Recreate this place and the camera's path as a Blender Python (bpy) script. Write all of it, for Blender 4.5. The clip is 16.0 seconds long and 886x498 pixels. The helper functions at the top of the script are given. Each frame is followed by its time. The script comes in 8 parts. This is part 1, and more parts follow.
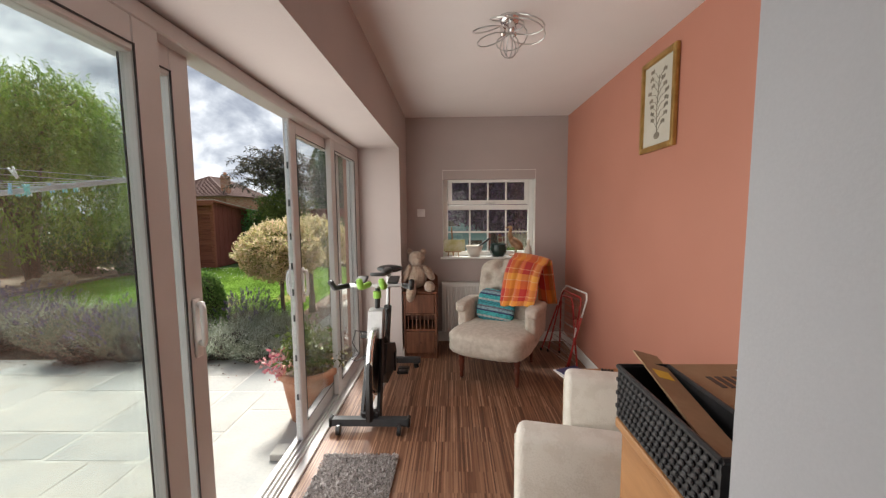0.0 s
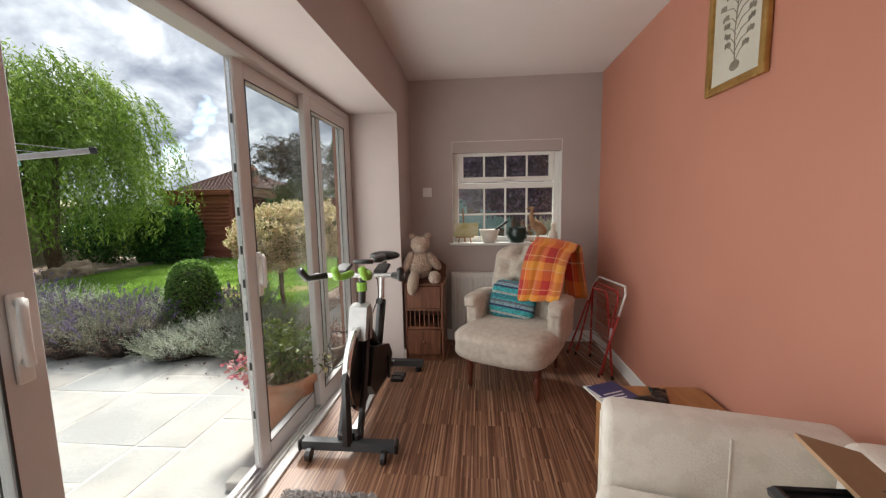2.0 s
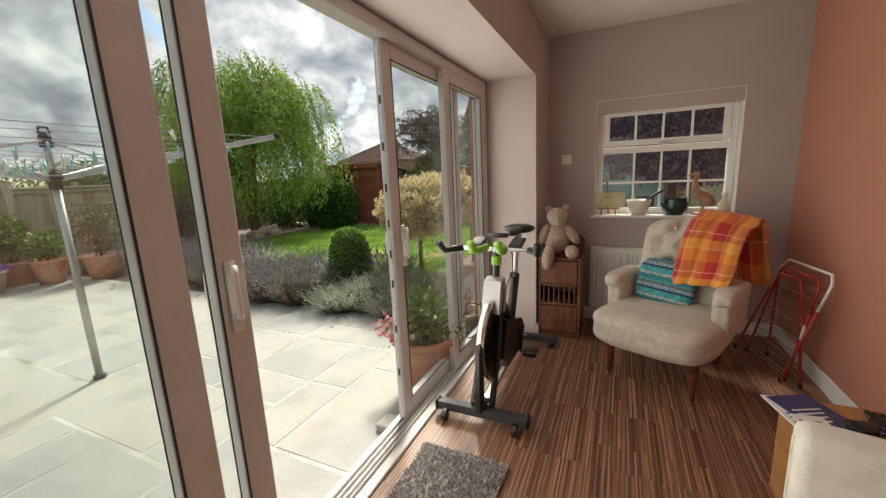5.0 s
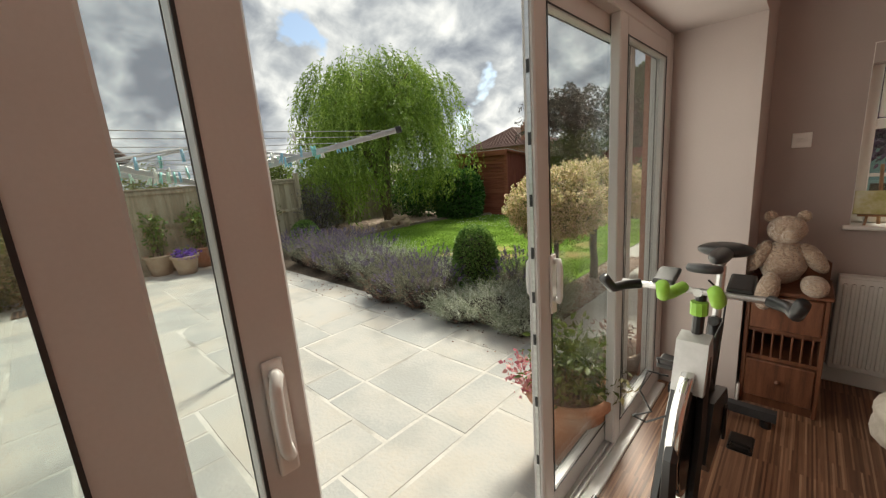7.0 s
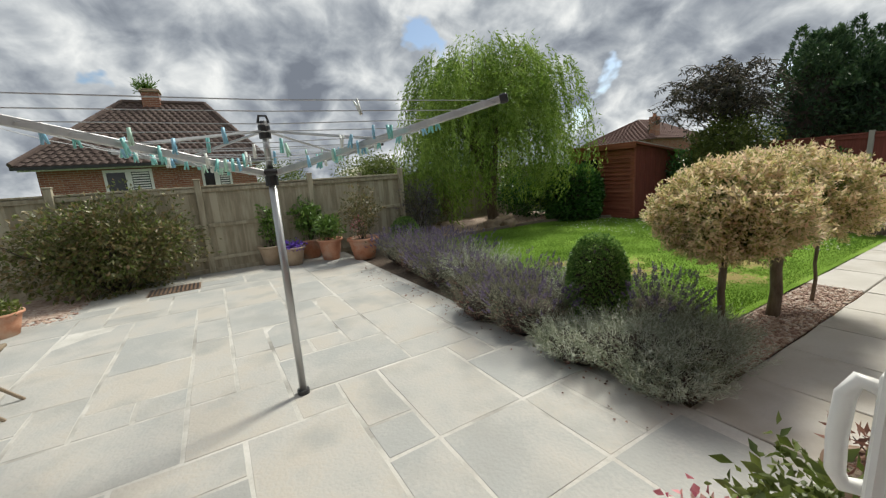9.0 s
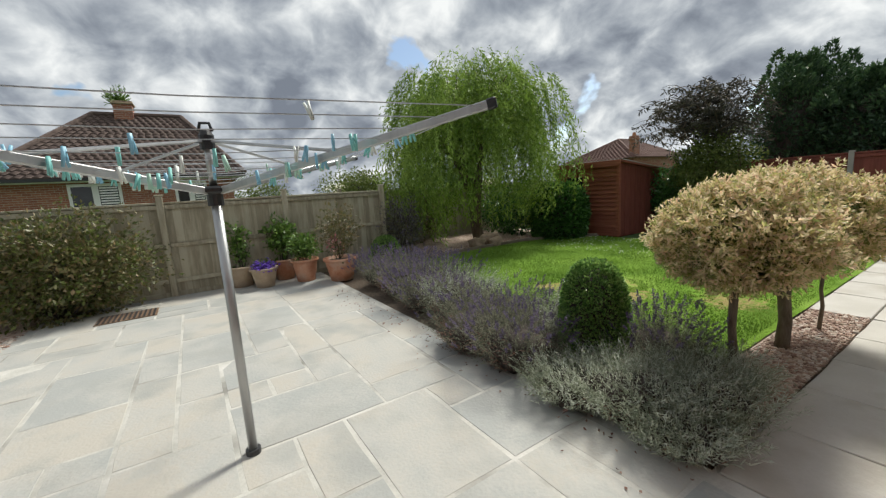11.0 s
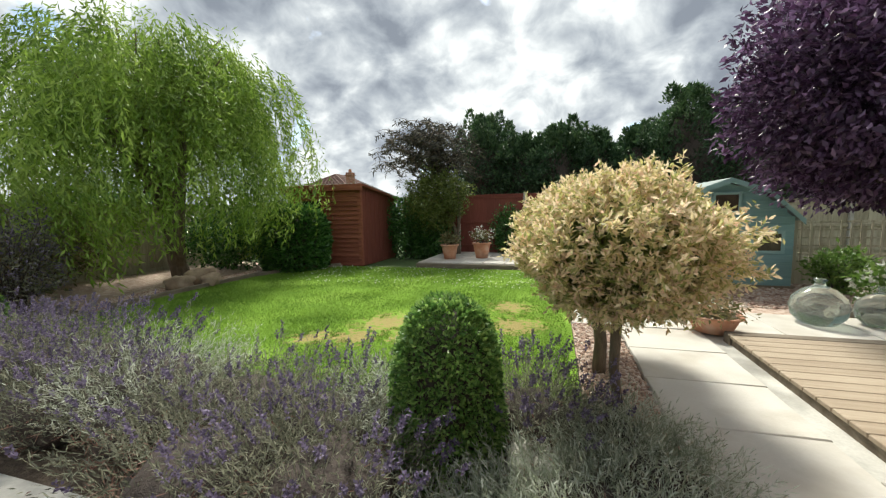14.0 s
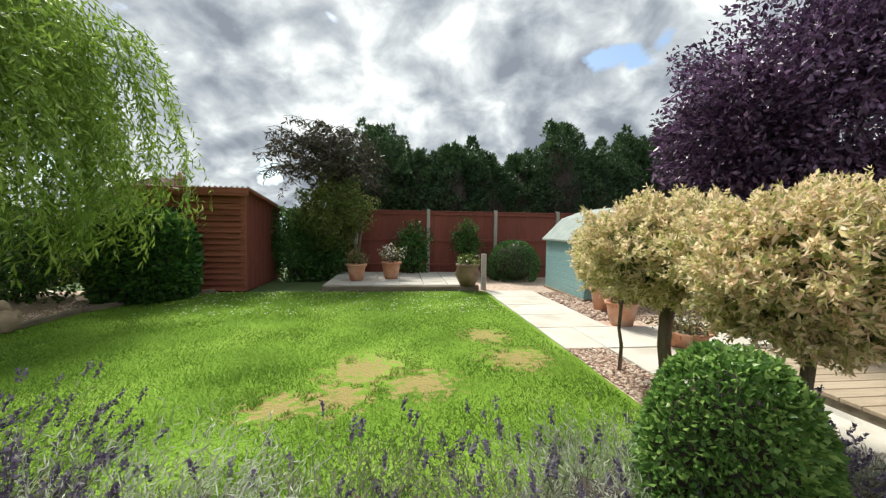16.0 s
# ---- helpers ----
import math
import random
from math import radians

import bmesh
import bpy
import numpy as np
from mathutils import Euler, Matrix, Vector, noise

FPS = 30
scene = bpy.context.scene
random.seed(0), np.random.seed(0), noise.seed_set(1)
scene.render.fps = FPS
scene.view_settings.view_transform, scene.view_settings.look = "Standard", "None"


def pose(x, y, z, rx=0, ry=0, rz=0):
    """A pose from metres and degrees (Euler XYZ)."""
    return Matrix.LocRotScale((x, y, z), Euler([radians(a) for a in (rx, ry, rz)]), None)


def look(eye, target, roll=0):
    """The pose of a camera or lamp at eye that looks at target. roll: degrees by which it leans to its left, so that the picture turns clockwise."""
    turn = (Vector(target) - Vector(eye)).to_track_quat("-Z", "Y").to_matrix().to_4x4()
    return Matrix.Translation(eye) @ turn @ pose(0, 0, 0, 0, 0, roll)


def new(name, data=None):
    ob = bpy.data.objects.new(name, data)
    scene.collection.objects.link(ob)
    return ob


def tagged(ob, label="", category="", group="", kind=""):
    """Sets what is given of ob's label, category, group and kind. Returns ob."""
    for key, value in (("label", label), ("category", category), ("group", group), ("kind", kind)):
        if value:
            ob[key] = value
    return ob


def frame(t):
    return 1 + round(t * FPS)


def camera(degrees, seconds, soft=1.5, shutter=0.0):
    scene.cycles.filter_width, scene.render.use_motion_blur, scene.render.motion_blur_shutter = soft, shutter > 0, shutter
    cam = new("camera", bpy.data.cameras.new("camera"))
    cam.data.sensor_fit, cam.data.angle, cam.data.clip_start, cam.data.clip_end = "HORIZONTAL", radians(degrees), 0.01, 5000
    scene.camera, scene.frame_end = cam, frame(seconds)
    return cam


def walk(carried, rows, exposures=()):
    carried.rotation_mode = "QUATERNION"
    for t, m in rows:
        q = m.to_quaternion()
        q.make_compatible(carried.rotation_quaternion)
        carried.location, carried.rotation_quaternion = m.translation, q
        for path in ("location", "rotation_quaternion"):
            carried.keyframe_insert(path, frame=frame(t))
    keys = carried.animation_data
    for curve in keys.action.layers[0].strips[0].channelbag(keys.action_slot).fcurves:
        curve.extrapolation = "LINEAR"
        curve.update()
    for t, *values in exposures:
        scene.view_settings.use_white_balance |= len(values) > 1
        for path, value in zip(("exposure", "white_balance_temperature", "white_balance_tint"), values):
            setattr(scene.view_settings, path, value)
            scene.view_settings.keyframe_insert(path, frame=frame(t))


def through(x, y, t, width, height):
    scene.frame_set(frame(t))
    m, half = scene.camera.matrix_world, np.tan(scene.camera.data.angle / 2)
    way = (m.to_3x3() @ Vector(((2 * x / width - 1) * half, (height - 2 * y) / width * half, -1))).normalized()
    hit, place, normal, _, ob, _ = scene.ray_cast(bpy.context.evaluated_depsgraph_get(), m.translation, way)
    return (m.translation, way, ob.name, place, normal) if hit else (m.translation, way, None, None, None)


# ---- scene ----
LENS = 98.3
cam = camera(LENS, 16.0, 1.3)
# seconds, eye, target, lean
ROWS = [
    (0.0, (0.487, 0.382, 1.451), (0.439, 2.373, 1.265), -0.5),
    (0.5, (0.524, 0.566, 1.427), (0.474, 2.555, 1.226), -0.5),
    (1.0, (0.562, 0.764, 1.372), (0.508, 2.751, 1.153), -0.6),
    (1.5, (0.613, 0.883, 1.335), (0.543, 2.869, 1.113), -0.7),
    (2.0, (0.628, 0.955, 1.336), (0.445, 2.933, 1.106), -1.0),
    (2.5, (0.599, 0.973, 1.332), (0.244, 2.925, 1.087), -1.4),
    (3.0, (0.613, 0.975, 1.335), (0.098, 2.888, 1.061), -1.8),
    (3.5, (0.622, 0.965, 1.352), (-0.007, 2.838, 1.045), -2.1),
    (6.0, (0.46, 1.129, 1.38), (-0.565, 2.795, 0.961), -3.2),
    (6.5, (0.322, 1.322, 1.417), (-0.862, 2.878, 0.996), -3.7),
    (7.0, (0.189, 1.512, 1.445), (-1.168, 2.924, 1.037), -4.3),
    (7.5, (0.03, 1.726, 1.438), (-1.483, 2.972, 1.042), -4.0),
    (8.0, (-0.111, 1.869, 1.409), (-1.718, 2.995, 1.024), -4.2),
    (8.5, (-0.288, 1.985, 1.386), (-1.971, 2.997, 1.008), -4.1),
    (9.0, (-0.414, 2.075, 1.387), (-2.109, 3.067, 1.007), -4.0),
    (11.5, (-0.886, 2.414, 1.404), (-2.522, 3.531, 1.127), -3.5),
    (12.0, (-1.087, 2.549, 1.313), (-2.633, 3.788, 1.04), -3.2),
    (12.5, (-1.241, 2.707, 1.286), (-2.521, 4.221, 1.023), -2.7),
    (13.0, (-1.445, 2.9, 1.213), (-2.481, 4.592, 0.961), -1.9),
    (13.5, (-1.774, 3.109, 1.157), (-2.607, 4.911, 0.916), -1.6),
    (14.0, (-2.174, 3.277, 1.16), (-2.731, 5.188, 0.969), -1.0),
    (14.5, (-2.602, 3.469, 1.163), (-2.927, 5.435, 0.99), -0.4),
    (15.0, (-3.025, 3.631, 1.156), (-3.145, 5.623, 1.013), 0.2),
    (15.5, (-3.392, 3.777, 1.144), (-3.321, 5.772, 1.034), 0.4),
    (16.0, (-3.763, 3.926, 1.129), (-3.541, 5.911, 1.03), 0.8),
]

EXPOSURES = [(0.0, 0.93, 6500, 9), (1.0, 0.92, 6450, 9), (2.0, 0.92, 6400, 8), (3.5, 0.85, 6600, 7), (6.0, 0.7, 7100, 5), (7.0, 0.56, 7050, 5), (8.0, 0.3, 6700, 6), (9.0, 0.22, 6650, 6), (11.5, 0.3, 6550, 6), (12.5, 0.4, 6550, 6), (14.0, 0.8, 6700, 4), (16.0, 0.8, 6750, 4)]
walk(cam, [(t, look(eye, target, lean)) for t, eye, target, lean in ROWS], EXPOSURES)

# ---- daylight: broken cloud, sun over the far end of the garden ----
SUN_AZ, SUN_EL = (-0.33, 0.94), 50.0
sun_to = Vector((SUN_AZ[0] * math.cos(radians(SUN_EL)), SUN_AZ[1] * math.cos(radians(SUN_EL)), math.sin(radians(SUN_EL)))).normalized()
sun_data = bpy.data.lights.new("sun", "SUN")
sun_data.energy, sun_data.angle, sun_data.color = 3.6, radians(12.0), (1.0, 0.965, 0.9)
sun = new("sun", sun_data)
sun.matrix_world = look((0, 0, 30), Vector((0, 0, 30)) - sun_to)



def sky_window(name, at, way, width, height, watts):
    """An area lamp in an opening, in place of the sky's light that enters there."""
    d = bpy.data.lights.new(name, "AREA")
    d.shape, d.size, d.size_y, d.energy, d.color = "RECTANGLE", width, height, watts, (1.0, 0.96, 0.9)
    ob = new(name, d)
    ob.matrix_world = look(at, Vector(at) + Vector(way))
    return ob


sky_window("door_daylight", (-0.39, 2.3, 1.05), (1, 0, 0), 3.3, 1.9, 20.0)
sky_window("rear_daylight", (0.47, -2.15, 1.5), (0, 1, 0), 0.8, 1.2, 1.8)

world = bpy.data.worlds.new("sky")
scene.world = world
world.use_nodes = True
wn, wl = world.node_tree.nodes, world.node_tree.links
wn.clear()
w_out, w_bg = wn.new("ShaderNodeOutputWorld"), wn.new("ShaderNodeBackground")
w_sky = wn.new("ShaderNodeTexSky")
w_sky.sky_type, w_sky.sun_disc = "NISHITA", False
w_sky.sun_elevation, w_sky.sun_rotation = radians(SUN_EL), math.atan2(SUN_AZ[0], SUN_AZ[1])
w_dim = wn.new("ShaderNodeVectorMath")
w_dim.operation = "SCALE"
w_dim.inputs["Scale"].default_value = 0.11
wl.new(w_sky.outputs[0], w_dim.inputs[0])
w_tc, w_sep = wn.new("ShaderNodeTexCoord"), wn.new("ShaderNodeSeparateXYZ")
wl.new(w_tc.outputs["Generated"], w_sep.inputs[0])


def w_math(op, a, b):
    n = wn.new("ShaderNodeMath")
    n.operation = op
    for k, v in enumerate((a, b)):
        if isinstance(v, (int, float)):
            n.inputs[k].default_value = v
        else:
            wl.new(v, n.inputs[k])
    return n.outputs[0]


w_h = w_math("ADD", w_math("MAXIMUM", w_sep.outputs[2], 0.0), 0.62)
w_flat = wn.new("ShaderNodeCombineXYZ")
wl.new(w_math("DIVIDE", w_sep.outputs[0], w_h), w_flat.inputs[0])
wl.new(w_math("DIVIDE", w_sep.outputs[1], w_h), w_flat.inputs[1])


def w_noise(scale, detail, rough, distort, offset):
    mp = wn.new("ShaderNodeMapping")
    mp.inputs["Location"].default_value = offset
    wl.new(w_flat.outputs[0], mp.inputs[0])
    n = wn.new("ShaderNodeTexNoise")
    n.inputs["Scale"].default_value, n.inputs["Detail"].default_value = scale, detail
    n.inputs["Roughness"].default_value, n.inputs["Distortion"].default_value = rough, distort
    wl.new(mp.outputs[0], n.inputs["Vector"])
    return n.outputs["Fac"]


def w_ramp(fac, stops):
    r = wn.new("ShaderNodeValToRGB")
    while len(r.color_ramp.elements) < len(stops):
        r.color_ramp.elements.new(0.5)
    for e, (p, c) in zip(r.color_ramp.elements, stops):
        e.position, e.color = p, (*c, 1)
    wl.new(fac, r.inputs[0])
    return r.outputs[0]


w_big = w_noise(2.4, 3.0, 0.5, 0.2, (3.1, 1.7, 0.0))
w_fine = w_noise(8.5, 7.0, 0.52, 0.3, (0.4, 5.2, 2.0))
w_mixed = w_math("ADD", w_math("MULTIPLY", w_big, 0.4), w_math("MULTIPLY", w_fine, 0.6))
w_cloud = w_ramp(w_mixed, [(0.38, (0.17, 0.19, 0.235)), (0.45, (0.27, 0.295, 0.345)), (0.51, (0.39, 0.415, 0.46)), (0.565, (0.55, 0.57, 0.605)), (0.64, (0.78, 0.785, 0.8))])
w_gap = w_ramp(w_noise(3.6, 5.0, 0.5, 0.1, (7.7, 2.2, 0.0)), [(0.325, (0, 0, 0)), (0.36, (1, 1, 1))])
w_mix = wn.new("ShaderNodeMixRGB")
wl.new(w_gap, w_mix.inputs[0])
wl.new(w_dim.outputs[0], w_mix.inputs[1])
wl.new(w_cloud, w_mix.inputs[2])
wl.new(w_mix.outputs[0], w_bg.inputs[0])
w_bg.inputs[1].default_value = 1.0
wl.new(w_bg.outputs[0], w_out.inputs[0])
# ---- building helpers ----
G = -0.14  # level of the patio and the garden


def thing(name, at, label, category, group="", rz=0.0):
    """An empty at x, y, z that carries a thing's parts; a fourth number enlarges the thing."""
    ob = new(name)
    ob.empty_display_size = 0.1
    ob.matrix_basis = pose(*at[:3], 0, 0, rz) @ Matrix.Scale(at[3] if len(at) > 3 else 1.0, 4)
    return tagged(ob, label, category, group)


def finish(bm, name, smooth=False):
    bmesh.ops.recalc_face_normals(bm, faces=bm.faces)
    me = bpy.data.meshes.new(name)
    bm.to_mesh(me)
    bm.free()
    if smooth:
        me.shade_smooth()
    return me


def part(name, bm, material, parent=None, label="", smooth=False, kind=""):
    me = finish(bm, name, smooth) if isinstance(bm, bmesh.types.BMesh) else bm
    if not me.materials:
        me.materials.append(material)
    ob = new(name, me)
    if parent is not None:
        ob.parent = parent
    return tagged(ob, label, "", "", kind)


def structure(name, bm, material, label="", smooth=False):
    return part(name, bm, material, None, label, smooth, "structure")


def B():
    return bmesh.new()


def box(bm, lo, hi, bevel=0.0, seg=1):
    c = [(a + b) / 2 for a, b in zip(lo, hi)]
    d = [max(abs(b - a), 1e-4) for a, b in zip(lo, hi)]
    vs = bmesh.ops.create_cube(bm, size=1.0, matrix=Matrix.Translation(c) @ Matrix.Diagonal((*d, 1)))["verts"]
    if bevel:
        es = {e for v in vs for e in v.link_edges}
        bmesh.ops.bevel(bm, geom=list(es), offset=min(bevel, min(d) * 0.45), segments=seg, profile=0.5, affect="EDGES")
    return bm


def obox(bm, m, size, bevel=0.0, seg=1):
    """A box of that size round the origin of m."""
    vs = bmesh.ops.create_cube(bm, size=1.0, matrix=m @ Matrix.Diagonal((*size, 1)))["verts"]
    if bevel:
        es = {e for v in vs for e in v.link_edges}
        bmesh.ops.bevel(bm, geom=list(es), offset=min(bevel, min(size) * 0.45), segments=seg, profile=0.5, affect="EDGES")
    return bm


def tube(bm, pts, radii, n=8, caps=True):
    """A round bar along pts."""
    pts = [Vector(p) for p in pts]
    if isinstance(radii, (int, float)):
        radii = [radii] * len(pts)
    rings, side = [], None
    for i, p in enumerate(pts):
        d = (pts[min(i + 1, len(pts) - 1)] - pts[max(i - 1, 0)]).normalized()
        if side is None:
            side = d.orthogonal().normalized()
        side = (side - d * side.dot(d)).normalized()
        up = d.cross(side)
        rings.append([bm.verts.new(p + radii[i] * (math.cos(a) * side + math.sin(a) * up)) for a in (2 * math.pi * k / n for k in range(n))])
    for a, b in zip(rings, rings[1:]):
        for k in range(n):
            bm.faces.new((a[k], a[(k + 1) % n], b[(k + 1) % n], b[k]))
    if caps:
        bm.faces.new(rings[0][::-1])
        bm.faces.new(rings[-1])
    return bm


def lathe(bm, profile, n=24, m=None, wobble=0.0):
    """Turns (radius, height) pairs about z."""
    m = m or Matrix.Identity(4)
    rings = []
    for r, z in profile:
        rings.append([bm.verts.new(m @ Vector(((r + wobble * math.sin(3 * a + 9 * z)) * math.cos(a), r * math.sin(a), z))) for a in (2 * math.pi * k / n for k in range(n))])
    for a, b in zip(rings, rings[1:]):
        for k in range(n):
            bm.faces.new((a[k], a[(k + 1) % n], b[(k + 1) % n], b[k]))
    if profile[0][0] > 1e-4:
        bm.faces.new(rings[0][::-1])
    if profile[-1][0] > 1e-4:
        bm.faces.new(rings[-1])
    bmesh.ops.remove_doubles(bm, verts=bm.verts, dist=1e-5)
    return bm


def prism(bm, outline, z0, z1, m=None):
    """An outline in x, y raised from z0 to z1."""
    m = m or Matrix.Identity(4)
    lo = [bm.verts.new(m @ Vector((x, y, z0))) for x, y in outline]
    hi = [bm.verts.new(m @ Vector((x, y, z1))) for x, y in outline]
    bm.faces.new(lo[::-1])
    bm.faces.new(hi)
    for k in range(len(lo)):
        j = (k + 1) % len(lo)
        bm.faces.new((lo[k], lo[j], hi[j], hi[k]))
    return bm


def blob(bm, m, size, sub=3, rough=0.0, freq=3.0, square=0.0):
    """A soft closed shape: a ball stretched to size, squared off and roughened."""
    vs = bmesh.ops.create_icosphere(bm, subdivisions=sub, radius=1.0)["verts"]
    for v in vs:
        c = v.co.copy()
        if square:
            p = 2 + 6 * square
            k = (abs(c.x) ** p + abs(c.y) ** p + abs(c.z) ** p) ** (-1 / p)
            c = c * k
        if rough:
            c *= 1 + rough * noise.noise(c * freq)
        v.co = m @ Vector((c.x * size[0], c.y * size[1], c.z * size[2]))
    return bm


def quick_mesh(name, verts, faces):
    """A mesh from arrays, all faces with the same number of corners."""
    me = bpy.data.meshes.new(name)
    n, k = faces.shape
    me.vertices.add(len(verts))
    me.vertices.foreach_set("co", np.ascontiguousarray(verts, dtype=np.float32).ravel())
    me.loops.add(n * k)
    me.loops.foreach_set("vertex_index", np.ascontiguousarray(faces, dtype=np.int32).ravel())
    me.polygons.add(n)
    me.polygons.foreach_set("loop_start", np.arange(0, n * k, k, dtype=np.int32))
    me.update(calc_edges=True)
    me.validate()
    return me


def unit(a):
    return a / (np.linalg.norm(a, axis=-1, keepdims=True) + 1e-9)


def leaf_mesh(name, base, way, length, width, rng, fold=0.25):
    """Many small pointed leaves, folded along the middle."""
    n = len(base)
    length, width = np.broadcast_to(length, n)[:, None], np.broadcast_to(width, n)[:, None]
    way = unit(way)
    side = unit(np.cross(way, rng.normal(size=(n, 3))))
    up = np.cross(side, way)
    v = np.empty((n, 4, 3))
    v[:, 0] = base
    v[:, 1] = base + way * length * 0.45 + side * width * 0.5 + up * width * fold
    v[:, 2] = base + way * length
    v[:, 3] = base + way * length * 0.45 - side * width * 0.5 + up * width * fold
    f = np.arange(n * 4).reshape(n, 4)
    tri = np.concatenate([f[:, [0, 1, 2]], f[:, [0, 2, 3]]])
    return quick_mesh(name, v.reshape(-1, 3), tri)


def in_ellipsoid(rng, n, centre, size, shell=0.55, lump=0.18, freq=2.2, seed=0.0):
    """Points in the outer layer of a lumpy ellipsoid, and the ways out from it."""
    d = unit(rng.normal(size=(n, 3)))
    r = shell + (1 - shell) * rng.random(n) ** 0.6
    bump = np.array([noise.noise(Vector(q) * freq + Vector((seed, seed * 1.7, 0))) for q in d])
    r = r * (1 + lump * 2 * bump)
    p = np.array(centre) + d * r[:, None] * np.array(size)
    return p, d


# ---- materials ----
def nodes_of(name):
    m = bpy.data.materials.new(name)
    m.use_nodes = True
    nt = m.node_tree
    nt.nodes.clear()
    return m, nt.nodes, nt.links


def ramp_node(ns, stops):
    r = ns.new("ShaderNodeValToRGB")
    while len(r.color_ramp.elements) < len(stops):
        r.color_ramp.elements.new(0.5)
    for e, (p, c) in zip(r.color_ramp.elements, stops):
        e.position, e.color = p, (*c, 1)
    return r


def surf(name, colours, scale=8.0, rough=0.6, bump=0.1, metal=0.0, stretch=(1, 1, 1), fine=60.0, stain=None, stain_scale=1.2, random=0.0, coat=0.0, sheen=0.0, rough_var=0.1, spread=(0.3, 0.7), bump_dist=0.004):
    """A worked surface: colours drift at one scale, grain and relief at a finer one, stains at a coarser one; random: how much each piece differs."""
    m, ns, ln = nodes_of(name)
    out, bs = ns.new("ShaderNodeOutputMaterial"), ns.new("ShaderNodeBsdfPrincipled")
    tc, mp = ns.new("ShaderNodeTexCoord"), ns.new("ShaderNodeMapping")
    mp.inputs["Scale"].default_value = stretch
    ln.new(tc.outputs["Object"], mp.inputs[0])
    if random:
        oj, sh = ns.new("ShaderNodeObjectInfo"), ns.new("ShaderNodeMath")
        sh.operation = "MULTIPLY"
        ln.new(oj.outputs["Random"], sh.inputs[0])
        sh.inputs[1].default_value = 53.0
        ln.new(sh.outputs[0], mp.inputs["Location"])
    n1, n2 = ns.new("ShaderNodeTexNoise"), ns.new("ShaderNodeTexNoise")
    n1.inputs["Scale"].default_value, n1.inputs["Detail"].default_value = scale, 5.0
    n2.inputs["Scale"].default_value, n2.inputs["Detail"].default_value = fine, 4.0
    ln.new(mp.outputs[0], n1.inputs["Vector"])
    ln.new(mp.outputs[0], n2.inputs["Vector"])
    add = ns.new("ShaderNodeMath")
    add.operation = "MULTIPLY_ADD"
    ln.new(n2.outputs["Fac"], add.inputs[0])
    add.inputs[1].default_value, add.inputs[2].default_value = 0.35, -0.175
    tot = ns.new("ShaderNodeMath")
    ln.new(n1.outputs["Fac"], tot.inputs[0])
    ln.new(add.outputs[0], tot.inputs[1])
    fac = tot.outputs[0]
    if random:
        oi, rm, ra = ns.new("ShaderNodeObjectInfo"), ns.new("ShaderNodeMath"), ns.new("ShaderNodeMath")
        rm.operation = "MULTIPLY_ADD"
        ln.new(oi.outputs["Random"], rm.inputs[0])
        rm.inputs[1].default_value, rm.inputs[2].default_value = random, -random / 2
        ln.new(fac, ra.inputs[0])
        ln.new(rm.outputs[0], ra.inputs[1])
        fac = ra.outputs[0]
    lo, hi = spread
    r = ramp_node(ns, [(lo + (hi - lo) * k / max(1, len(colours) - 1), c) for k, c in enumerate(colours)])
    ln.new(fac, r.inputs[0])
    colour = r.outputs[0]
    if stain:
        n3 = ns.new("ShaderNodeTexNoise")
        n3.inputs["Scale"].default_value, n3.inputs["Detail"].default_value = stain_scale, 7.0
        ln.new(mp.outputs[0], n3.inputs["Vector"])
        sr = ramp_node(ns, [(0.5, (0, 0, 0)), (0.72, (1, 1, 1))])
        ln.new(n3.outputs["Fac"], sr.inputs[0])
        mx = ns.new("ShaderNodeMixRGB")
        ln.new(sr.outputs[0], mx.inputs[0])
        ln.new(colour, mx.inputs[1])
        mx.inputs[2].default_value = (*stain, 1)
        colour = mx.outputs[0]
    ln.new(colour, bs.inputs["Base Color"])
    rr = ns.new("ShaderNodeMath")
    rr.operation = "MULTIPLY_ADD"
    ln.new(n2.outputs["Fac"], rr.inputs[0])
    rr.inputs[1].default_value, rr.inputs[2].default_value = rough_var, rough - rough_var / 2
    ln.new(rr.outputs[0], bs.inputs["Roughness"])
    bs.inputs["Metallic"].default_value = metal
    bs.inputs["Coat Weight"].default_value = coat
    bs.inputs["Sheen Weight"].default_value = sheen
    if bump:
        bp = ns.new("ShaderNodeBump")
        bp.inputs["Strength"].default_value, bp.inputs["Distance"].default_value = bump, bump_dist
        ln.new(n2.outputs["Fac"], bp.inputs["Height"])
        ln.new(bp.outputs[0], bs.inputs["Normal"])
    ln.new(bs.outputs[0], out.inputs[0])
    return m


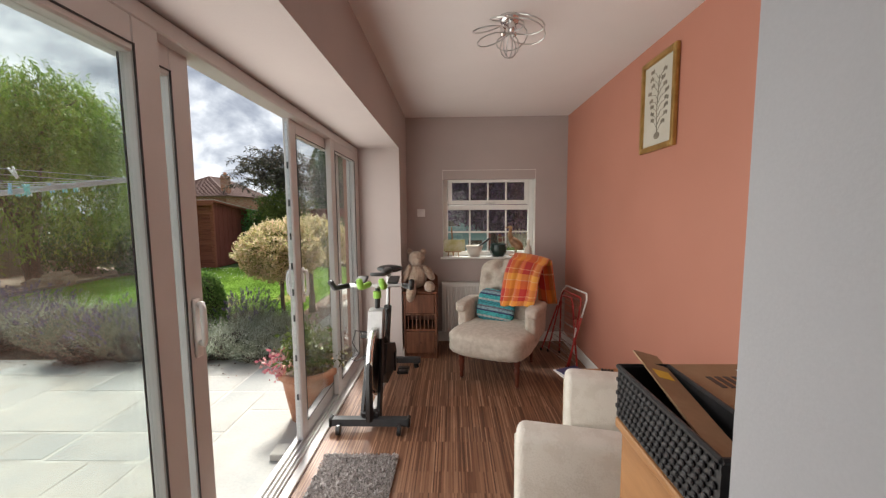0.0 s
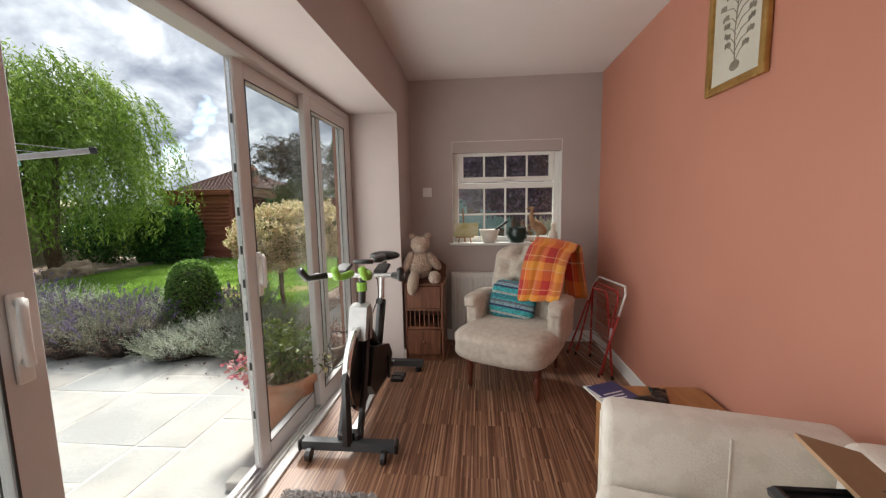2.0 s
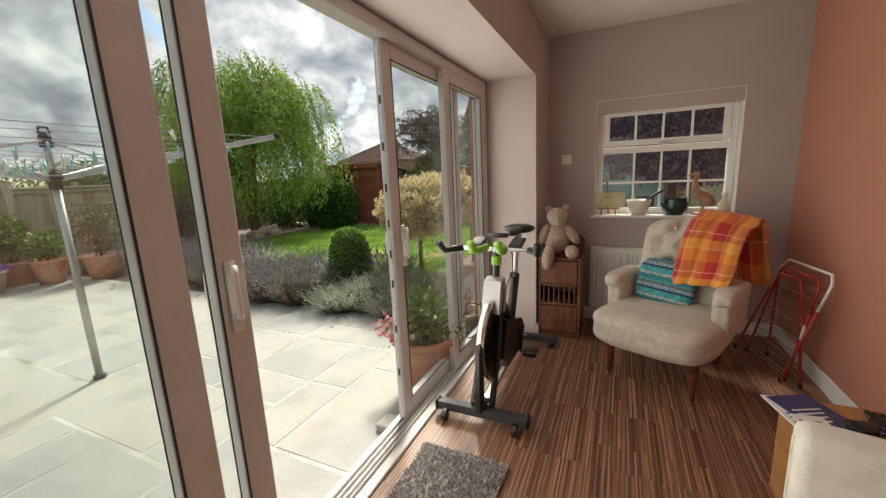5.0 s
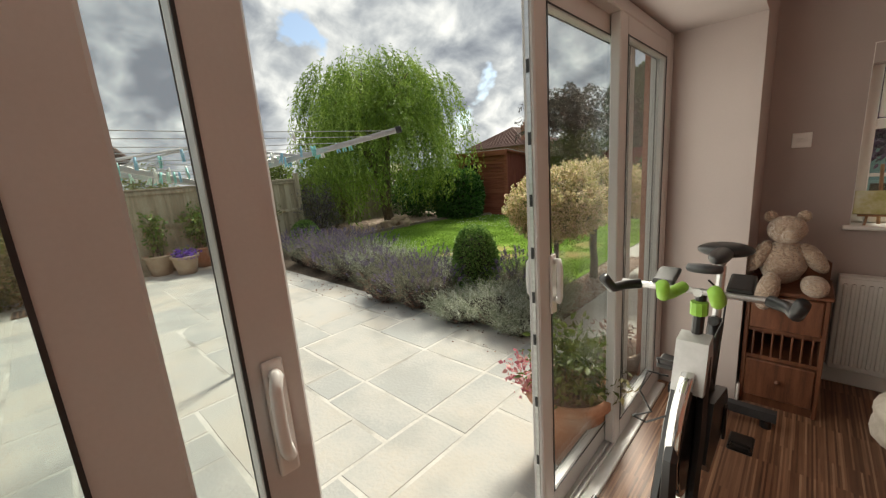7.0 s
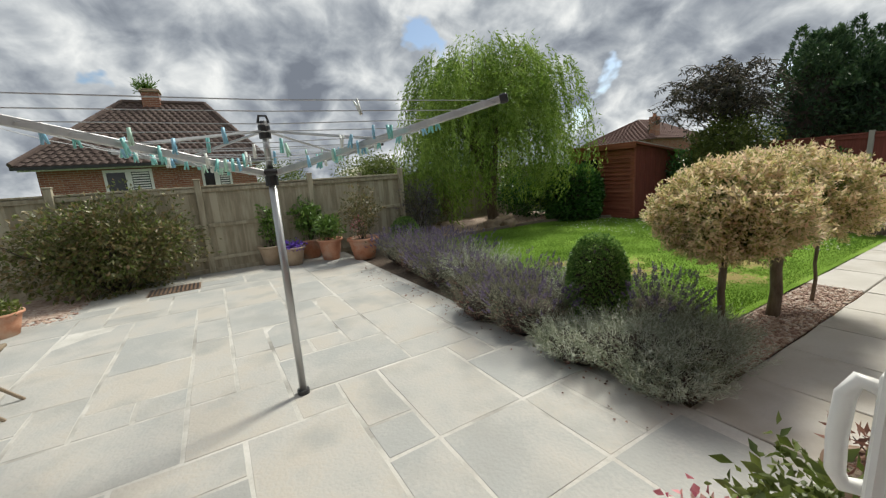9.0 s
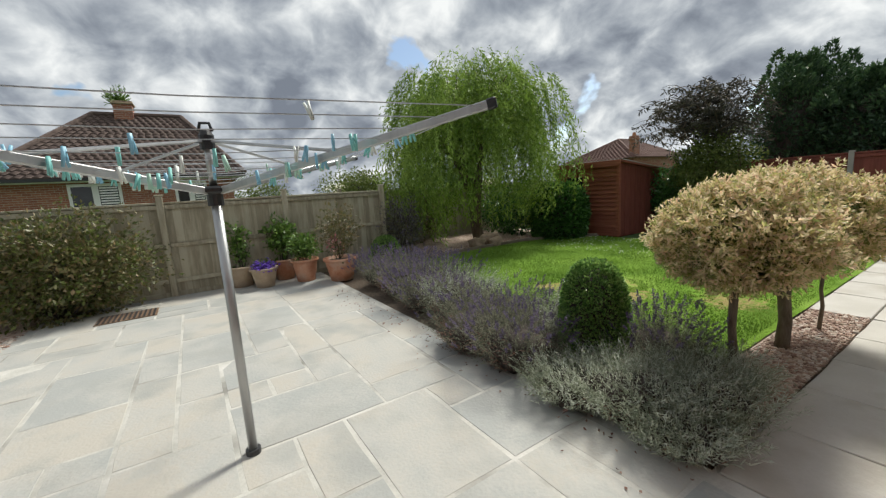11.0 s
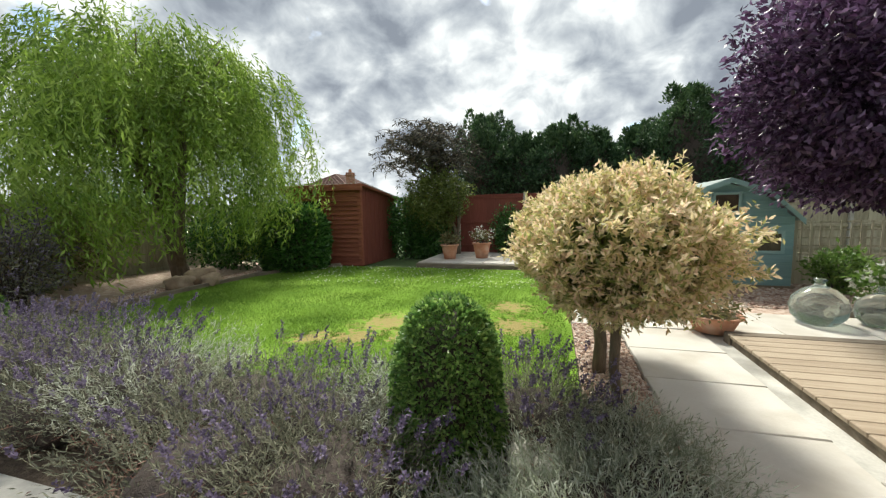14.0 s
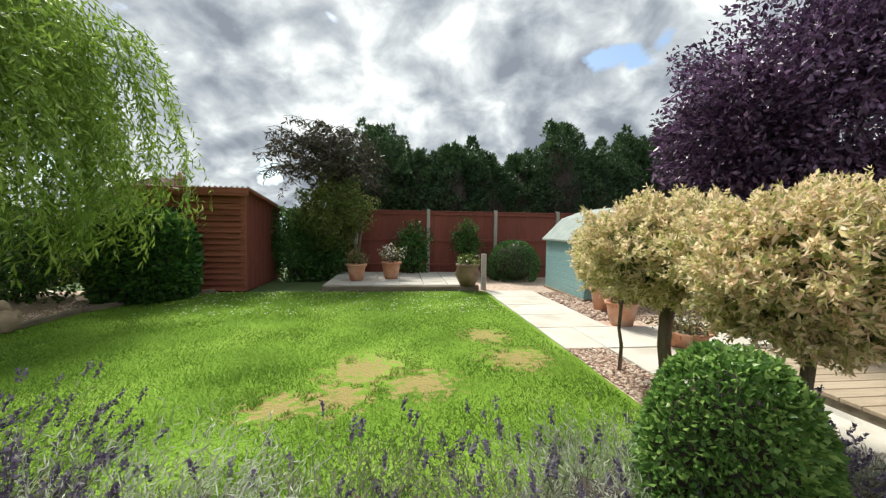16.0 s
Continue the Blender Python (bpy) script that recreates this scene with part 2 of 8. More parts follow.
def leafy(name, colours, rough=0.5, through=0.35, patch=None):
    """Leaves, each of its own shade, that let some light through."""
    m, ns, ln = nodes_of(name)
    out, geo = ns.new("ShaderNodeOutputMaterial"), ns.new("ShaderNodeNewGeometry")
    r = ramp_node(ns, [(k / max(1, len(colours) - 1), c) for k, c in enumerate(colours)])
    fac = geo.outputs["Random Per Island"]
    if patch:
        tc, n1, ad = ns.new("ShaderNodeTexCoord"), ns.new("ShaderNodeTexNoise"), ns.new("ShaderNodeMath")
        n1.inputs["Scale"].default_value = patch
        ln.new(tc.outputs["Object"], n1.inputs["Vector"])
        sc = ns.new("ShaderNodeMath")
        sc.operation = "MULTIPLY_ADD"
        ln.new(n1.outputs["Fac"], sc.inputs[0])
        sc.inputs[1].default_value, sc.inputs[2].default_value = 2.4, -1.2
        ln.new(fac, ad.inputs[0])
        ln.new(sc.outputs[0], ad.inputs[1])
        fac = ad.outputs[0]
    ln.new(fac, r.inputs[0])
    bs, tr, mx = ns.new("ShaderNodeBsdfPrincipled"), ns.new("ShaderNodeBsdfTranslucent"), ns.new("ShaderNodeMixShader")
    bs.inputs["Roughness"].default_value = rough
    ln.new(r.outputs[0], bs.inputs["Base Color"])
    ln.new(r.outputs[0], tr.inputs[0])
    mx.inputs[0].default_value = through
    ln.new(bs.outputs[0], mx.inputs[1])
    ln.new(tr.outputs[0], mx.inputs[2])
    ln.new(mx.outputs[0], out.inputs[0])
    return m


def pane_glass(name, tint=(0.97, 0.99, 0.98), gloss=1.0, film=0.03):
    """Thin flat glass: clear, mirroring more at a slant, with a thin film of dust."""
    m, ns, ln = nodes_of(name)
    out, tp, gl, df = (ns.new("ShaderNode" + k) for k in ("OutputMaterial", "BsdfTransparent", "BsdfGlossy", "BsdfDiffuse"))
    fr, pw, mu, m1, m2 = (ns.new("ShaderNode" + k) for k in ("LayerWeight", "Math", "Math", "MixShader", "MixShader"))
    tp.inputs[0].default_value = (*tint, 1)
    df.inputs[0].default_value = (0.7, 0.72, 0.7, 1)
    gl.inputs["Roughness"].default_value = 0.02
    fr.inputs[0].default_value = 0.5
    pw.operation, mu.operation = "POWER", "MULTIPLY_ADD"
    ln.new(fr.outputs["Facing"], pw.inputs[0])
    pw.inputs[1].default_value = 4.5
    ln.new(pw.outputs[0], mu.inputs[0])
    mu.inputs[1].default_value, mu.inputs[2].default_value = 0.75 * gloss, 0.035 * gloss
    tc, nz, rp = ns.new("ShaderNodeTexCoord"), ns.new("ShaderNodeTexNoise"), ns.new("ShaderNodeMath")
    nz.inputs["Scale"].default_value, nz.inputs["Detail"].default_value = 2.5, 6.0
    ln.new(tc.outputs["Object"], nz.inputs["Vector"])
    rp.operation = "MULTIPLY"
    ln.new(nz.outputs["Fac"], rp.inputs[0])
    rp.inputs[1].default_value = film * 2
    ln.new(rp.outputs[0], m1.inputs[0])
    ln.new(tp.outputs[0], m1.inputs[1])
    ln.new(df.outputs[0], m1.inputs[2])
    ln.new(mu.outputs[0], m2.inputs[0])
    ln.new(m1.outputs[0], m2.inputs[1])
    ln.new(gl.outputs[0], m2.inputs[2])
    ln.new(m2.outputs[0], out.inputs[0])
    return m


def strip_floor(name):
    """Laminate of narrow sticks, brown and tan, running along y."""
    m, ns, ln = nodes_of(name)
    out, bs = ns.new("ShaderNodeOutputMaterial"), ns.new("ShaderNodeBsdfPrincipled")
    tc, mp = ns.new("ShaderNodeTexCoord"), ns.new("ShaderNodeMapping")
    mp.inputs["Rotation"].default_value = (0, 0, radians(90))
    ln.new(tc.outputs["Object"], mp.inputs[0])
    br = ns.new("ShaderNodeTexBrick")
    br.offset, br.offset_frequency = 0.37, 3
    br.inputs["Color1"].default_value, br.inputs["Color2"].default_value = (0, 0, 0, 1), (1, 1, 1, 1)
    br.inputs["Mortar"].default_value = (0.2, 0.2, 0.2, 1)
    for k, v in (("Scale", 1.0), ("Mortar Size", 0.0), ("Brick Width", 0.45), ("Row Height", 0.0075), ("Bias", 0.0)):
        br.inputs[k].default_value = v
    ln.new(mp.outputs[0], br.inputs["Vector"])
    r = ramp_node(ns, [(0.0, (0.11, 0.048, 0.027)), (0.3, (0.175, 0.08, 0.045)), (0.6, (0.24, 0.118, 0.068)), (0.85, (0.315, 0.167, 0.1)), (1.0, (0.4, 0.235, 0.148))])
    ln.new(br.outputs["Color"], r.inputs[0])
    nz = ns.new("ShaderNodeTexNoise")
    m2 = ns.new("ShaderNodeMapping")
    m2.inputs["Scale"].default_value = (90, 4, 1)
    ln.new(tc.outputs["Object"], m2.inputs[0])
    ln.new(m2.outputs[0], nz.inputs["Vector"])
    nz.inputs["Scale"].default_value, nz.inputs["Detail"].default_value = 1.0, 4.0
    g = ramp_node(ns, [(0.3, (0.75, 0.75, 0.75)), (0.7, (1.1, 1.1, 1.1))])
    ln.new(nz.outputs["Fac"], g.inputs[0])
    mx = ns.new("ShaderNodeMixRGB")
    mx.blend_type = "MULTIPLY"
    mx.inputs[0].default_value = 1.0
    ln.new(r.outputs[0], mx.inputs[1])
    ln.new(g.outputs[0], mx.inputs[2])
    ln.new(mx.outputs[0], bs.inputs["Base Color"])
    bs.inputs["Roughness"].default_value = 0.42
    bp = ns.new("ShaderNodeBump")
    bp.inputs["Strength"].default_value, bp.inputs["Distance"].default_value = 0.15, 0.001
    ln.new(nz.outputs["Fac"], bp.inputs["Height"])
    ln.new(bp.outputs[0], bs.inputs["Normal"])
    ln.new(bs.outputs[0], out.inputs[0])
    return m


M_FLOOR = strip_floor("stick_laminate")
M_TAUPE = surf("taupe_paint", [(0.42, 0.365, 0.35), (0.47, 0.41, 0.39)], 1.5, 0.75, 0.06, fine=220)
M_ORANGE = surf("terracotta_paint", [(0.5, 0.218, 0.155), (0.55, 0.245, 0.178)], 1.2, 0.62, 0.06, fine=220)
M_GREY = surf("pale_grey_paint", [(0.36, 0.365, 0.39), (0.41, 0.415, 0.44)], 1.2, 0.7, 0.06, fine=220)
M_CEIL = surf("white_ceiling_paint", [(0.72, 0.68, 0.67), (0.78, 0.74, 0.73)], 1.0, 0.85, 0.05, fine=180)
M_GLOSSW = surf("white_gloss_paint", [(0.78, 0.77, 0.75), (0.84, 0.83, 0.81)], 5, 0.35, 0.03)
M_UPVC = surf("white_upvc", [(0.62, 0.6, 0.59), (0.68, 0.66, 0.65)], 4, 0.32, 0.03, fine=140)
M_ALU = surf("grey_seal", [(0.02, 0.02, 0.022), (0.04, 0.04, 0.042)], 20, 0.5, 0.05)
M_STEEL = surf("brushed_steel", [(0.5, 0.5, 0.5), (0.62, 0.62, 0.62)], 12, 0.32, 0.08, 1.0, (1, 1, 8))
M_GLASS = pane_glass("window_glass", gloss=0.9, film=0.025)
M_BRICK = surf("red_brick", [(0.28, 0.1, 0.06), (0.36, 0.15, 0.09), (0.42, 0.2, 0.13)], 30, 0.85, 0.5)
M_STONE = surf("sandstone_flag", [(0.365, 0.37, 0.355), (0.42, 0.415, 0.39), (0.455, 0.44, 0.405), (0.47, 0.438, 0.385)], 2.0, 0.72, 0.6, fine=45, stain=(0.345, 0.345, 0.325), stain_scale=2.2, random=0.36, bump_dist=0.006)
M_MORTAR = surf("pale_mortar", [(0.42, 0.405, 0.37), (0.53, 0.515, 0.47), (0.62, 0.6, 0.56)], 3, 0.9, 0.5, stain=(0.25, 0.24, 0.215), stain_scale=1.9)
M_CONC = surf("concrete_paving", [(0.5, 0.47, 0.42), (0.58, 0.55, 0.5)], 3, 0.85, 0.4, stain=(0.42, 0.38, 0.32), stain_scale=2, random=0.2)
M_SOIL = surf("dark_soil", [(0.09, 0.065, 0.048), (0.19, 0.145, 0.105)], 18, 0.95, 1.0, bump_dist=0.02)
M_FIELD = surf("far_grass", [(0.06, 0.11, 0.03), (0.1, 0.15, 0.05)], 0.3, 0.9, 0.3)
M_FENCE = surf("weathered_fence_wood", [(0.27, 0.235, 0.165), (0.37, 0.33, 0.24), (0.44, 0.4, 0.3)], 3, 0.85, 0.4, stretch=(6, 6, 0.8), random=0.35)
M_FENCEC = surf("concrete_post", [(0.33, 0.31, 0.27), (0.42, 0.4, 0.36)], 6, 0.9, 0.5)
M_REDWOOD = surf("red_stained_boards", [(0.2, 0.055, 0.03), (0.27, 0.08, 0.045), (0.31, 0.105, 0.06)], 4, 0.7, 0.35, stretch=(0.7, 4, 9), random=0.3)
M_REDFENCE = surf("red_stained_fence", [(0.17, 0.045, 0.03), (0.23, 0.065, 0.045)], 4, 0.8, 0.4, stretch=(8, 4, 0.8), random=0.3)
M_TEAL = surf("teal_painted_wood", [(0.2, 0.36, 0.38), (0.26, 0.43, 0.44)], 3, 0.6, 0.2, stretch=(0.6, 3, 8), random=0.15)
M_TERRA = surf("terracotta", [(0.42, 0.17, 0.09), (0.52, 0.24, 0.14), (0.58, 0.32, 0.21)], 7, 0.8, 0.3, random=0.25, stain=(0.55, 0.42, 0.33), stain_scale=4)
M_TIMBER = surf("grey_brown_timber", [(0.2, 0.15, 0.1), (0.3, 0.24, 0.17)], 4, 0.85, 0.5, stretch=(1, 1, 1))
M_BARK = surf("bark", [(0.1, 0.075, 0.05), (0.2, 0.155, 0.11)], 14, 0.9, 0.9, stretch=(2, 2, 0.5), bump_dist=0.01)
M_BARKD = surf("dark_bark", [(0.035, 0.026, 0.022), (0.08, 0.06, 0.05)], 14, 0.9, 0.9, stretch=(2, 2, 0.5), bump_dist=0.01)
M_PEBBLE = surf("pink_gravel", [(0.3, 0.2, 0.15), (0.45, 0.33, 0.26), (0.58, 0.48, 0.4)], 14, 0.85, 0.5)
M_ROCK = surf("sandstone_rock", [(0.26, 0.19, 0.13), (0.4, 0.31, 0.22)], 8, 0.9, 0.7)
M_TILE = surf("brown_roof_tile", [(0.085, 0.056, 0.048), (0.12, 0.083, 0.07), (0.165, 0.118, 0.1)], 3, 0.85, 0.3, random=0.3)
M_TILER = surf("red_roof_tile", [(0.14, 0.075, 0.06), (0.2, 0.11, 0.09)], 3, 0.85, 0.3)
L_WILLOW = leafy("willow_leaf", [(0.13, 0.22, 0.032), (0.24, 0.36, 0.058), (0.37, 0.5, 0.105)], 0.5, 0.4, 1.1)
L_PLUM = leafy("purple_leaf", [(0.03, 0.014, 0.032), (0.075, 0.035, 0.085), (0.24, 0.15, 0.28)], 0.35, 0.35)
L_DAPPLE = leafy("cream_pink_leaf", [(0.27, 0.32, 0.1), (0.55, 0.51, 0.21), (0.79, 0.67, 0.4), (0.9, 0.77, 0.55), (0.87, 0.62, 0.46)], 0.5, 0.5)
L_DARK = leafy("conifer_spray", [(0.025, 0.06, 0.026), (0.055, 0.115, 0.045), (0.11, 0.18, 0.07)], 0.6, 0.2, 0.5)
L_LAUREL = leafy("laurel_leaf", [(0.02, 0.065, 0.015), (0.055, 0.15, 0.032), (0.14, 0.29, 0.07)], 0.3, 0.3)
L_BOX = leafy("box_leaf", [(0.06, 0.14, 0.03), (0.15, 0.29, 0.065), (0.36, 0.52, 0.15)], 0.4, 0.45)
L_FEATHER = leafy("dark_feather_leaf", [(0.03, 0.03, 0.025), (0.06, 0.055, 0.04), (0.1, 0.09, 0.06)], 0.5, 0.25)
L_OLIVE = leafy("olive_leaf", [(0.07, 0.1, 0.02), (0.13, 0.17, 0.035), (0.2, 0.24, 0.06)], 0.5, 0.35)
L_BROWNGREEN = leafy("bronze_green_leaf", [(0.1, 0.11, 0.045), (0.18, 0.17, 0.065), (0.28, 0.2, 0.1)], 0.45, 0.25)
L_GREEN = leafy("fresh_green_leaf", [(0.06, 0.12, 0.02), (0.12, 0.22, 0.04), (0.22, 0.33, 0.08)], 0.45, 0.35)
L_SILVER = leafy("silver_leaf", [(0.25, 0.28, 0.19), (0.42, 0.455, 0.35), (0.63, 0.66, 0.57)], 0.7, 0.45, 1.5)
L_LAVLEAF = leafy("lavender_leaf", [(0.1, 0.105, 0.075), (0.2, 0.205, 0.14), (0.35, 0.35, 0.26)], 0.7, 0.45, 2.0)
L_LAVENDER = leafy("lavender_flower", [(0.085, 0.068, 0.115), (0.155, 0.122, 0.205), (0.29, 0.24, 0.36)], 0.7, 0.35, 1.5)
L_DRY = leafy("dry_rust_stem", [(0.14, 0.07, 0.055), (0.29, 0.15, 0.115), (0.4, 0.26, 0.2)], 0.8, 0.3)
L_PINK = leafy("pink_petal", [(0.5, 0.12, 0.18), (0.7, 0.3, 0.32), (0.75, 0.5, 0.45)], 0.6, 0.3)
L_VIOLET = leafy("violet_petal", [(0.12, 0.05, 0.4), (0.2, 0.1, 0.6)], 0.6, 0.3)
L_WHITE = leafy("white_petal", [(0.7, 0.7, 0.66), (0.8, 0.78, 0.72)], 0.6, 0.3)
L_GRASS = leafy("grass_blade", [(0.1, 0.19, 0.02), (0.16, 0.285, 0.034), (0.24, 0.38, 0.057)], 0.6, 0.35, 1.2)
# ---- the sunroom ----
XL, XR, YF, YB, CEIL = -0.012, 1.745, 4.642, -2.2, 2.485
XO = -0.52                      # outer face of the garden wall
D0, D1, DH = 0.55, 4.07, 2.07   # the patio door's opening
W0, W1, WZ0, WZ1, WZT = 0.385, 1.405, 0.965, 1.895, 1.92  # the window's opening

structure("floor", box(B(), (XO, YB, -0.2), (XR, YF, 0.0)), M_FLOOR, "brown striped stick laminate floor")
structure("ceiling", box(B(), (XO, YB - 0.1, CEIL), (XR + 0.12, YF + 0.28, CEIL + 0.15)), M_CEIL, "plain white painted ceiling")
b = B()
box(b, (XO, YB, 0.0), (XL, D0, CEIL))
box(b, (XO, D1, 0.0), (XL, YF, CEIL))
box(b, (XO, D0, DH), (XL, D1, CEIL))
structure("wall_west", b, M_TAUPE, "taupe painted wall round the patio doors")
b = B()
for lo, hi in (((XO, 0), (W0, CEIL)), ((W1, 0), (XR + 0.12, CEIL)), ((W0, 0), (W1, WZ0)), ((W0, WZT), (W1, CEIL))):
    box(b, (lo[0], YF, lo[1] - 0.1), (hi[0], YF + 0.28, hi[1]))
structure("wall_north", b, M_TAUPE, "taupe painted end wall with a small window")
structure("wall_east", box(B(), (XR, YB, -0.1), (XR + 0.12, YF, CEIL)), M_ORANGE, "terracotta orange painted wall")
structure("wall_pier", box(B(), (0.87, YB, 0.0), (XR - 0.002, 0.89, CEIL)), M_GREY, "pale grey painted pier")
structure("wall_south", box(B(), (XO, YB - 0.1, -0.1), (XR + 0.12, YB, CEIL)), M_GREY, "pale grey painted wall")
structure("baseboard", box(box(B(), (XR - 0.018, 0.895, 0.0), (XR - 0.001, YF, 0.11), 0.006), (XL + 0.001, YF - 0.018, 0.0), (XR - 0.02, YF - 0.001, 0.11), 0.006), M_GLOSSW, "white gloss skirting board")
structure("baseboard", box(B(), (XL + 0.001, D1 + 0.002, 0.0), (XL + 0.018, YF - 0.02, 0.11), 0.006), M_GLOSSW, "white gloss skirting board")
# outer skin and roof edge
b = B()
box(b, (XO - 0.03, YB, -0.3), (XO - 0.002, D0, 2.6))
box(b, (XO - 0.03, D1, -0.3), (XO - 0.002, YF + 0.28, 2.6))
box(b, (XO - 0.03, D0, DH), (XO - 0.002, D1, 2.6))
structure("outer_wall", b, M_BRICK, "red brick outer skin of the house")
structure("roof", box(B(), (XO - 0.25, YB - 0.2, 2.64), (XR + 3.0, YF + 0.4, 2.76)), M_TILE, "flat dark roof edge")


# ---- patio doors ----
def bar_frame(bm, x0, x1, y0, y1, z0, z1, w, wb=None, bevel=0.006):
    """Four bars round a rectangle in y, z."""
    wb = wb or w
    box(bm, (x0, y0, z0), (x1, y0 + w, z1), bevel)
    box(bm, (x0, y1 - w, z0), (x1, y1, z1), bevel)
    box(bm, (x0, y0 + w - 0.004, z1 - w), (x1, y1 - w + 0.004, z1 - 0.001), bevel)
    box(bm, (x0, y0 + w - 0.004, z0 + 0.001), (x1, y1 - w + 0.004, z0 + wb), bevel)
    return bm


door = tagged(new("door_1"), "white plastic sliding patio door standing half open", "door", "", "structure")
b = B()
FX0, FX1 = -0.504, -0.406
box(b, (FX0, D0 + 0.002, 0.0), (FX1, D0 + 0.06, DH - 0.002), 0.006)
box(b, (FX0, D1 - 0.06, 0.0), (FX1, D1 - 0.002, DH - 0.002), 0.006)
box(b, (FX0, D0 + 0.06, DH - 0.06), (FX1, D1 - 0.06, DH - 0.002), 0.006)
part("frame", b, M_UPVC, door, "white plastic outer frame")
b = B()
box(b, (FX0 - 0.03, D0 + 0.06, -0.06), (FX1 + 0.05, D1 - 0.06, 0.018), 0.004)
for xr in (-0.489, -0.462, -0.434, -0.412):
    box(b, (xr - 0.004, D0 + 0.06, 0.018), (xr + 0.004, D1 - 0.06, 0.034), 0.002)
part("threshold", b, M_UPVC, door, "white plastic sill with sliding tracks")


def handle(parent, x, y, z, side):
    """A white D-shaped pull handle on its plate."""
    s = side
    b = box(B(), (x, y - 0.018, z - 0.12), (x + s * 0.012, y + 0.018, z + 0.1), 0.005, 2)
    h = part("handle", b, M_GLOSSW, parent, "white plastic pull handle")
    b = tube(B(), [(x + s * 0.01, y, z + 0.075), (x + s * 0.03, y - 0.004, z + 0.08), (x + s * 0.038, y - 0.012, z + 0.06), (x + s * 0.04, y - 0.014, z), (x + s * 0.038, y - 0.012, z - 0.05), (x + s * 0.03, y - 0.004, z - 0.07), (x + s * 0.01, y, z - 0.065)], 0.011, 8)
    part("grip", b, M_GLOSSW, h, "", True)


def sash(name, x, y0, y1, label, stile=0.085):
    s = part(name, bar_frame(B(), x - 0.022, x + 0.022, y0, y1, 0.03, DH - 0.055, stile, 0.1), M_UPVC, door, label)
    g = part("pane", box(B(), (x - 0.006, y0 + stile - 0.005, 0.125), (x + 0.006, y1 - stile + 0.005, DH - 0.135)), M_GLASS, s)
    g.visible_shadow = False
    b = bar_frame(B(), x + 0.0225, x + 0.0255, y0 + stile - 0.006, y1 - stile + 0.006, 0.124, DH - 0.134, 0.006, 0.006, 0)
    part("seal", bar_frame(b, x - 0.0255, x - 0.0225, y0 + stile - 0.006, y1 - stile + 0.006, 0.124, DH - 0.134, 0.006, 0.006, 0), M_ALU, s)
    return s


sash("fixed_pane", -0.43, 3.26, D1 - 0.055, "fixed glazed pane in white plastic")
sash("fixed_pane", -0.43, D0 + 0.055, 1.59, "fixed glazed pane in white plastic", 0.105)
leaf_b = sash("sliding_leaf", -0.478, 2.65, 3.595, "sliding glazed leaf with lock plate")
leaf_c = sash("sliding_leaf", -0.478, 0.845, 1.79, "sliding glazed leaf pushed open", 0.1)
handle(leaf_b, -0.455, 2.735, 1.02, 1)
handle(leaf_b, -0.501, 2.735, 1.02, -1)
handle(leaf_c, -0.455, 1.735, 1.05, 1)
handle(leaf_c, -0.501, 1.735, 1.05, -1)
b = box(B(), (-0.485, 2.6475, 0.06), (-0.471, 2.6496, DH - 0.08))
part("lock_strip", b, M_STEEL, leaf_b, "steel multi-point lock strip")
for z in (0.3, 0.55, 0.8, 0.96, 1.12, 1.3, 1.5, 1.72):
    part("keep", box(B(), (-0.483, 2.6455, z), (-0.473, 2.6474, z + 0.04)), M_ALU, leaf_b)

# ---- window in the end wall ----
win = tagged(new("window_1"), "white casement window with glazing bars and a deep sill", "window", "", "structure")
FY = YF + 0.11
b = B()
for a0, a1, c0, c1 in ((W0 + 0.002, W0 + 0.055, WZ0 + 0.002, WZT - 0.002), (W1 - 0.055, W1 - 0.002, WZ0 + 0.002, WZT - 0.002), (W0 + 0.055, W1 - 0.055, WZ1 - 0.055, WZT - 0.002), (W0 + 0.055, W1 - 0.055, WZ0 + 0.002, WZ0 + 0.05), (W0 + 0.055, W1 - 0.055, 1.485, 1.54)):
    box(b, (a0, FY, c0), (a1, FY + 0.06, c1), 0.005)
part("window_frame", b, M_GLOSSW, win)
b = B()
for a0, a1, c0, c1 in ((W0 + 0.058, W0 + 0.105, 1.545, WZ1 - 0.058), (W1 - 0.105, W1 - 0.058, 1.545, WZ1 - 0.058), (W0 + 0.105, W1 - 0.105, WZ1 - 0.105, WZ1 - 0.058), (W0 + 0.105, W1 - 0.105, 1.545, 1.592)):
    box(b, (a0, FY - 0.018, c0), (a1, FY - 0.001, c1), 0.005)
vent = part("vent_sash", b, M_GLOSSW, win)
part("latch", box(box(B(), (0.88, FY - 0.045, 1.55), (0.94, FY - 0.02, 1.565), 0.003), (0.86, FY - 0.05, 1.552), (0.98, FY - 0.04, 1.562), 0.003), M_STEEL, vent)
bars = B()
lo, hi = W0 + 0.1, W1 - 0.1
for k in (1, 2, 3):
    x = lo + (hi - lo) * k / 4
    box(bars, (x - 0.009, FY + 0.02, WZ0 + 0.045), (x + 0.009, FY + 0.034, 1.49))
    box(bars, (x - 0.009, FY + 0.02, 1.585), (x + 0.009, FY + 0.034, WZ1 - 0.1))
box(bars, (W0 + 0.05, FY + 0.0195, 1.225), (W1 - 0.05, FY + 0.0345, 1.243))
part("glazing_bar", bars, M_GLOSSW, win)
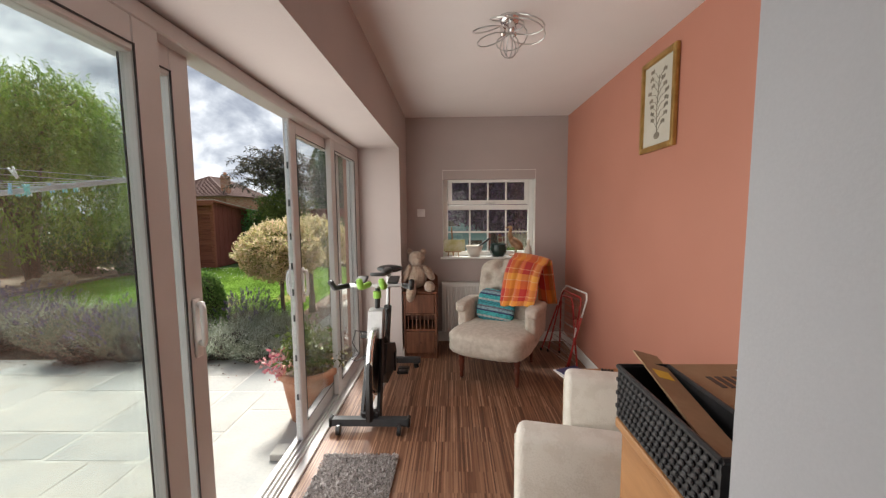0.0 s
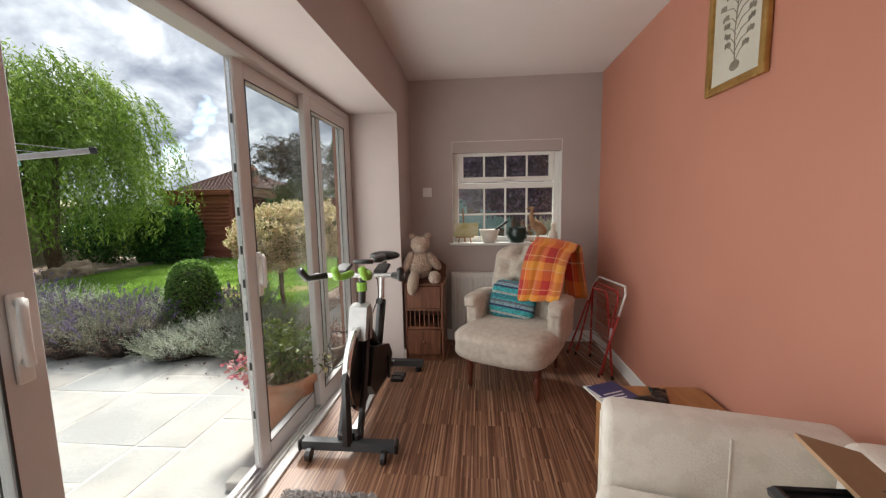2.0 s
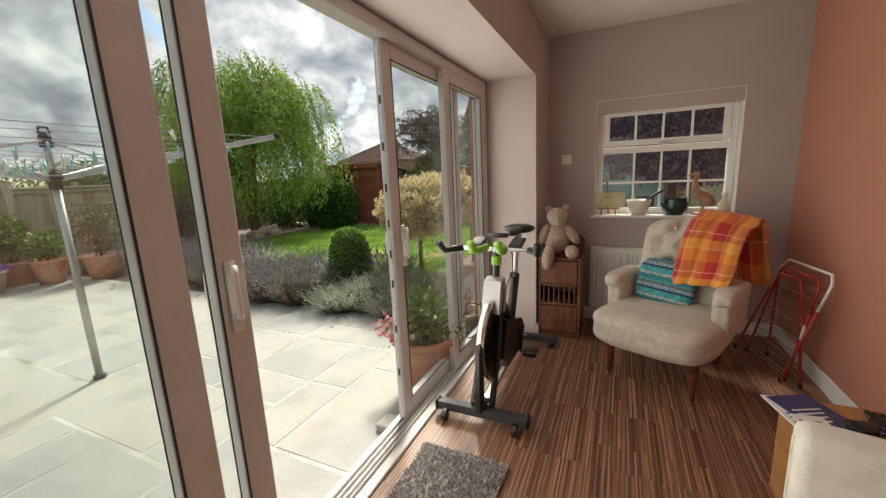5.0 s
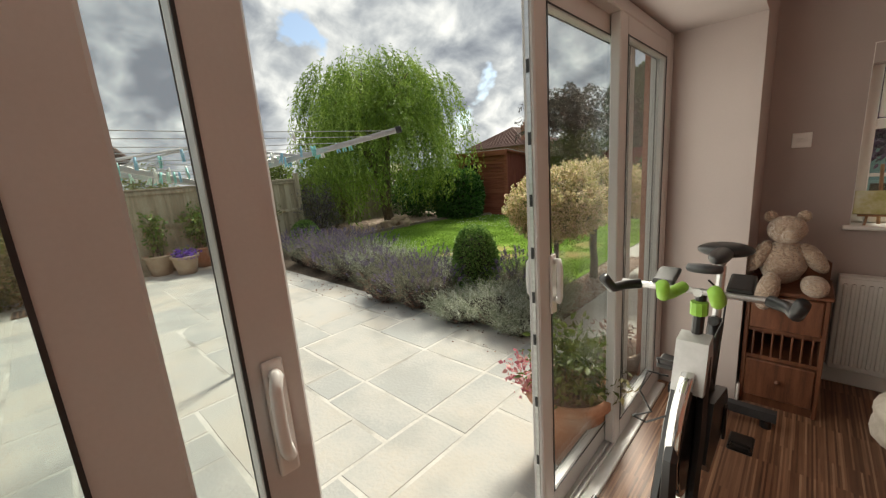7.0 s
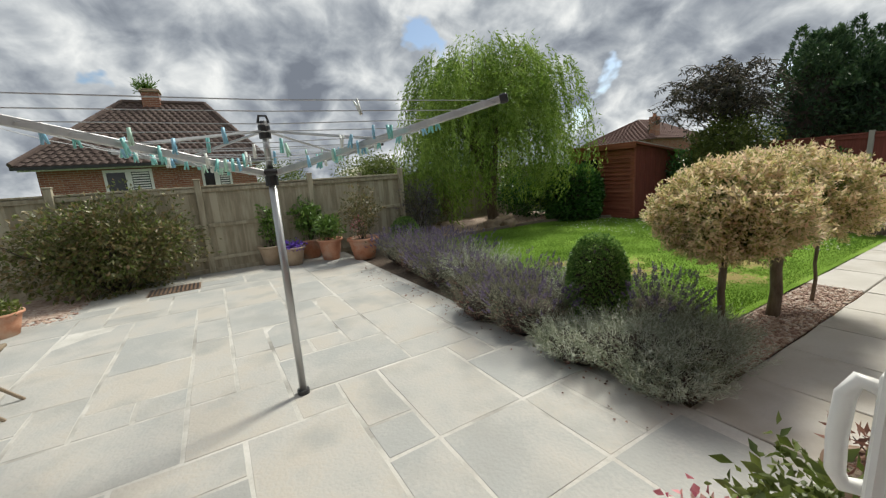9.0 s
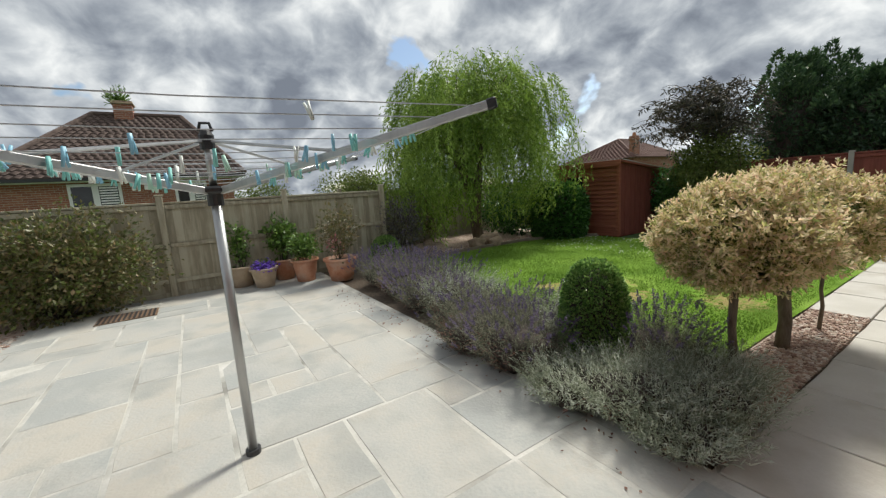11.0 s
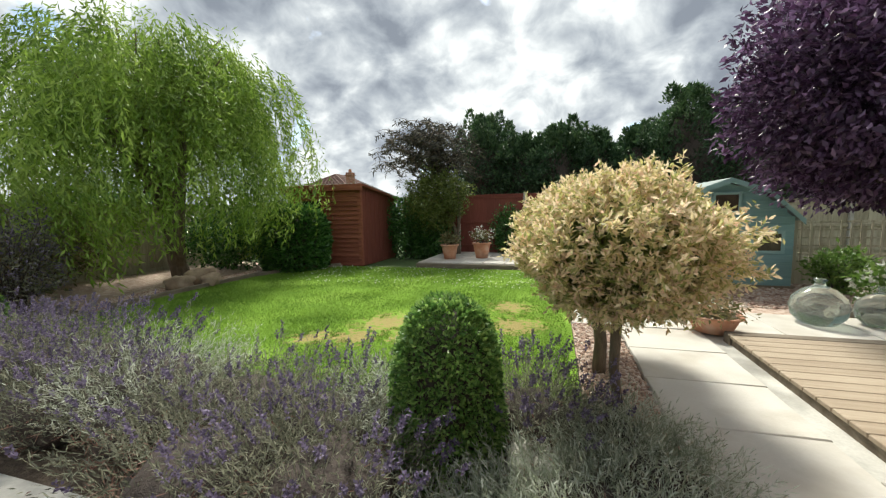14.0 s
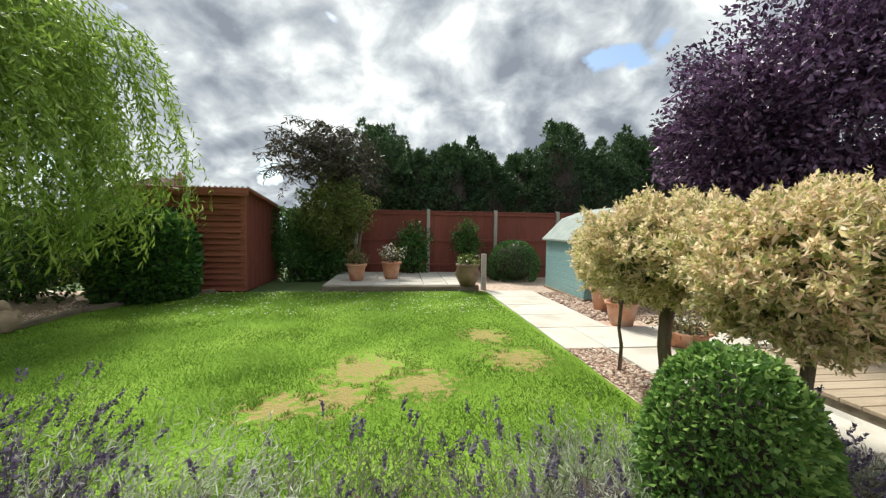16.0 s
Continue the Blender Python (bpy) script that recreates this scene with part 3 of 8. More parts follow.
for z0, z1 in ((WZ0 + 0.045, 1.49), (1.585, WZ1 - 0.1)):
    g = part("pane", box(B(), (W0 + 0.05, FY + 0.024, z0), (W1 - 0.05, FY + 0.03, z1)), M_GLASS, win)
    g.visible_shadow = False
part("window_sill", box(B(), (W0 - 0.03, YF - 0.03, WZ0 - 0.025), (W1 + 0.03, FY, WZ0 + 0.001), 0.008, 2), M_GLOSSW, win)
b = B()
for a0, a1, c0, c1 in ((W0 + 0.0005, W0 + 0.004, WZ0, WZT), (W1 - 0.004, W1 - 0.0005, WZ0, WZT), (W0, W1, WZT - 0.004, WZT - 0.0005)):
    box(b, (a0, YF - 0.002, c0), (a1, FY, c1))
part("reveal", b, M_GLOSSW, win, "white painted window reveal")

# ---- garden ground ----
def ground_sheet(outline, lift, thick=0.05):
    """A flat patch of ground over an outline."""
    b = B()
    vs = [b.verts.new((x, y, G + lift)) for x, y in outline]
    f = b.faces.new(vs)
    r = bmesh.ops.extrude_face_region(b, geom=[f])
    for v in [g for g in r["geom"] if isinstance(g, bmesh.types.BMVert)]:
        v.co.z -= thick
    return b


b = B()
ys = [-400, -60, -8, 4, 5, 6, 7, 8, 9, 10, 14, 60, 400]
xs = [-400, -60, -12, XO, 5, 12, 60, 400]
grid = [[b.verts.new((x, y, G - 0.06 - (0.14 if XO <= x <= 5 and y <= 4 else 0))) for x in xs] for y in ys]
for i in range(len(ys) - 1):
    for j in range(len(xs) - 1):
        b.faces.new((grid[i][j], grid[i][j + 1], grid[i + 1][j + 1], grid[i + 1][j]))
structure("ground", b, M_FIELD, "open ground reaching to the horizon")
structure("soil", ground_sheet([(-9.23, 4.23), (-1.51, 4.37), (-1.47, 5.79), (-1.41, 8.19), (-1.91, 8.21), (-8.36, 8.64), (-12.79, 12.76), (-12.18, 4.41)], -0.03, 0.02), M_SOIL, "dark soil of the planted bed")


def lawn_material():
    m, ns, ln = nodes_of("lawn")
    out, bs, tc = ns.new("ShaderNodeOutputMaterial"), ns.new("ShaderNodeBsdfPrincipled"), ns.new("ShaderNodeTexCoord")
    n1 = ns.new("ShaderNodeTexNoise")
    n1.inputs["Scale"].default_value, n1.inputs["Detail"].default_value = 1.1, 8.0
    n2 = ns.new("ShaderNodeTexNoise")
    n2.inputs["Scale"].default_value, n2.inputs["Detail"].default_value = 13.0, 10.0
    ln.new(tc.outputs["Object"], n1.inputs["Vector"])
    ln.new(tc.outputs["Object"], n2.inputs["Vector"])
    g = ramp_node(ns, [(0.3, (0.11, 0.2, 0.023)), (0.5, (0.17, 0.295, 0.036)), (0.7, (0.25, 0.38, 0.063))])
    ln.new(n1.outputs["Fac"], g.inputs[0])
    total = None
    for cx, cy, rad in ((-4.09, 7.4, 0.65), (-3.58, 7.04, 0.56), (-4.63, 6.7, 0.45), (-4.2, 6.8, 0.47), (-2.6, 7.6, 0.62), (-2.72, 8.43, 0.56)):
        d, k = ns.new("ShaderNodeVectorMath"), ns.new("ShaderNodeMath")
        d.operation = "DISTANCE"
        d.inputs[1].default_value = (cx, cy, G)
        ln.new(tc.outputs["Object"], d.inputs[0])
        k.operation, k.use_clamp = "MULTIPLY_ADD", True
        ln.new(d.outputs["Value"], k.inputs[0])
        k.inputs[1].default_value, k.inputs[2].default_value = -1.0 / rad, 1.0
        if total is None:
            total = k.outputs[0]
        else:
            mx = ns.new("ShaderNodeMath")
            mx.operation = "MAXIMUM"
            ln.new(total, mx.inputs[0])
            ln.new(k.outputs[0], mx.inputs[1])
            total = mx.outputs[0]
    s = ns.new("ShaderNodeMath")
    s.operation = "MULTIPLY_ADD"
    ln.new(n2.outputs["Fac"], s.inputs[0])
    s.inputs[1].default_value = 2.4
    ln.new(total, s.inputs[2])
    half = ns.new("ShaderNodeMath")
    half.operation = "MULTIPLY_ADD"
    ln.new(s.outputs[0], half.inputs[0])
    half.inputs[1].default_value, half.inputs[2].default_value = 0.5, -0.55
    r = ramp_node(ns, [(0.27, (0, 0, 0)), (0.4, (0.8, 0.8, 0.8))])
    ln.new(half.outputs[0], r.inputs[0])
    mix = ns.new("ShaderNodeMixRGB")
    ln.new(r.outputs[0], mix.inputs[0])
    ln.new(g.outputs[0], mix.inputs[1])
    mix.inputs[2].default_value = (0.36, 0.26, 0.12, 1)
    ln.new(mix.outputs[0], bs.inputs["Base Color"])
    bs.inputs["Roughness"].default_value = 0.95
    bs.inputs["Specular IOR Level"].default_value = 0.1
    bp = ns.new("ShaderNodeBump")
    bp.inputs["Strength"].default_value, bp.inputs["Distance"].default_value = 1.0, 0.03
    n3 = ns.new("ShaderNodeTexNoise")
    n3.inputs["Scale"].default_value, n3.inputs["Detail"].default_value = 40, 6.0
    ln.new(tc.outputs["Object"], n3.inputs["Vector"])
    ln.new(n3.outputs["Fac"], bp.inputs["Height"])
    ln.new(bp.outputs[0], bs.inputs["Normal"])
    ln.new(bs.outputs[0], out.inputs[0])
    return m


def lawn_left(y):
    """The lawn's curved far edge along the gravel border."""
    return -8.3 - 0.1 * max(0.0, y - 7.0) + (0.0 if y < 9.0 else 0.15 * (y - 9.0) ** 2)


b = B()
n_side = 40
vs = {}
for i in range(n_side + 1):
    for j in range(n_side + 1):
        y = 5.4 + 6.35 * j / n_side
        left = lawn_left(y)
        x = left + (-1.98 - left) * i / n_side
        vs[i, j] = b.verts.new((x, y, G + 0.012 * noise.noise(Vector((x * 1.7, y * 1.7, 0)))))
for i in range(n_side):
    for j in range(n_side):
        b.faces.new((vs[i, j], vs[i + 1, j], vs[i + 1, j + 1], vs[i, j + 1]))
structure("lawn", b, lawn_material(), "mown green lawn with a few scorched patches", True)


def bare(x, y):
    return max(1 - math.hypot(x - cx, y - cy) / rad for cx, cy, rad in ((-4.09, 7.4, 0.47), (-3.58, 7.04, 0.39), (-4.63, 6.7, 0.28), (-4.2, 6.8, 0.31), (-2.6, 7.6, 0.39), (-2.72, 8.43, 0.34)))


rng = np.random.default_rng(11)
n = 170000
gx, gy = -8.35 + 6.31 * rng.random(n), 5.42 + 6.3 * rng.random(n) ** 1.35
keep = np.array([(x > lawn_left(y) + 0.03) and (bare(x, y) < 0.3 + 0.9 * noise.noise(Vector((x * 7, y * 7, 4)))) for x, y in zip(gx, gy)])
gx, gy = gx[keep], gy[keep]
base = np.stack([gx, gy, np.full(len(gy), G) - 0.004], 1)
way = unit(rng.normal(size=base.shape) * [0.55, 0.55, 0.12] + [0, 0, 0.7])
tip = base + way * (0.018 + 0.028 * rng.random(len(base)))[:, None]
across = unit(np.cross(way, rng.normal(size=base.shape))) * 0.0035
v = np.stack([base - across, base + across, tip], 1).reshape(-1, 3)
part("grass", quick_mesh("grass", v, np.arange(len(v)).reshape(-1, 3)), L_GRASS, None, "short mown grass blades", False, "stuff")
rng = np.random.default_rng(12)
dx, dy = -7.5 + 5.3 * rng.random(420), 9.6 + 2.1 * rng.random(420)
db = np.stack([dx, dy, np.full(len(dy), G) + 0.03], 1)
part("daisies", leaf_mesh("daisies", np.repeat(db, 4, 0), rng.normal(size=(1680, 3)) * [1, 1, 0.2], 0.018, 0.014, rng), L_WHITE, None, "small white daisies in the lawn", False, "stuff")
# ---- trees and shrubs ----
def branch(bm, p, q, r0, r1, sag=0.0, n=6, k=5, rng=None, wig=0.0):
    p, q = Vector(p), Vector(q)
    pts = []
    for i in range(k + 1):
        u = i / k
        c = p.lerp(q, u)
        c.z += sag * 4 * u * (1 - u)
        if rng is not None and 0 < i < k:
            c += Vector(rng.normal(size=3) * wig)
        pts.append(c)
    return tube(bm, pts, [r0 + (r1 - r0) * i / k for i in range(k + 1)], n)


def weeping_willow(x, y):
    z0 = G
    t = thing("weeping_willow", (x, y, z0, 1.21), "bright green weeping willow hanging over the gravel border", "tree")
    rng = np.random.default_rng(21)
    b = B()
    tube(b, [(0.05, 0.1, -0.1), (0, 0, 0.4), (-0.12, 0.05, 1.0), (-0.2, 0.1, 1.7), (-0.25, 0.1, 2.6)], [0.16, 0.12, 0.1, 0.085, 0.05], 10)
    tube(b, [(0.0, 0.05, 0.1), (0.25, -0.1, 0.8), (0.5, -0.2, 1.6), (0.7, -0.2, 2.6)], [0.1, 0.08, 0.07, 0.04], 8)
    part("trunk", b, M_BARK, t, "", True)
    b = B()
    for k in range(34):
        a, h = k * 2.4 + rng.normal() * 0.3, 2.2 + 1.4 * rng.random()
        r = (0.6 + 1.0 * rng.random())
        q = (-0.3 + r * 1.1 * math.cos(a), r * math.sin(a), h + 0.5)
        s = (-0.2 + 0.15 * rng.normal(), 0.1 * rng.normal(), 1.2 + 1.0 * rng.random())
        branch(b, s, q, 0.035, 0.008, 0.25, 5, 5, rng, 0.04)
    part("limb", b, M_BARK, t, "", True, "stuff")
    base, way = [], []
    for k in range(980):
        a = rng.random() * 2 * math.pi
        rr = math.sqrt(rng.random())
        lump = 1 + 0.75 * noise.noise(Vector((math.cos(a) * 1.6, math.sin(a) * 1.6, 3.3)))
        px, py = 0.08 + 1.5 * rr * lump * math.cos(a), 1.7 * rr * lump * math.sin(a)
        top = 4.25 - 1.45 * rr ** 2.0 + 0.95 * noise.noise(Vector((px * 1.1, py * 1.1, 0.5))) + 0.12 * rng.normal()
        low = max(0.25, 0.55 + 1.2 * noise.noise(Vector((px, py, 7))) + 0.5 * rng.random()) if rr > 0.55 else top - 1.0 - 0.8 * rng.random()
        m = int((top - low) / 0.045)
        drift = 0.22 * rng.normal(size=2)
        out = np.array([math.cos(a), math.sin(a)])
        for i in range(m):
            u = i / max(1, m)
            spread = out * 0.42 * (1 - (1 - u) ** 2) + drift * u
            wob = 0.05 * math.sin(i * 0.35 + k)
            p = np.array([px + spread[0] + wob, py + spread[1] - wob, top - (top - low) * u ** 1.15])
            d = np.array([out[0] * (0.6 - u), out[1] * (0.6 - u), -0.8]) + rng.normal(size=3) * 0.55
            base.append(p)
            way.append(d)
    base, way = np.array(base), np.array(way)
    part("crown", leaf_mesh("crown", base, way, 0.09 + 0.055 * rng.random(len(base)), 0.026, rng), L_WILLOW, t, "long hanging strands of narrow leaves")
    extra = 16000
    p, d = in_ellipsoid(rng, extra, (0.05, 0, 2.85), (1.5, 1.65, 1.2), 0.2, 0.3)
    p = p[p[:, 2] > 1.5]
    part("crown", leaf_mesh("crown_top", p, rng.normal(size=p.shape) + [0, 0, -0.5], 0.1, 0.022, rng), L_WILLOW, t)
    return t


def round_tree(name, at, trunk_pts, radii, lobes, count, leaf, size, label, bark, seed, shell=0.35, limbs=12, lump=0.2, droop=0.0, aspect=0.45, crown_label=""):
    """A tree whose crown is made of several lumpy lobes of single leaves on limbs."""
    t = thing(name, at, label, "tree")
    rng = np.random.default_rng(seed)
    b = tube(B(), trunk_pts, radii, 9)
    top = Vector(trunk_pts[-1])
    mid = Vector(trunk_pts[-2])
    part("trunk", b, bark, t, "", True)
    b = B()
    for c, s in lobes:
        for k in range(max(2, limbs // len(lobes))):
            d = unit(rng.normal(size=3) + [0, 0, 0.3])
            q = np.array(c) + d * np.array(s) * 0.75
            branch(b, mid.lerp(top, rng.random()), q, radii[-1] * 0.6, 0.004, 0.06, 5, 5, rng, 0.02)
    part("limb", b, bark, t, "", True, "stuff")
    vol = np.array([s[0] * s[1] * s[2] for c, s in lobes]) ** 0.67
    ps, ds = [], []
    for k, ((c, s), share) in enumerate(zip(lobes, vol / vol.sum())):
        p, d = in_ellipsoid(rng, int(count * share), c, s, shell, lump, 3.0, seed + k)
        ps.append(p)
        ds.append(d)
    p, d = np.concatenate(ps), np.concatenate(ds)
    d = d + rng.normal(size=d.shape) * 0.8 + [0, 0, -droop]
    ln = size * (0.7 + 0.6 * rng.random(len(p)))
    part("crown", leaf_mesh("crown", p, d, ln, ln * aspect, rng), leaf, t, crown_label)
    return t


weeping_willow(-9.66, 9.26)
round_tree("purple_plum_tree", (1.39, 8.44, -0.14, 1.11), [(0, 0, -0.1), (0.02, 0, 0.5), (-0.02, 0.03, 1.0), (0.02, 0, 1.8)], [0.09, 0.075, 0.065, 0.045],
           [((0.35, 0, 2.55), (1.75, 1.5, 1.35)), ((-0.7, 0.1, 2.25), (0.78, 0.85, 0.8)), ((0.9, -0.3, 3.3), (1.2, 1.2, 0.8)), ((0.2, 0.2, 1.65), (1.2, 1.1, 0.6))], 60000, L_PLUM, 0.08,
           "dark purple-leaved plum tree beside the gravel", M_BARKD, 31, 0.4, 26, 0.2, 0.2)


def dappled_standard(at, height, crown_z, size, count, label, seed, trunk=0.028):
    t = thing("dappled_willow_standard", at, label, "tree", "dappled willow standards")
    rng = np.random.default_rng(seed)
    b = tube(B(), [(0, 0, -0.05), (0.012, 0.0, 0.2), (-0.008, 0.01, height * 0.6), (0, 0, height)], [trunk * 1.15, trunk, trunk * 0.95, trunk], 9)
    part("trunk", b, M_BARK, t, "", True)
    b = B()
    for k in range(26):
        d = unit(rng.normal(size=3) + [0, 0, 0.4])
        q = np.array([0, 0, crown_z]) + d * np.array(size) * 0.85
        branch(b, (0, 0, height - 0.03 * rng.random()), q, 0.008, 0.0025, 0.03, 4, 4, rng, 0.015)
    part("limb", b, M_BARK, t, "", True, "stuff")
    tips = int(count / 16)
    p, d = in_ellipsoid(rng, tips, (0, 0, crown_z), size, 0.62, 0.16, 2.6, seed)
    p[:, 2] = np.where(p[:, 2] < crown_z - size[2] * 0.55, p[:, 2] * 0.6 + (crown_z - size[2] * 0.55) * 0.4, p[:, 2])
    p[:, :2] *= (1.0 - 0.17 * np.clip((crown_z + 0.05 - p[:, 2]) / size[2], 0, 1))[:, None]
    grow = unit(d * [0.8, 0.8, 0.5] + rng.normal(size=d.shape) * 0.35 + [0, 0, 0.3])
    u = np.tile(np.linspace(0, 1, 16), tips)
    pb = np.repeat(p, 16, 0) + np.repeat(grow, 16, 0) * (u * 0.085)[:, None]
    w = np.repeat(grow, 16, 0) * 0.6 + rng.normal(size=pb.shape) * 0.75
    ln = 0.041 * (1.15 - 0.5 * u) * (0.8 + 0.4 * rng.random(len(pb)))
    part("crown", leaf_mesh("crown", pb, w, ln, ln * 0.36, rng), L_DAPPLE, t, "mop of cream, pink and green leaves")
    inner, di = in_ellipsoid(rng, int(count * 0.25), (0, 0, crown_z), [s * 0.8 for s in size], 0.3, 0.1)
    part("inner_leaves", leaf_mesh("inner", inner, rng.normal(size=inner.shape), 0.04, 0.016, rng), L_OLIVE, t)
    return t


dappled_standard((-1.84, 5.5, -0.14, 1.11), 0.64, 0.96, (0.48, 0.45, 0.35), 30000, "dappled willow standard with a cream and pink mop head", 41, 0.026)
dappled_standard((-1.82, 6.5, -0.14, 1.16), 0.64, 0.95, (0.52, 0.5, 0.34), 28000, "dappled willow standard on a stout dark trunk", 42, 0.042)
dappled_standard((-1.74, 7.21, -0.14, 1.14), 0.56, 0.9, (0.4, 0.38, 0.32), 10000, "small dappled willow standard on a thin stem", 43, 0.014)


def clipped_dome(name, at, r, h, count, leaf, size, label, seed, power=2.6, category="shrub"):
    """A clipped bush: a bullet of small leaves over a solid dark ball for the shaded twigs."""
    t = thing(name, at, label, category)
    rng = np.random.default_rng(seed)
    b = B()
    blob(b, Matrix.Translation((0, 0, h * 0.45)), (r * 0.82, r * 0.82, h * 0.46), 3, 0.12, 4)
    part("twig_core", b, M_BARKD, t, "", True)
    z = rng.random(count) ** 0.9
    a = rng.random(count) * 2 * math.pi
    prof = (1 - np.clip((z - 0.3) / 0.7, 0, 1) ** power) ** (1 / power) * (0.86 + 0.14 * np.clip(z / 0.3, 0, 1))
    rad = r * prof * (0.88 + 0.13 * rng.random(count)) * (1 + 0.04 * np.sin(5 * a + 7 * z))
    p = np.stack([rad * np.cos(a), rad * np.sin(a), z * h * (0.97 + 0.04 * rng.random(count))], 1)
    d = unit(np.stack([np.cos(a), np.sin(a), np.clip(z * 1.6 - 0.6, 0, 2)], 1)) + rng.normal(size=p.shape) * 0.7
    part("foliage", leaf_mesh("foliage", p, d, size * (0.7 + 0.6 * rng.random(count)), size * 0.62, rng), leaf, t)
    return t


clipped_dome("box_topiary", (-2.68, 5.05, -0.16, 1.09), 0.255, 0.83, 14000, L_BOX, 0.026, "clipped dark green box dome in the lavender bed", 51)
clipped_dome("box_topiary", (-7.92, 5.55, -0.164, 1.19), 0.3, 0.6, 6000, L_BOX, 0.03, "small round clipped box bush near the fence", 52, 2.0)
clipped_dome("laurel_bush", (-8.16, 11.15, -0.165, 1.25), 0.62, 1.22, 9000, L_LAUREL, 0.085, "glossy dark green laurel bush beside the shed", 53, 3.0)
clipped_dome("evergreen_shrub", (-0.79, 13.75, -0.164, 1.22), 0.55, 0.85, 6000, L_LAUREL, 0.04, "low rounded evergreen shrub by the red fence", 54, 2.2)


def loose_shrub(name, at, size, count, leaf, lsize, label, seed, stems=14, aspect=0.5, leaf2=None):
    t = thing(name, at, label, "shrub")
    rng = np.random.default_rng(seed)
    b = B()
    for k in range(stems):
        q = rng.normal(size=3) * np.array(size) * [0.45, 0.45, 0.25] + [0, 0, size[2] * 1.3]
        branch(b, rng.normal(size=3) * [0.06, 0.06, 0], q, 0.012, 0.003, 0.0, 5, 5, rng, 0.03)
    part("stem", b, M_BARKD, t, "", True, "stuff")
    p, d = in_ellipsoid(rng, count, (0, 0, size[2] * 0.95), size, 0.3, 0.3, 2.6, seed)
    p[:, 2] = np.maximum(p[:, 2], 0.03)
    d = d + rng.normal(size=d.shape)
    h = count * 2 // 3 if leaf2 else count
    ln = lsize * (0.6 + 0.8 * rng.random(count))
    part("foliage", leaf_mesh("foliage", p[:h], d[:h], ln[:h], ln[:h] * aspect, rng), leaf, t)
    if leaf2:
        part("foliage", leaf_mesh("foliage", p[h:], d[h:], ln[h:], ln[h:] * aspect, rng), leaf2, t)
    return t


loose_shrub("fence_shrub", (-8.33, 0.57, -0.14, 1.14), (0.5, 1.05, 0.68), 11000, L_BROWNGREEN, 0.06, "large bronze-green shrub against the timber fence", 61, 22, 0.5, L_OLIVE)
loose_shrub("dark_shrub", (-10.12, 11.14, -0.14, 1.27), (0.9, 0.8, 0.6), 7000, L_LAUREL, 0.07, "dark shrub in the shade under the willow", 62, 12)
loose_shrub("dark_shrub", (-11.0, 7.7, -0.14, 1.25), (0.6, 0.8, 0.7), 5000, L_BROWNGREEN, 0.06, "dusky shrub along the boundary fence", 63, 12)
loose_shrub("purple_shrub", (-8.72, 6.33, -0.142, 1.2), (0.45, 0.5, 0.66), 4200, L_LAVLEAF, 0.05, "grey-purple shrub by the fence corner", 64, 16, 0.25, L_LAVENDER)
loose_shrub("dark_shrub", (-6.33, 13.85, -0.165, 1.26), (0.5, 0.35, 0.72), 5200, L_LAUREL, 0.07, "dark shrub between the shed and the terrace", 60, 10)
loose_shrub("ivy_shrub", (-5.69, 13.99, -0.14, 1.26), (0.55, 0.35, 0.5), 5000, L_LAUREL, 0.07, "dark glossy shrub behind the terrace", 65, 10)
loose_shrub("climbing_shrub", (-3.43, 14.18, -0.14, 1.24), (0.36, 0.2, 0.6), 3200, L_LAUREL, 0.06, "dark climber against the red fence", 66, 10)
loose_shrub("climbing_shrub", (-1.97, 14.18, 0.204, 1.23), (0.3, 0.15, 0.5), 2200, L_LAUREL, 0.06, "dark climber against the red fence", 67, 8)


def feather_tree(at):
    t = thing("stags_horn_sumac", at, "tree with dark feathery fronds above olive foliage", "tree")
    rng = np.random.default_rng(71)
    b = tube(B(), [(0.35, 0, -0.05), (0.3, 0, 0.5), (0.12, 0, 1.0), (-0.25, 0, 1.7), (-0.3, 0, 2.2)], [0.06, 0.05, 0.045, 0.04, 0.025], 8)
    tube(b, [(0.3, 0, 0.4), (0.38, 0.02, 1.0), (0.3, 0, 1.7)], [0.04, 0.03, 0.02], 7)
    base, way = [], []
    for k in range(95):
        a = k * 2.4
        s = (-0.35 + 0.25 * rng.normal(), 0.25 * rng.normal(), 1.8 + 0.9 * rng.random())
        r = 0.55 + 0.75 * rng.random()
        q = (s[0] + r * math.cos(a), s[1] + r * math.sin(a) * 0.8, s[2] + 0.75 - 0.55 * r + 0.2 * rng.normal())
        branch(b, s, q, 0.012, 0.003, 0.18, 4, 5)
        for i in range(60):
            u = i / 60
            p = np.array(s) * (1 - u) + np.array(q) * u + [0, 0, 0.72 * u * (1 - u) - 0.12 * u * u]
            base.append(p)
            way.append(rng.normal(size=3) * 0.8 + [math.cos(a + 1.57 * (-1) ** i), math.sin(a + 1.57 * (-1) ** i), -0.5])
    part("trunk", b, M_BARK, t, "", True)
    base, way = np.array(base), np.array(way)
    part("frond", leaf_mesh("fronds", base, way, 0.13, 0.028, rng), L_FEATHER, t, "dark feathery fronds", False, "stuff")
    p, d = in_ellipsoid(rng, 8000, (-0.15, -0.1, 1.35), (0.75, 0.6, 0.75), 0.3, 0.25)
    part("foliage", leaf_mesh("foliage", p, rng.normal(size=p.shape), 0.07, 0.035, rng), L_OLIVE, t)
    return t


feather_tree((-5.24, 13.94, -0.14, 1.26))


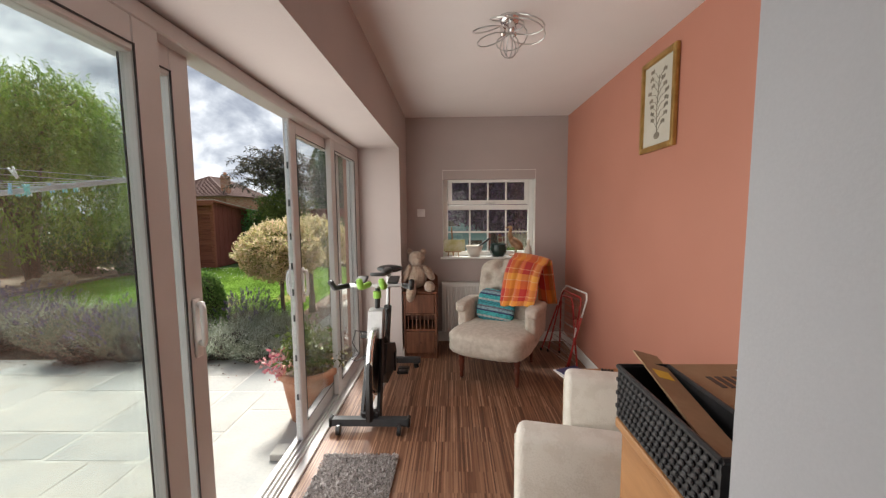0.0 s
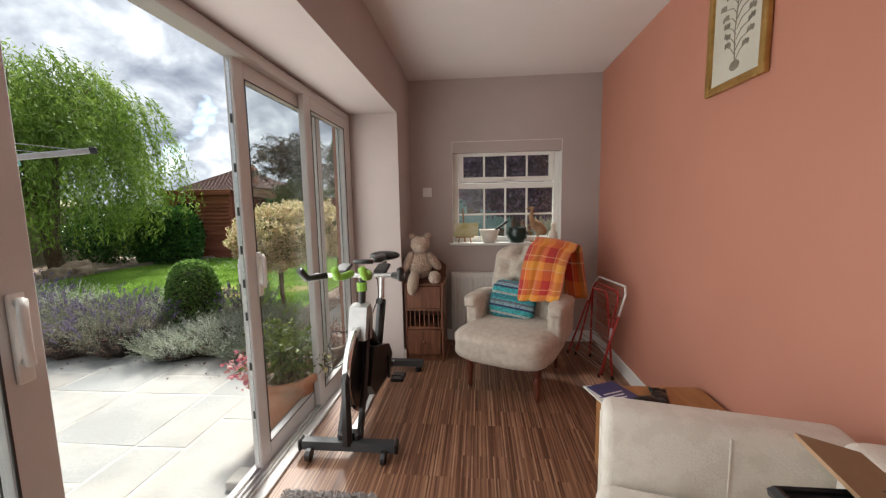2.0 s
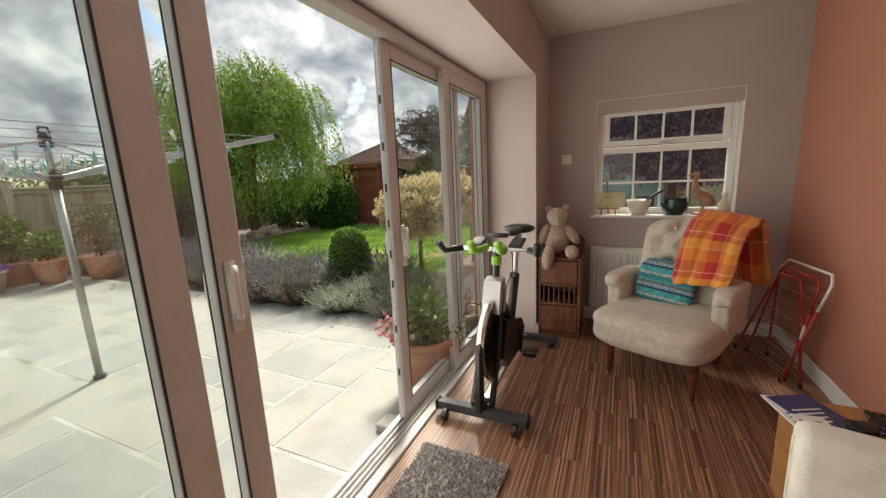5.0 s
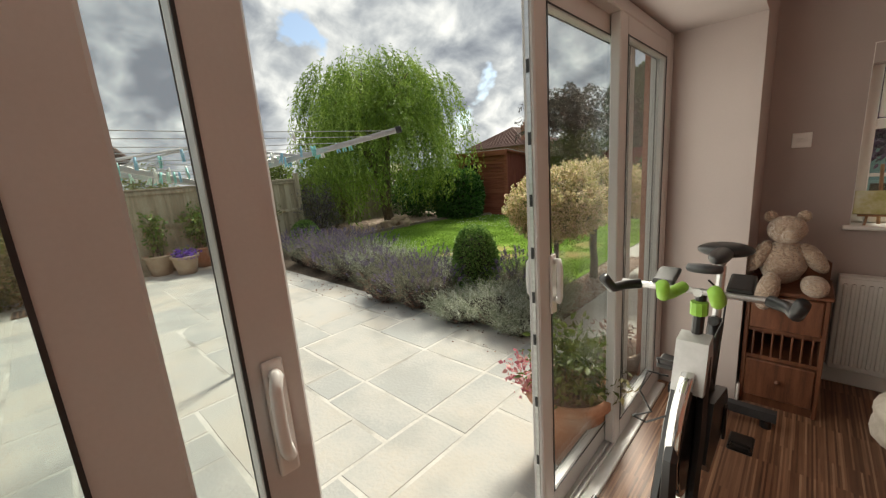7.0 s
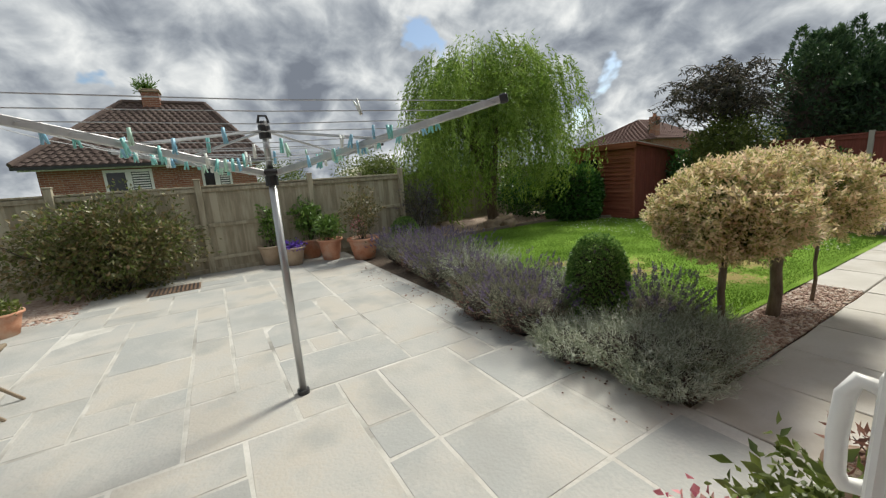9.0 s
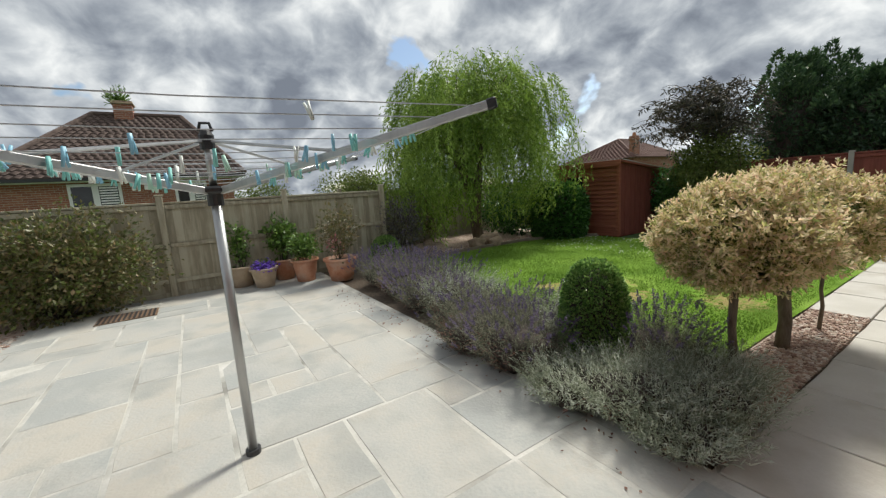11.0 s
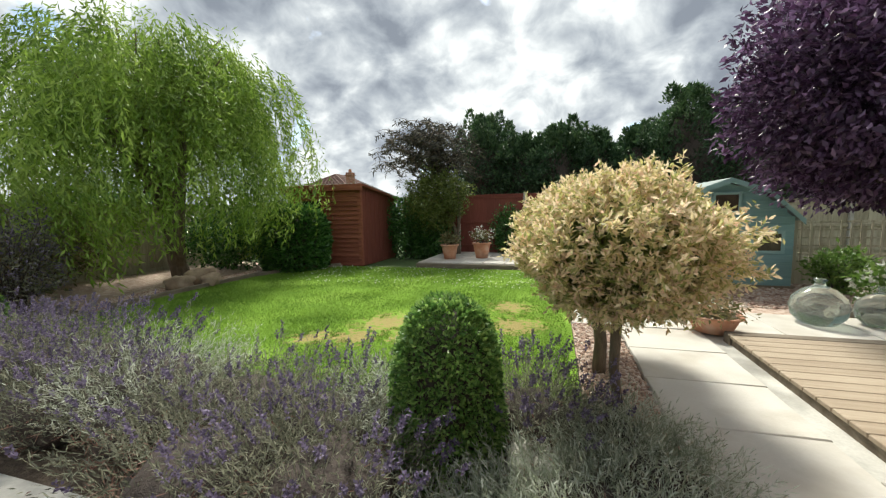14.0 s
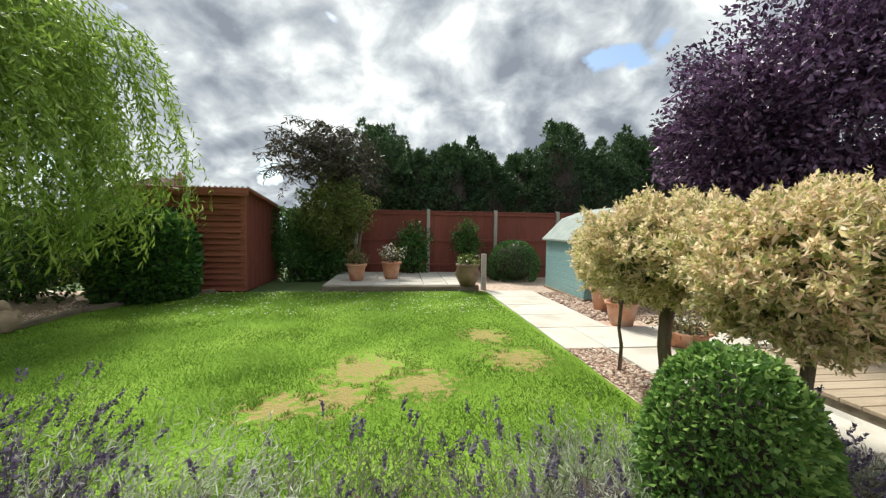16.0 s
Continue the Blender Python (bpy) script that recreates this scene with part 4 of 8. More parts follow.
def conifer(at, h, r, seed, count=17000):
    t = thing("conifer", at, "tall dark green conifer in the boundary screen", "tree", "conifer screen")
    r *= 1.4
    h *= 0.94
    rng = np.random.default_rng(seed)
    b = tube(B(), [(0, 0, -0.1), (0, 0, h * 0.5), (0, 0, h * 0.93)], [0.1, 0.07, 0.02], 6)
    # besides the trunk, a dark blob stands in for shade deep between the sprays
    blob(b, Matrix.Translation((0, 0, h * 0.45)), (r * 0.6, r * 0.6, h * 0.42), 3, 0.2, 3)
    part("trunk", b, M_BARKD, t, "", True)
    z = rng.random(count) ** 0.85
    a = rng.random(count) * 2 * math.pi
    lump = np.array([noise.noise(Vector((math.cos(q) * 2, math.sin(q) * 2, w * 7 + seed))) for q, w in zip(a, z)])
    rad = r * (1 - 0.86 * np.clip((z - 0.45) / 0.55, 0, 1) ** 1.6) * (0.5 + 0.6 * rng.random(count) ** 1.5) * (1 + 0.7 * lump)
    p = np.stack([rad * np.cos(a), rad * np.sin(a), z * h * (1 + 0.07 * lump)], 1)
    d = np.stack([np.cos(a), np.sin(a), 0.2 + 0.9 * z], 1) + rng.normal(size=p.shape) * 0.8
    shoots = 11
    sx, sy = r * 0.55 * rng.normal(size=(2, shoots))
    sz, tall = h * (0.72 + 0.2 * rng.random(shoots)), 0.35 + 0.4 * rng.random(shoots)
    pick, u = rng.integers(0, shoots, 2600), rng.random(2600)
    wide = 0.2 * (1 - u) + 0.015
    a2 = rng.random(2600) * 2 * math.pi
    q = np.stack([sx[pick] + wide * np.cos(a2), sy[pick] + wide * np.sin(a2), sz[pick] + tall[pick] * u], 1)
    p = np.concatenate([p, q])
    d = np.concatenate([d, np.stack([np.cos(a2), np.sin(a2), 0.9 + 0 * a2], 1) + rng.normal(size=q.shape) * 0.4])
    part("foliage", leaf_mesh("foliage", p, d, 0.13 * (0.5 + 0.9 * rng.random(len(p))), 0.05, rng), L_DARK, t)
    return t


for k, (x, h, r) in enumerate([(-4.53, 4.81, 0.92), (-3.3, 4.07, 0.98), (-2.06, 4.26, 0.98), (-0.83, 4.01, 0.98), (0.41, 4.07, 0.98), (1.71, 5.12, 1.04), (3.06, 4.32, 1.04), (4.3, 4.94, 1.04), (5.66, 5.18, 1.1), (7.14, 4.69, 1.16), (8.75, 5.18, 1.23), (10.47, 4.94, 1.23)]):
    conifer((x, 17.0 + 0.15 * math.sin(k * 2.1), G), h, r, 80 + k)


# ---- the lavender bed ----
def lavender(at, r, h, seed, foliage, spikes, stems, label, name="lavender_bush", dry=0):
    t = thing(name, at, label, "shrub", "flower bed plants", 37.0 * seed)
    rng = np.random.default_rng(seed)
    n = int(stems * 20)
    a, u = rng.random(stems) * 2 * math.pi, np.sqrt(rng.random(stems))
    lean = np.stack([np.cos(a) * u * 0.95, np.sin(a) * u * 0.95, np.full(stems, 0.75)], 1)
    lean = unit(lean + rng.normal(size=lean.shape) * 0.12)
    reach = h * (0.75 + 0.35 * rng.random(stems)) * (1.0 + 0.25 * u)
    root = np.stack([np.cos(a) * u * r * 0.45, np.sin(a) * u * r * 0.45, np.zeros(stems)], 1)
    f = np.tile(np.linspace(0.12, 1.0, 20), stems)
    p = np.repeat(root, 20, 0) + np.repeat(lean * reach[:, None], 20, 0) * f[:, None] * [r / h * 0.95, r / h * 0.95, 1.0]
    d = np.repeat(lean, 20, 0) + rng.normal(size=p.shape) * 0.6
    ln = 0.042 * (0.6 + 0.7 * rng.random(n))
    part("foliage", leaf_mesh("foliage", p, d, ln, 0.006, rng), foliage, t)
    # solid dark blob: paints the bush's shaded base and closes the see-through gaps
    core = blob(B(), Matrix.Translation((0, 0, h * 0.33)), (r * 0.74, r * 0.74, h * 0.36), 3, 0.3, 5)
    part("woody_core", core, M_BARKD, t, "solid dark heart in place of the shade among the stems", True)
    if dry:
        q = p[f < 0.6]
        q = q[rng.permutation(len(q))[:dry]]
        part("dry_stem", leaf_mesh("dry", q, rng.normal(size=q.shape) * [1, 1, 0.5], 0.07, 0.006, rng), L_DRY, t, "dry rust-coloured stems", False, "stuff")
    if spikes:
        tip = root + lean * reach[:, None] * [r / h * 0.95, r / h * 0.95, 1.0]
        pick = rng.permutation(stems)[:spikes]
        tip, ax = tip[pick], unit(lean[pick] + [0, 0, 0.35])
        v = []
        for k in range(22):
            g = k / 22
            off = rng.normal(size=tip.shape) * 0.0035
            v.append(tip + ax * (0.05 + 0.06 * g) + off)
        q = np.concatenate(v)
        part("flower_spike", leaf_mesh("spikes", q, np.tile(ax, (22, 1)) + rng.normal(size=q.shape) * 0.9, 0.017, 0.011, rng), L_LAVENDER, t, "purple flower spikes", False, "stuff")
        s0, s1 = tip - ax * 0.03, tip + ax * 0.06
        w = unit(np.cross(ax, rng.normal(size=ax.shape))) * 0.0014
        sv = np.stack([s0 - w, s0 + w, s1], 1).reshape(-1, 3)
        part("flower_stalk", quick_mesh("stalks", sv, np.arange(len(sv)).reshape(-1, 3)), L_LAVLEAF, t, "", False, "stuff")
    return t


k = 0
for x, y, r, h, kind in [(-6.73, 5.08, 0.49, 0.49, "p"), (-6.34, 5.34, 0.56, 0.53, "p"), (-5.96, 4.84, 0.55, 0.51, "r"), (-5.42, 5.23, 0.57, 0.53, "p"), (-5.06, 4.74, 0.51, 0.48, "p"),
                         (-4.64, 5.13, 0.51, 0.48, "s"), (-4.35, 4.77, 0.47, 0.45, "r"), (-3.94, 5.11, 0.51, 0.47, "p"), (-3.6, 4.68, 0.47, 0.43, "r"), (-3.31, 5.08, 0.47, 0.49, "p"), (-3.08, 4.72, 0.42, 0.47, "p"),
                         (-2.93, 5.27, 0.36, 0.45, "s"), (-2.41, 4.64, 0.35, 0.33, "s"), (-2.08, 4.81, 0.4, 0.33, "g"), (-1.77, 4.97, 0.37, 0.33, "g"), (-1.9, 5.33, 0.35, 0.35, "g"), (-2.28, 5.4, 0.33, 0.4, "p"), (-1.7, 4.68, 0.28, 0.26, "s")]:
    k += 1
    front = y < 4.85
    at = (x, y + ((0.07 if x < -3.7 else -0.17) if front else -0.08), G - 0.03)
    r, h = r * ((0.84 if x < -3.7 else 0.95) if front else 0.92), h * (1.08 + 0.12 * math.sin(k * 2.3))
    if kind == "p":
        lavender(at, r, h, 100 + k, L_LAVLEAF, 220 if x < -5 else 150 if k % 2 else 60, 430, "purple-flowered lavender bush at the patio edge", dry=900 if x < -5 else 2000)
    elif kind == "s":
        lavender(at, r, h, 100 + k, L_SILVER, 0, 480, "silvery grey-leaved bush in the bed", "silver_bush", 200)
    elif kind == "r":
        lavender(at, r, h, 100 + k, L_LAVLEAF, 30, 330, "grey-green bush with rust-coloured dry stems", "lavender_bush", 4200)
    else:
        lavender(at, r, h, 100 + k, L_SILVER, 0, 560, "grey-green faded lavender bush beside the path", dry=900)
# ---- fences ----
def timber_fence(name, p, q, top, label, mat, board, n_board, cap=True):
    """One panel of upright feather-edge boards on three rails, between posts."""
    p, q = Vector(p), Vector(q)
    run = (q - p)
    length = run.length
    t = thing(name, p, label, "fence panel", name + " panels", math.degrees(math.atan2(run.y, run.x)))
    for z in (0.25, top * 0.5 + 0.05, top - 0.12):
        part("rail", box(B(), (0, -0.045, z), (length, -0.012, z + 0.07), 0.004), mat, t)
    w = length / n_board
    b = B()
    prism(b, [(0, 0), (w * 1.12, 0.006), (w * 1.12, 0.02), (0, 0.008)], 0.03, top - 0.03)
    me = finish(b, "board")
    me.materials.append(mat)
    for k in range(n_board):
        o = part("board", me, mat, t)
        o.location = (k * w - 0.01, -0.011 + (0.002 if k % 2 else 0), 0.006 * math.sin(k * 1.7))
    part("gravel_board", box(B(), (0, -0.02, -0.06), (length, 0.012, 0.09), 0.004), mat, t)
    if cap:
        part("cap_rail", box(B(), (0, -0.04, top - 0.035), (length, 0.035, top), 0.005), mat, t)
    return t


def fence_post(name, at, h, mat, label, w=0.1):
    t = thing(name, at, label, "post", "fence posts")
    part("shaft", box(B(), (-w / 2, -w / 2, -0.2), (w / 2, w / 2, h), 0.008), mat, t)
    if mat is M_FENCE:
        part("post_cap", box(B(), (-w / 2 - 0.012, -w / 2 - 0.012, h), (w / 2 + 0.012, w / 2 + 0.012, h + 0.025), 0.008), mat, t)
    return t


ys = [-4.1, -2.1, -0.1, 1.89, 3.88, 5.95]
for y in ys:
    fence_post("fence_post", (-8.8, y, -0.16), 1.75, M_FENCE, "square weathered timber fence post")
for y0, y1 in zip(ys, ys[1:]):
    timber_fence("timber_fence", (-8.84, y0 + 0.05, -0.16), (-8.84, y1 - 0.05, -0.16), 1.65, "weathered close-board fence panel along the patio", M_FENCE, 0, 16)
timber_fence("timber_fence", (-8.88, 5.97, -0.16), (-11.4, 5.97, -0.16), 1.63, "weathered close-board fence panel along the patio", M_FENCE, 0, 15)
for y in (5.9, 7.9, 9.9, 11.9, 13.9, 15.9):
    fence_post("fence_post", (-11.5, y, -0.16), 1.75, M_FENCE, "square weathered timber fence post")
for y0 in (5.95, 7.95, 9.95, 11.95, 13.95):
    timber_fence("timber_fence", (-11.54, y0 + 1.9, -0.16), (-11.54, y0, -0.16), 1.65, "weathered close-board fence panel behind the willow", M_FENCE, 0, 12)

t = thing("timber_gate", (-8.48, 5.09, -0.151, 1.19), "low weathered timber gate frame by the fence", "gate")
part("post", box(B(), (-0.05, -0.05, 0), (0.05, 0.05, 1.08), 0.006), M_FENCE, t)
part("rail", box(B(), (-0.45, -0.03, 0.98), (-0.05, 0.03, 1.06), 0.005), M_FENCE, t)
part("rail", box(B(), (-0.45, -0.03, 0.5), (-0.05, 0.03, 0.56), 0.005), M_FENCE, t)

px = [-6.8, -4.95, -2.99, -1.08, 0.75, 2.6, 4.5, 6.4, 8.3]
for x in px[1:]:
    fence_post("concrete_post", (x, 14.6, -0.16), 1.86, M_FENCEC, "pale concrete fence post", 0.09)
for x0, x1 in zip(px, px[1:]):
    if x0 < 1.0:
        timber_fence("red_fence", (x0 + 0.045, 14.62, -0.14), (x1 - 0.045, 14.62, -0.14), 1.8, "red-stained timber fence panel at the garden's end", M_REDFENCE, 0, 12, True)
    else:
        timber_fence("timber_fence", (x0 + 0.045, 14.62, -0.14), (x1 - 0.045, 14.62, -0.14), 1.5, "weathered grey timber fence panel behind the trellis", M_FENCE, 0, 12, True)


# ---- shed ----
def shed(at):
    t = thing("garden_shed", at, "red-brown stained timber shed with lapped boards", "shed")
    w, d, h0, h1 = 1.72, 1.8, 1.58, 1.36
    part("core", prism(B(), [(0, 0.02), (w - 0.02, 0.02), (w - 0.02, d), (0, d)], -0.05, 1.32), M_REDWOOD, t)
    n = 17
    hb = (h0 + 0.02) / n
    b = B()
    vs = [(-0.0, 0.012, 0), (-0.0, -0.034, 0.004), (-0.0, 0.0, hb + 0.012), (-0.0, 0.014, hb + 0.012)]
    lo = [b.verts.new(v) for v in vs]
    hi = [b.verts.new((w, v[1], v[2])) for v in vs]
    b.faces.new(lo)
    b.faces.new(hi[::-1])
    for k in range(4):
        b.faces.new((lo[k], lo[(k + 1) % 4], hi[(k + 1) % 4], hi[k]))
    me = finish(b, "board")
    me.materials.append(M_REDWOOD)
    for k in range(n):
        o = part("board", me, M_REDWOOD, t)
        o.location = (0, 0, -0.02 + k * hb)
    b = B()
    side = [(0.0, -0.02), (d, -0.02), (d, h1), (0.0, h0)]
    prism(b, side, 0, 0.03, Matrix(((0, 0, 1, w - 0.012), (1, 0, 0, 0.006), (0, 1, 0, 0), (0, 0, 0, 1))))
    part("side_wall", b, M_REDFENCE, t, "smooth red-brown side")
    for k in range(1, 9):
        part("cover_strip", box(B(), (w + 0.018, d * k / 9 - 0.012, 0), (w + 0.026, d * k / 9 + 0.012, h0 - (h0 - h1) * k / 9 - 0.03)), M_REDFENCE, t)
    part("corner_post", box(B(), (w - 0.06, -0.024, -0.02), (w + 0.026, 0.045, h0 - 0.01), 0.004), M_REDWOOD, t)
    b = prism(B(), [(-0.12, h0 + 0.02), (d + 0.1, h1 - 0.02), (d + 0.1, h1 + 0.02), (-0.12, h0 + 0.06)], -0.1, w + 0.12, Matrix(((0, 0, 1, 0), (1, 0, 0, 0), (0, 1, 0, 0), (0, 0, 0, 1))))
    roof = part("roof", b, M_REDWOOD, t)
    part("fascia", box(B(), (-0.1, -0.14, h0 - 0.07), (w + 0.12, -0.118, h0 + 0.055), 0.004), M_REDWOOD, roof)
    b = B()
    for k in range(24):
        x = -0.08 + k * (w + 0.18) / 23
        tube(b, [(x, -0.1, h0 + 0.066), (x, d + 0.1, h1 + 0.03)], 0.02, 6)
    part("corrugated_sheet", b, M_FENCEC, roof, "grey corrugated roof sheet")
    wd = part("window", box(B(), (0.32, -0.03, 1.02), (0.86, -0.012, 1.36), 0.004), M_REDWOOD, t)
    part("pane", box(B(), (0.36, -0.036, 1.06), (0.82, -0.031, 1.32)), M_DARKPANE, wd)
    return t


M_DARKPANE = surf("dark_window_pane", [(0.02, 0.022, 0.025), (0.04, 0.042, 0.045)], 2, 0.08, 0.0)
shed((-9.06, 12.1, G, 1.25))


# ---- playhouse ----
def playhouse(at):
    t = thing("playhouse", at, "teal painted wooden playhouse with a curved barn roof", "playhouse")
    w, d = 1.78, 1.8
    gable = [(0, 0), (w, 0), (w, 1.04), (w - 0.42, 1.43), (w / 2, 1.6), (0.42, 1.43), (0, 1.04)]
    turn = Matrix(((1, 0, 0, 0), (0, 0, 1, 0), (0, 1, 0, 0), (0, 0, 0, 1)))
    part("back_wall", prism(B(), gable, d - 0.03, d, turn), M_TEAL, t)
    part("front_wall", prism(B(), gable, 0.0, 0.03, turn), M_TEAL, t)
    for z in [0.12 * k for k in range(13)]:
        half = w / 2 if z < 1.0 else max(0.1, w / 2 - (0.42 * (z - 0.98) / 0.4 if z < 1.4 else 0.42 + 2.6 * (z - 1.38)))
        o = part("board", box(B(), (w / 2 - half, -0.008, z + 0.004), (w / 2 + half, -0.001, z + 0.112), 0.004), M_TEAL, t)
    for x in (0.0, w - 0.02):
        s = part("side_wall", box(B(), (x, 0.03, 0), (x + 0.02, d - 0.03, 1.04)), M_TEAL, t)
        for k in range(8):
            part("board", box(B(), (x - 0.006 if x == 0 else x + 0.021, 0.03, k * 0.13 + 0.004), (x - 0.001 if x == 0 else x + 0.026, d - 0.03, k * 0.13 + 0.122), 0.003), M_TEAL, s)
    out = [(-0.07, 1.0), (0.38, 1.45), (w / 2, 1.64), (w - 0.38, 1.45), (w + 0.07, 1.0)]
    b = B()
    for (x0, z0), (x1, z1) in zip(out, out[1:]):
        prism(b, [(x0, z0), (x1, z1), (x1, z1 + 0.035), (x0, z0 + 0.035)], -0.12, d + 0.08, turn)
    part("roof", b, M_FELT, t, "pale green-grey felted barn roof")
    b = B()
    for (x0, z0), (x1, z1) in zip(out, out[1:]):
        prism(b, [(x0, z0 - 0.05), (x1, z1 - 0.05), (x1, z1 + 0.03), (x0, z0 + 0.03)], -0.14, -0.122, turn)
    part("barge_board", b, M_TEALP, t, "pale teal barge board")
    dr = part("door", box(B(), (0.6, -0.024, 0.03), (1.13, -0.01, 0.98), 0.004), M_TEALD, t, "plain teal plank door")
    for lo, hi in (((0.6, 0.03), (0.66, 0.98)), ((1.07, 0.03), (1.13, 0.98)), ((0.66, 0.92), (1.07, 0.98)), ((0.66, 0.46), (1.07, 0.51)), ((0.66, 0.03), (1.07, 0.09))):
        part("rail", box(B(), (lo[0], -0.032, lo[1]), (hi[0], -0.0245, hi[1]), 0.003), M_TEALP, dr)
    part("latch", box(B(), (0.61, -0.045, 0.5), (0.7, -0.033, 0.52), 0.003), M_ALU, dr)
    for x0, x1, z0, z1 in ((0.1, 0.52, 0.5, 0.85), (1.22, 1.66, 0.5, 0.85), (0.68, 1.08, 1.12, 1.46)):
        wd = part("window", bar_x(B(), x0, x1, z0, z1), M_TEALP, t)
        part("pane", box(B(), (x0 + 0.03, -0.02, z0 + 0.03), (x1 - 0.03, -0.012, z1 - 0.03)), M_BROWNPANE, wd, "dark brownish window pane")
    part("base", box(B(), (-0.04, -0.05, -0.06), (w + 0.04, d, 0.0), 0.004), M_TIMBER, t)
    return t


def bar_x(b, x0, x1, z0, z1, w=0.045):
    for lo, hi in (((x0, z0), (x0 + w, z1)), ((x1 - w, z0), (x1, z1)), ((x0 + w, z1 - w), (x1 - w, z1)), ((x0 + w, z0), (x1 - w, z0 + w))):
        box(b, (lo[0], -0.034, lo[1]), (hi[0], -0.009, hi[1]), 0.004)
    return b


M_FELT = surf("roof_felt", [(0.25, 0.29, 0.28), (0.33, 0.375, 0.36)], 6, 0.9, 0.5)
M_TEALP = surf("pale_teal_paint", [(0.25, 0.42, 0.43), (0.32, 0.49, 0.49)], 4, 0.55, 0.15)
M_TEALD = surf("teal_door_paint", [(0.17, 0.33, 0.36), (0.23, 0.4, 0.42)], 4, 0.5, 0.15)
M_BROWNPANE = surf("brown_window_pane", [(0.06, 0.045, 0.035), (0.12, 0.09, 0.06)], 5, 0.15, 0.0)
playhouse((-0.4, 10.6, G + 0.03, 1.04))


# ---- pots ----
def pot_body(b, r, h, lip=0.02, foot=0.68, belly=0.0):
    lathe(b, [(0.0, 0.0), (r * foot, 0.0), (r * (foot + (1 - foot) * 0.55 + belly), h * 0.5), (r * 0.97, h * 0.86), (r * 0.98, h * 0.88), (r + lip, h * 0.89), (r + lip, h), (r - 0.012, h), (r - 0.02, h * 0.86), (0.0, h * 0.86)], 26)
    return b


def planted_pot(at, r, h, label, plant, seed, mat=None, belly=0.0, name="flower_pot"):
    t = thing(name, at, label, "pot")
    part("pot", pot_body(B(), r, h, 0.02, 0.68, belly), mat or M_TERRA, t, "", True)
    part("soil", lathe(B(), [(0, h * 0.88), (r * 0.6, h * 0.885), (r - 0.016, h * 0.87)], 18), M_SOIL, t)
    rng = np.random.default_rng(seed)
    for leaf, count, size, centre, spread, aspect in plant:
        p, d = in_ellipsoid(rng, count, (centre[0], centre[1], h + centre[2]), spread, 0.15, 0.3, 3, seed)
        p[:, 2] = np.maximum(p[:, 2], h * 0.9)
        ln = size * (0.6 + 0.8 * rng.random(count))
        part("foliage", leaf_mesh("foliage", p, d * 0.7 + rng.normal(size=d.shape), ln, ln * aspect, rng), leaf, t)
    b = B()
    for k in range(9):
        c = plant[0][3]
        s = np.array(plant[0][4])
        q = np.array([c[0], c[1], h + c[2]]) + rng.normal(size=3) * s * 0.45
        branch(b, (0.03 * rng.normal(), 0.03 * rng.normal(), h * 0.87), q, 0.006, 0.002, 0, 5, 4, rng, 0.01)
    part("stem", b, M_BARKD, t, "", True, "stuff")
    return t


M_CREAMPOT = surf("buff_glazed_pot", [(0.4, 0.3, 0.2), (0.52, 0.41, 0.3)], 8, 0.6, 0.3)
M_BROWNPOT = surf("brown_glazed_pot", [(0.15, 0.09, 0.06), (0.26, 0.17, 0.11)], 8, 0.45, 0.2)
M_BLACKPOT = surf("black_plastic_pot", [(0.02, 0.02, 0.02), (0.035, 0.035, 0.035)], 8, 0.4, 0.1)
planted_pot((-0.65, 3.28, -0.14, 1.04), 0.2, 0.38, "large pale terracotta pot beside the patio door", [(L_OLIVE, 900, 0.045, (0, 0, 0.15), (0.2, 0.2, 0.2), 0.45), (L_PINK, 160, 0.03, (-0.2, -0.1, 0.05), (0.1, 0.1, 0.12), 0.7), (L_BROWNGREEN, 500, 0.04, (0.05, 0.05, 0.05), (0.2, 0.2, 0.12), 0.4)], 201)
planted_pot((-0.67, 4.09, -0.14, 1.04), 0.15, 0.28, "small dark pot beside the patio door", [(L_DRY, 200, 0.05, (0, 0, 0.08), (0.13, 0.13, 0.1), 0.3)], 202, M_BROWNPOT)
planted_pot((-8.68, 2.95, -0.14, 1.17), 0.2, 0.33, "buff pot with a tall leafy plant against the fence", [(L_GREEN, 420, 0.06, (0, 0, 0.35), (0.18, 0.18, 0.38), 0.55)], 203, M_CREAMPOT)
planted_pot((-8.28, 3.28, -0.14, 1.17), 0.19, 0.3, "buff pot spilling violet flowers", [(L_OLIVE, 200, 0.05, (0, 0, 0.04), (0.16, 0.16, 0.1), 0.5), (L_VIOLET, 520, 0.035, (0.05, 0.0, 0.02), (0.17, 0.17, 0.1), 0.9)], 204, M_CREAMPOT)
planted_pot((-8.72, 3.72, -0.14, 1.18), 0.2, 0.34, "terracotta pot with a loose leafy shrub", [(L_GREEN, 900, 0.07, (0, 0, 0.38), (0.26, 0.26, 0.32), 0.55)], 205)
planted_pot((-8.19, 3.99, -0.14, 1.17), 0.2, 0.36, "terracotta pot with a bushy green plant", [(L_GREEN, 800, 0.07, (0, 0, 0.2), (0.24, 0.24, 0.2), 0.5)], 206)
planted_pot((-7.72, 4.53, -0.14, 1.17), 0.25, 0.36, "wide terracotta pot with a dusky shrub", [(L_BROWNGREEN, 1100, 0.06, (0, 0, 0.42), (0.32, 0.32, 0.42), 0.4), (L_PINK, 60, 0.05, (0.1, -0.1, 0.25), (0.12, 0.12, 0.15), 0.4)], 207)
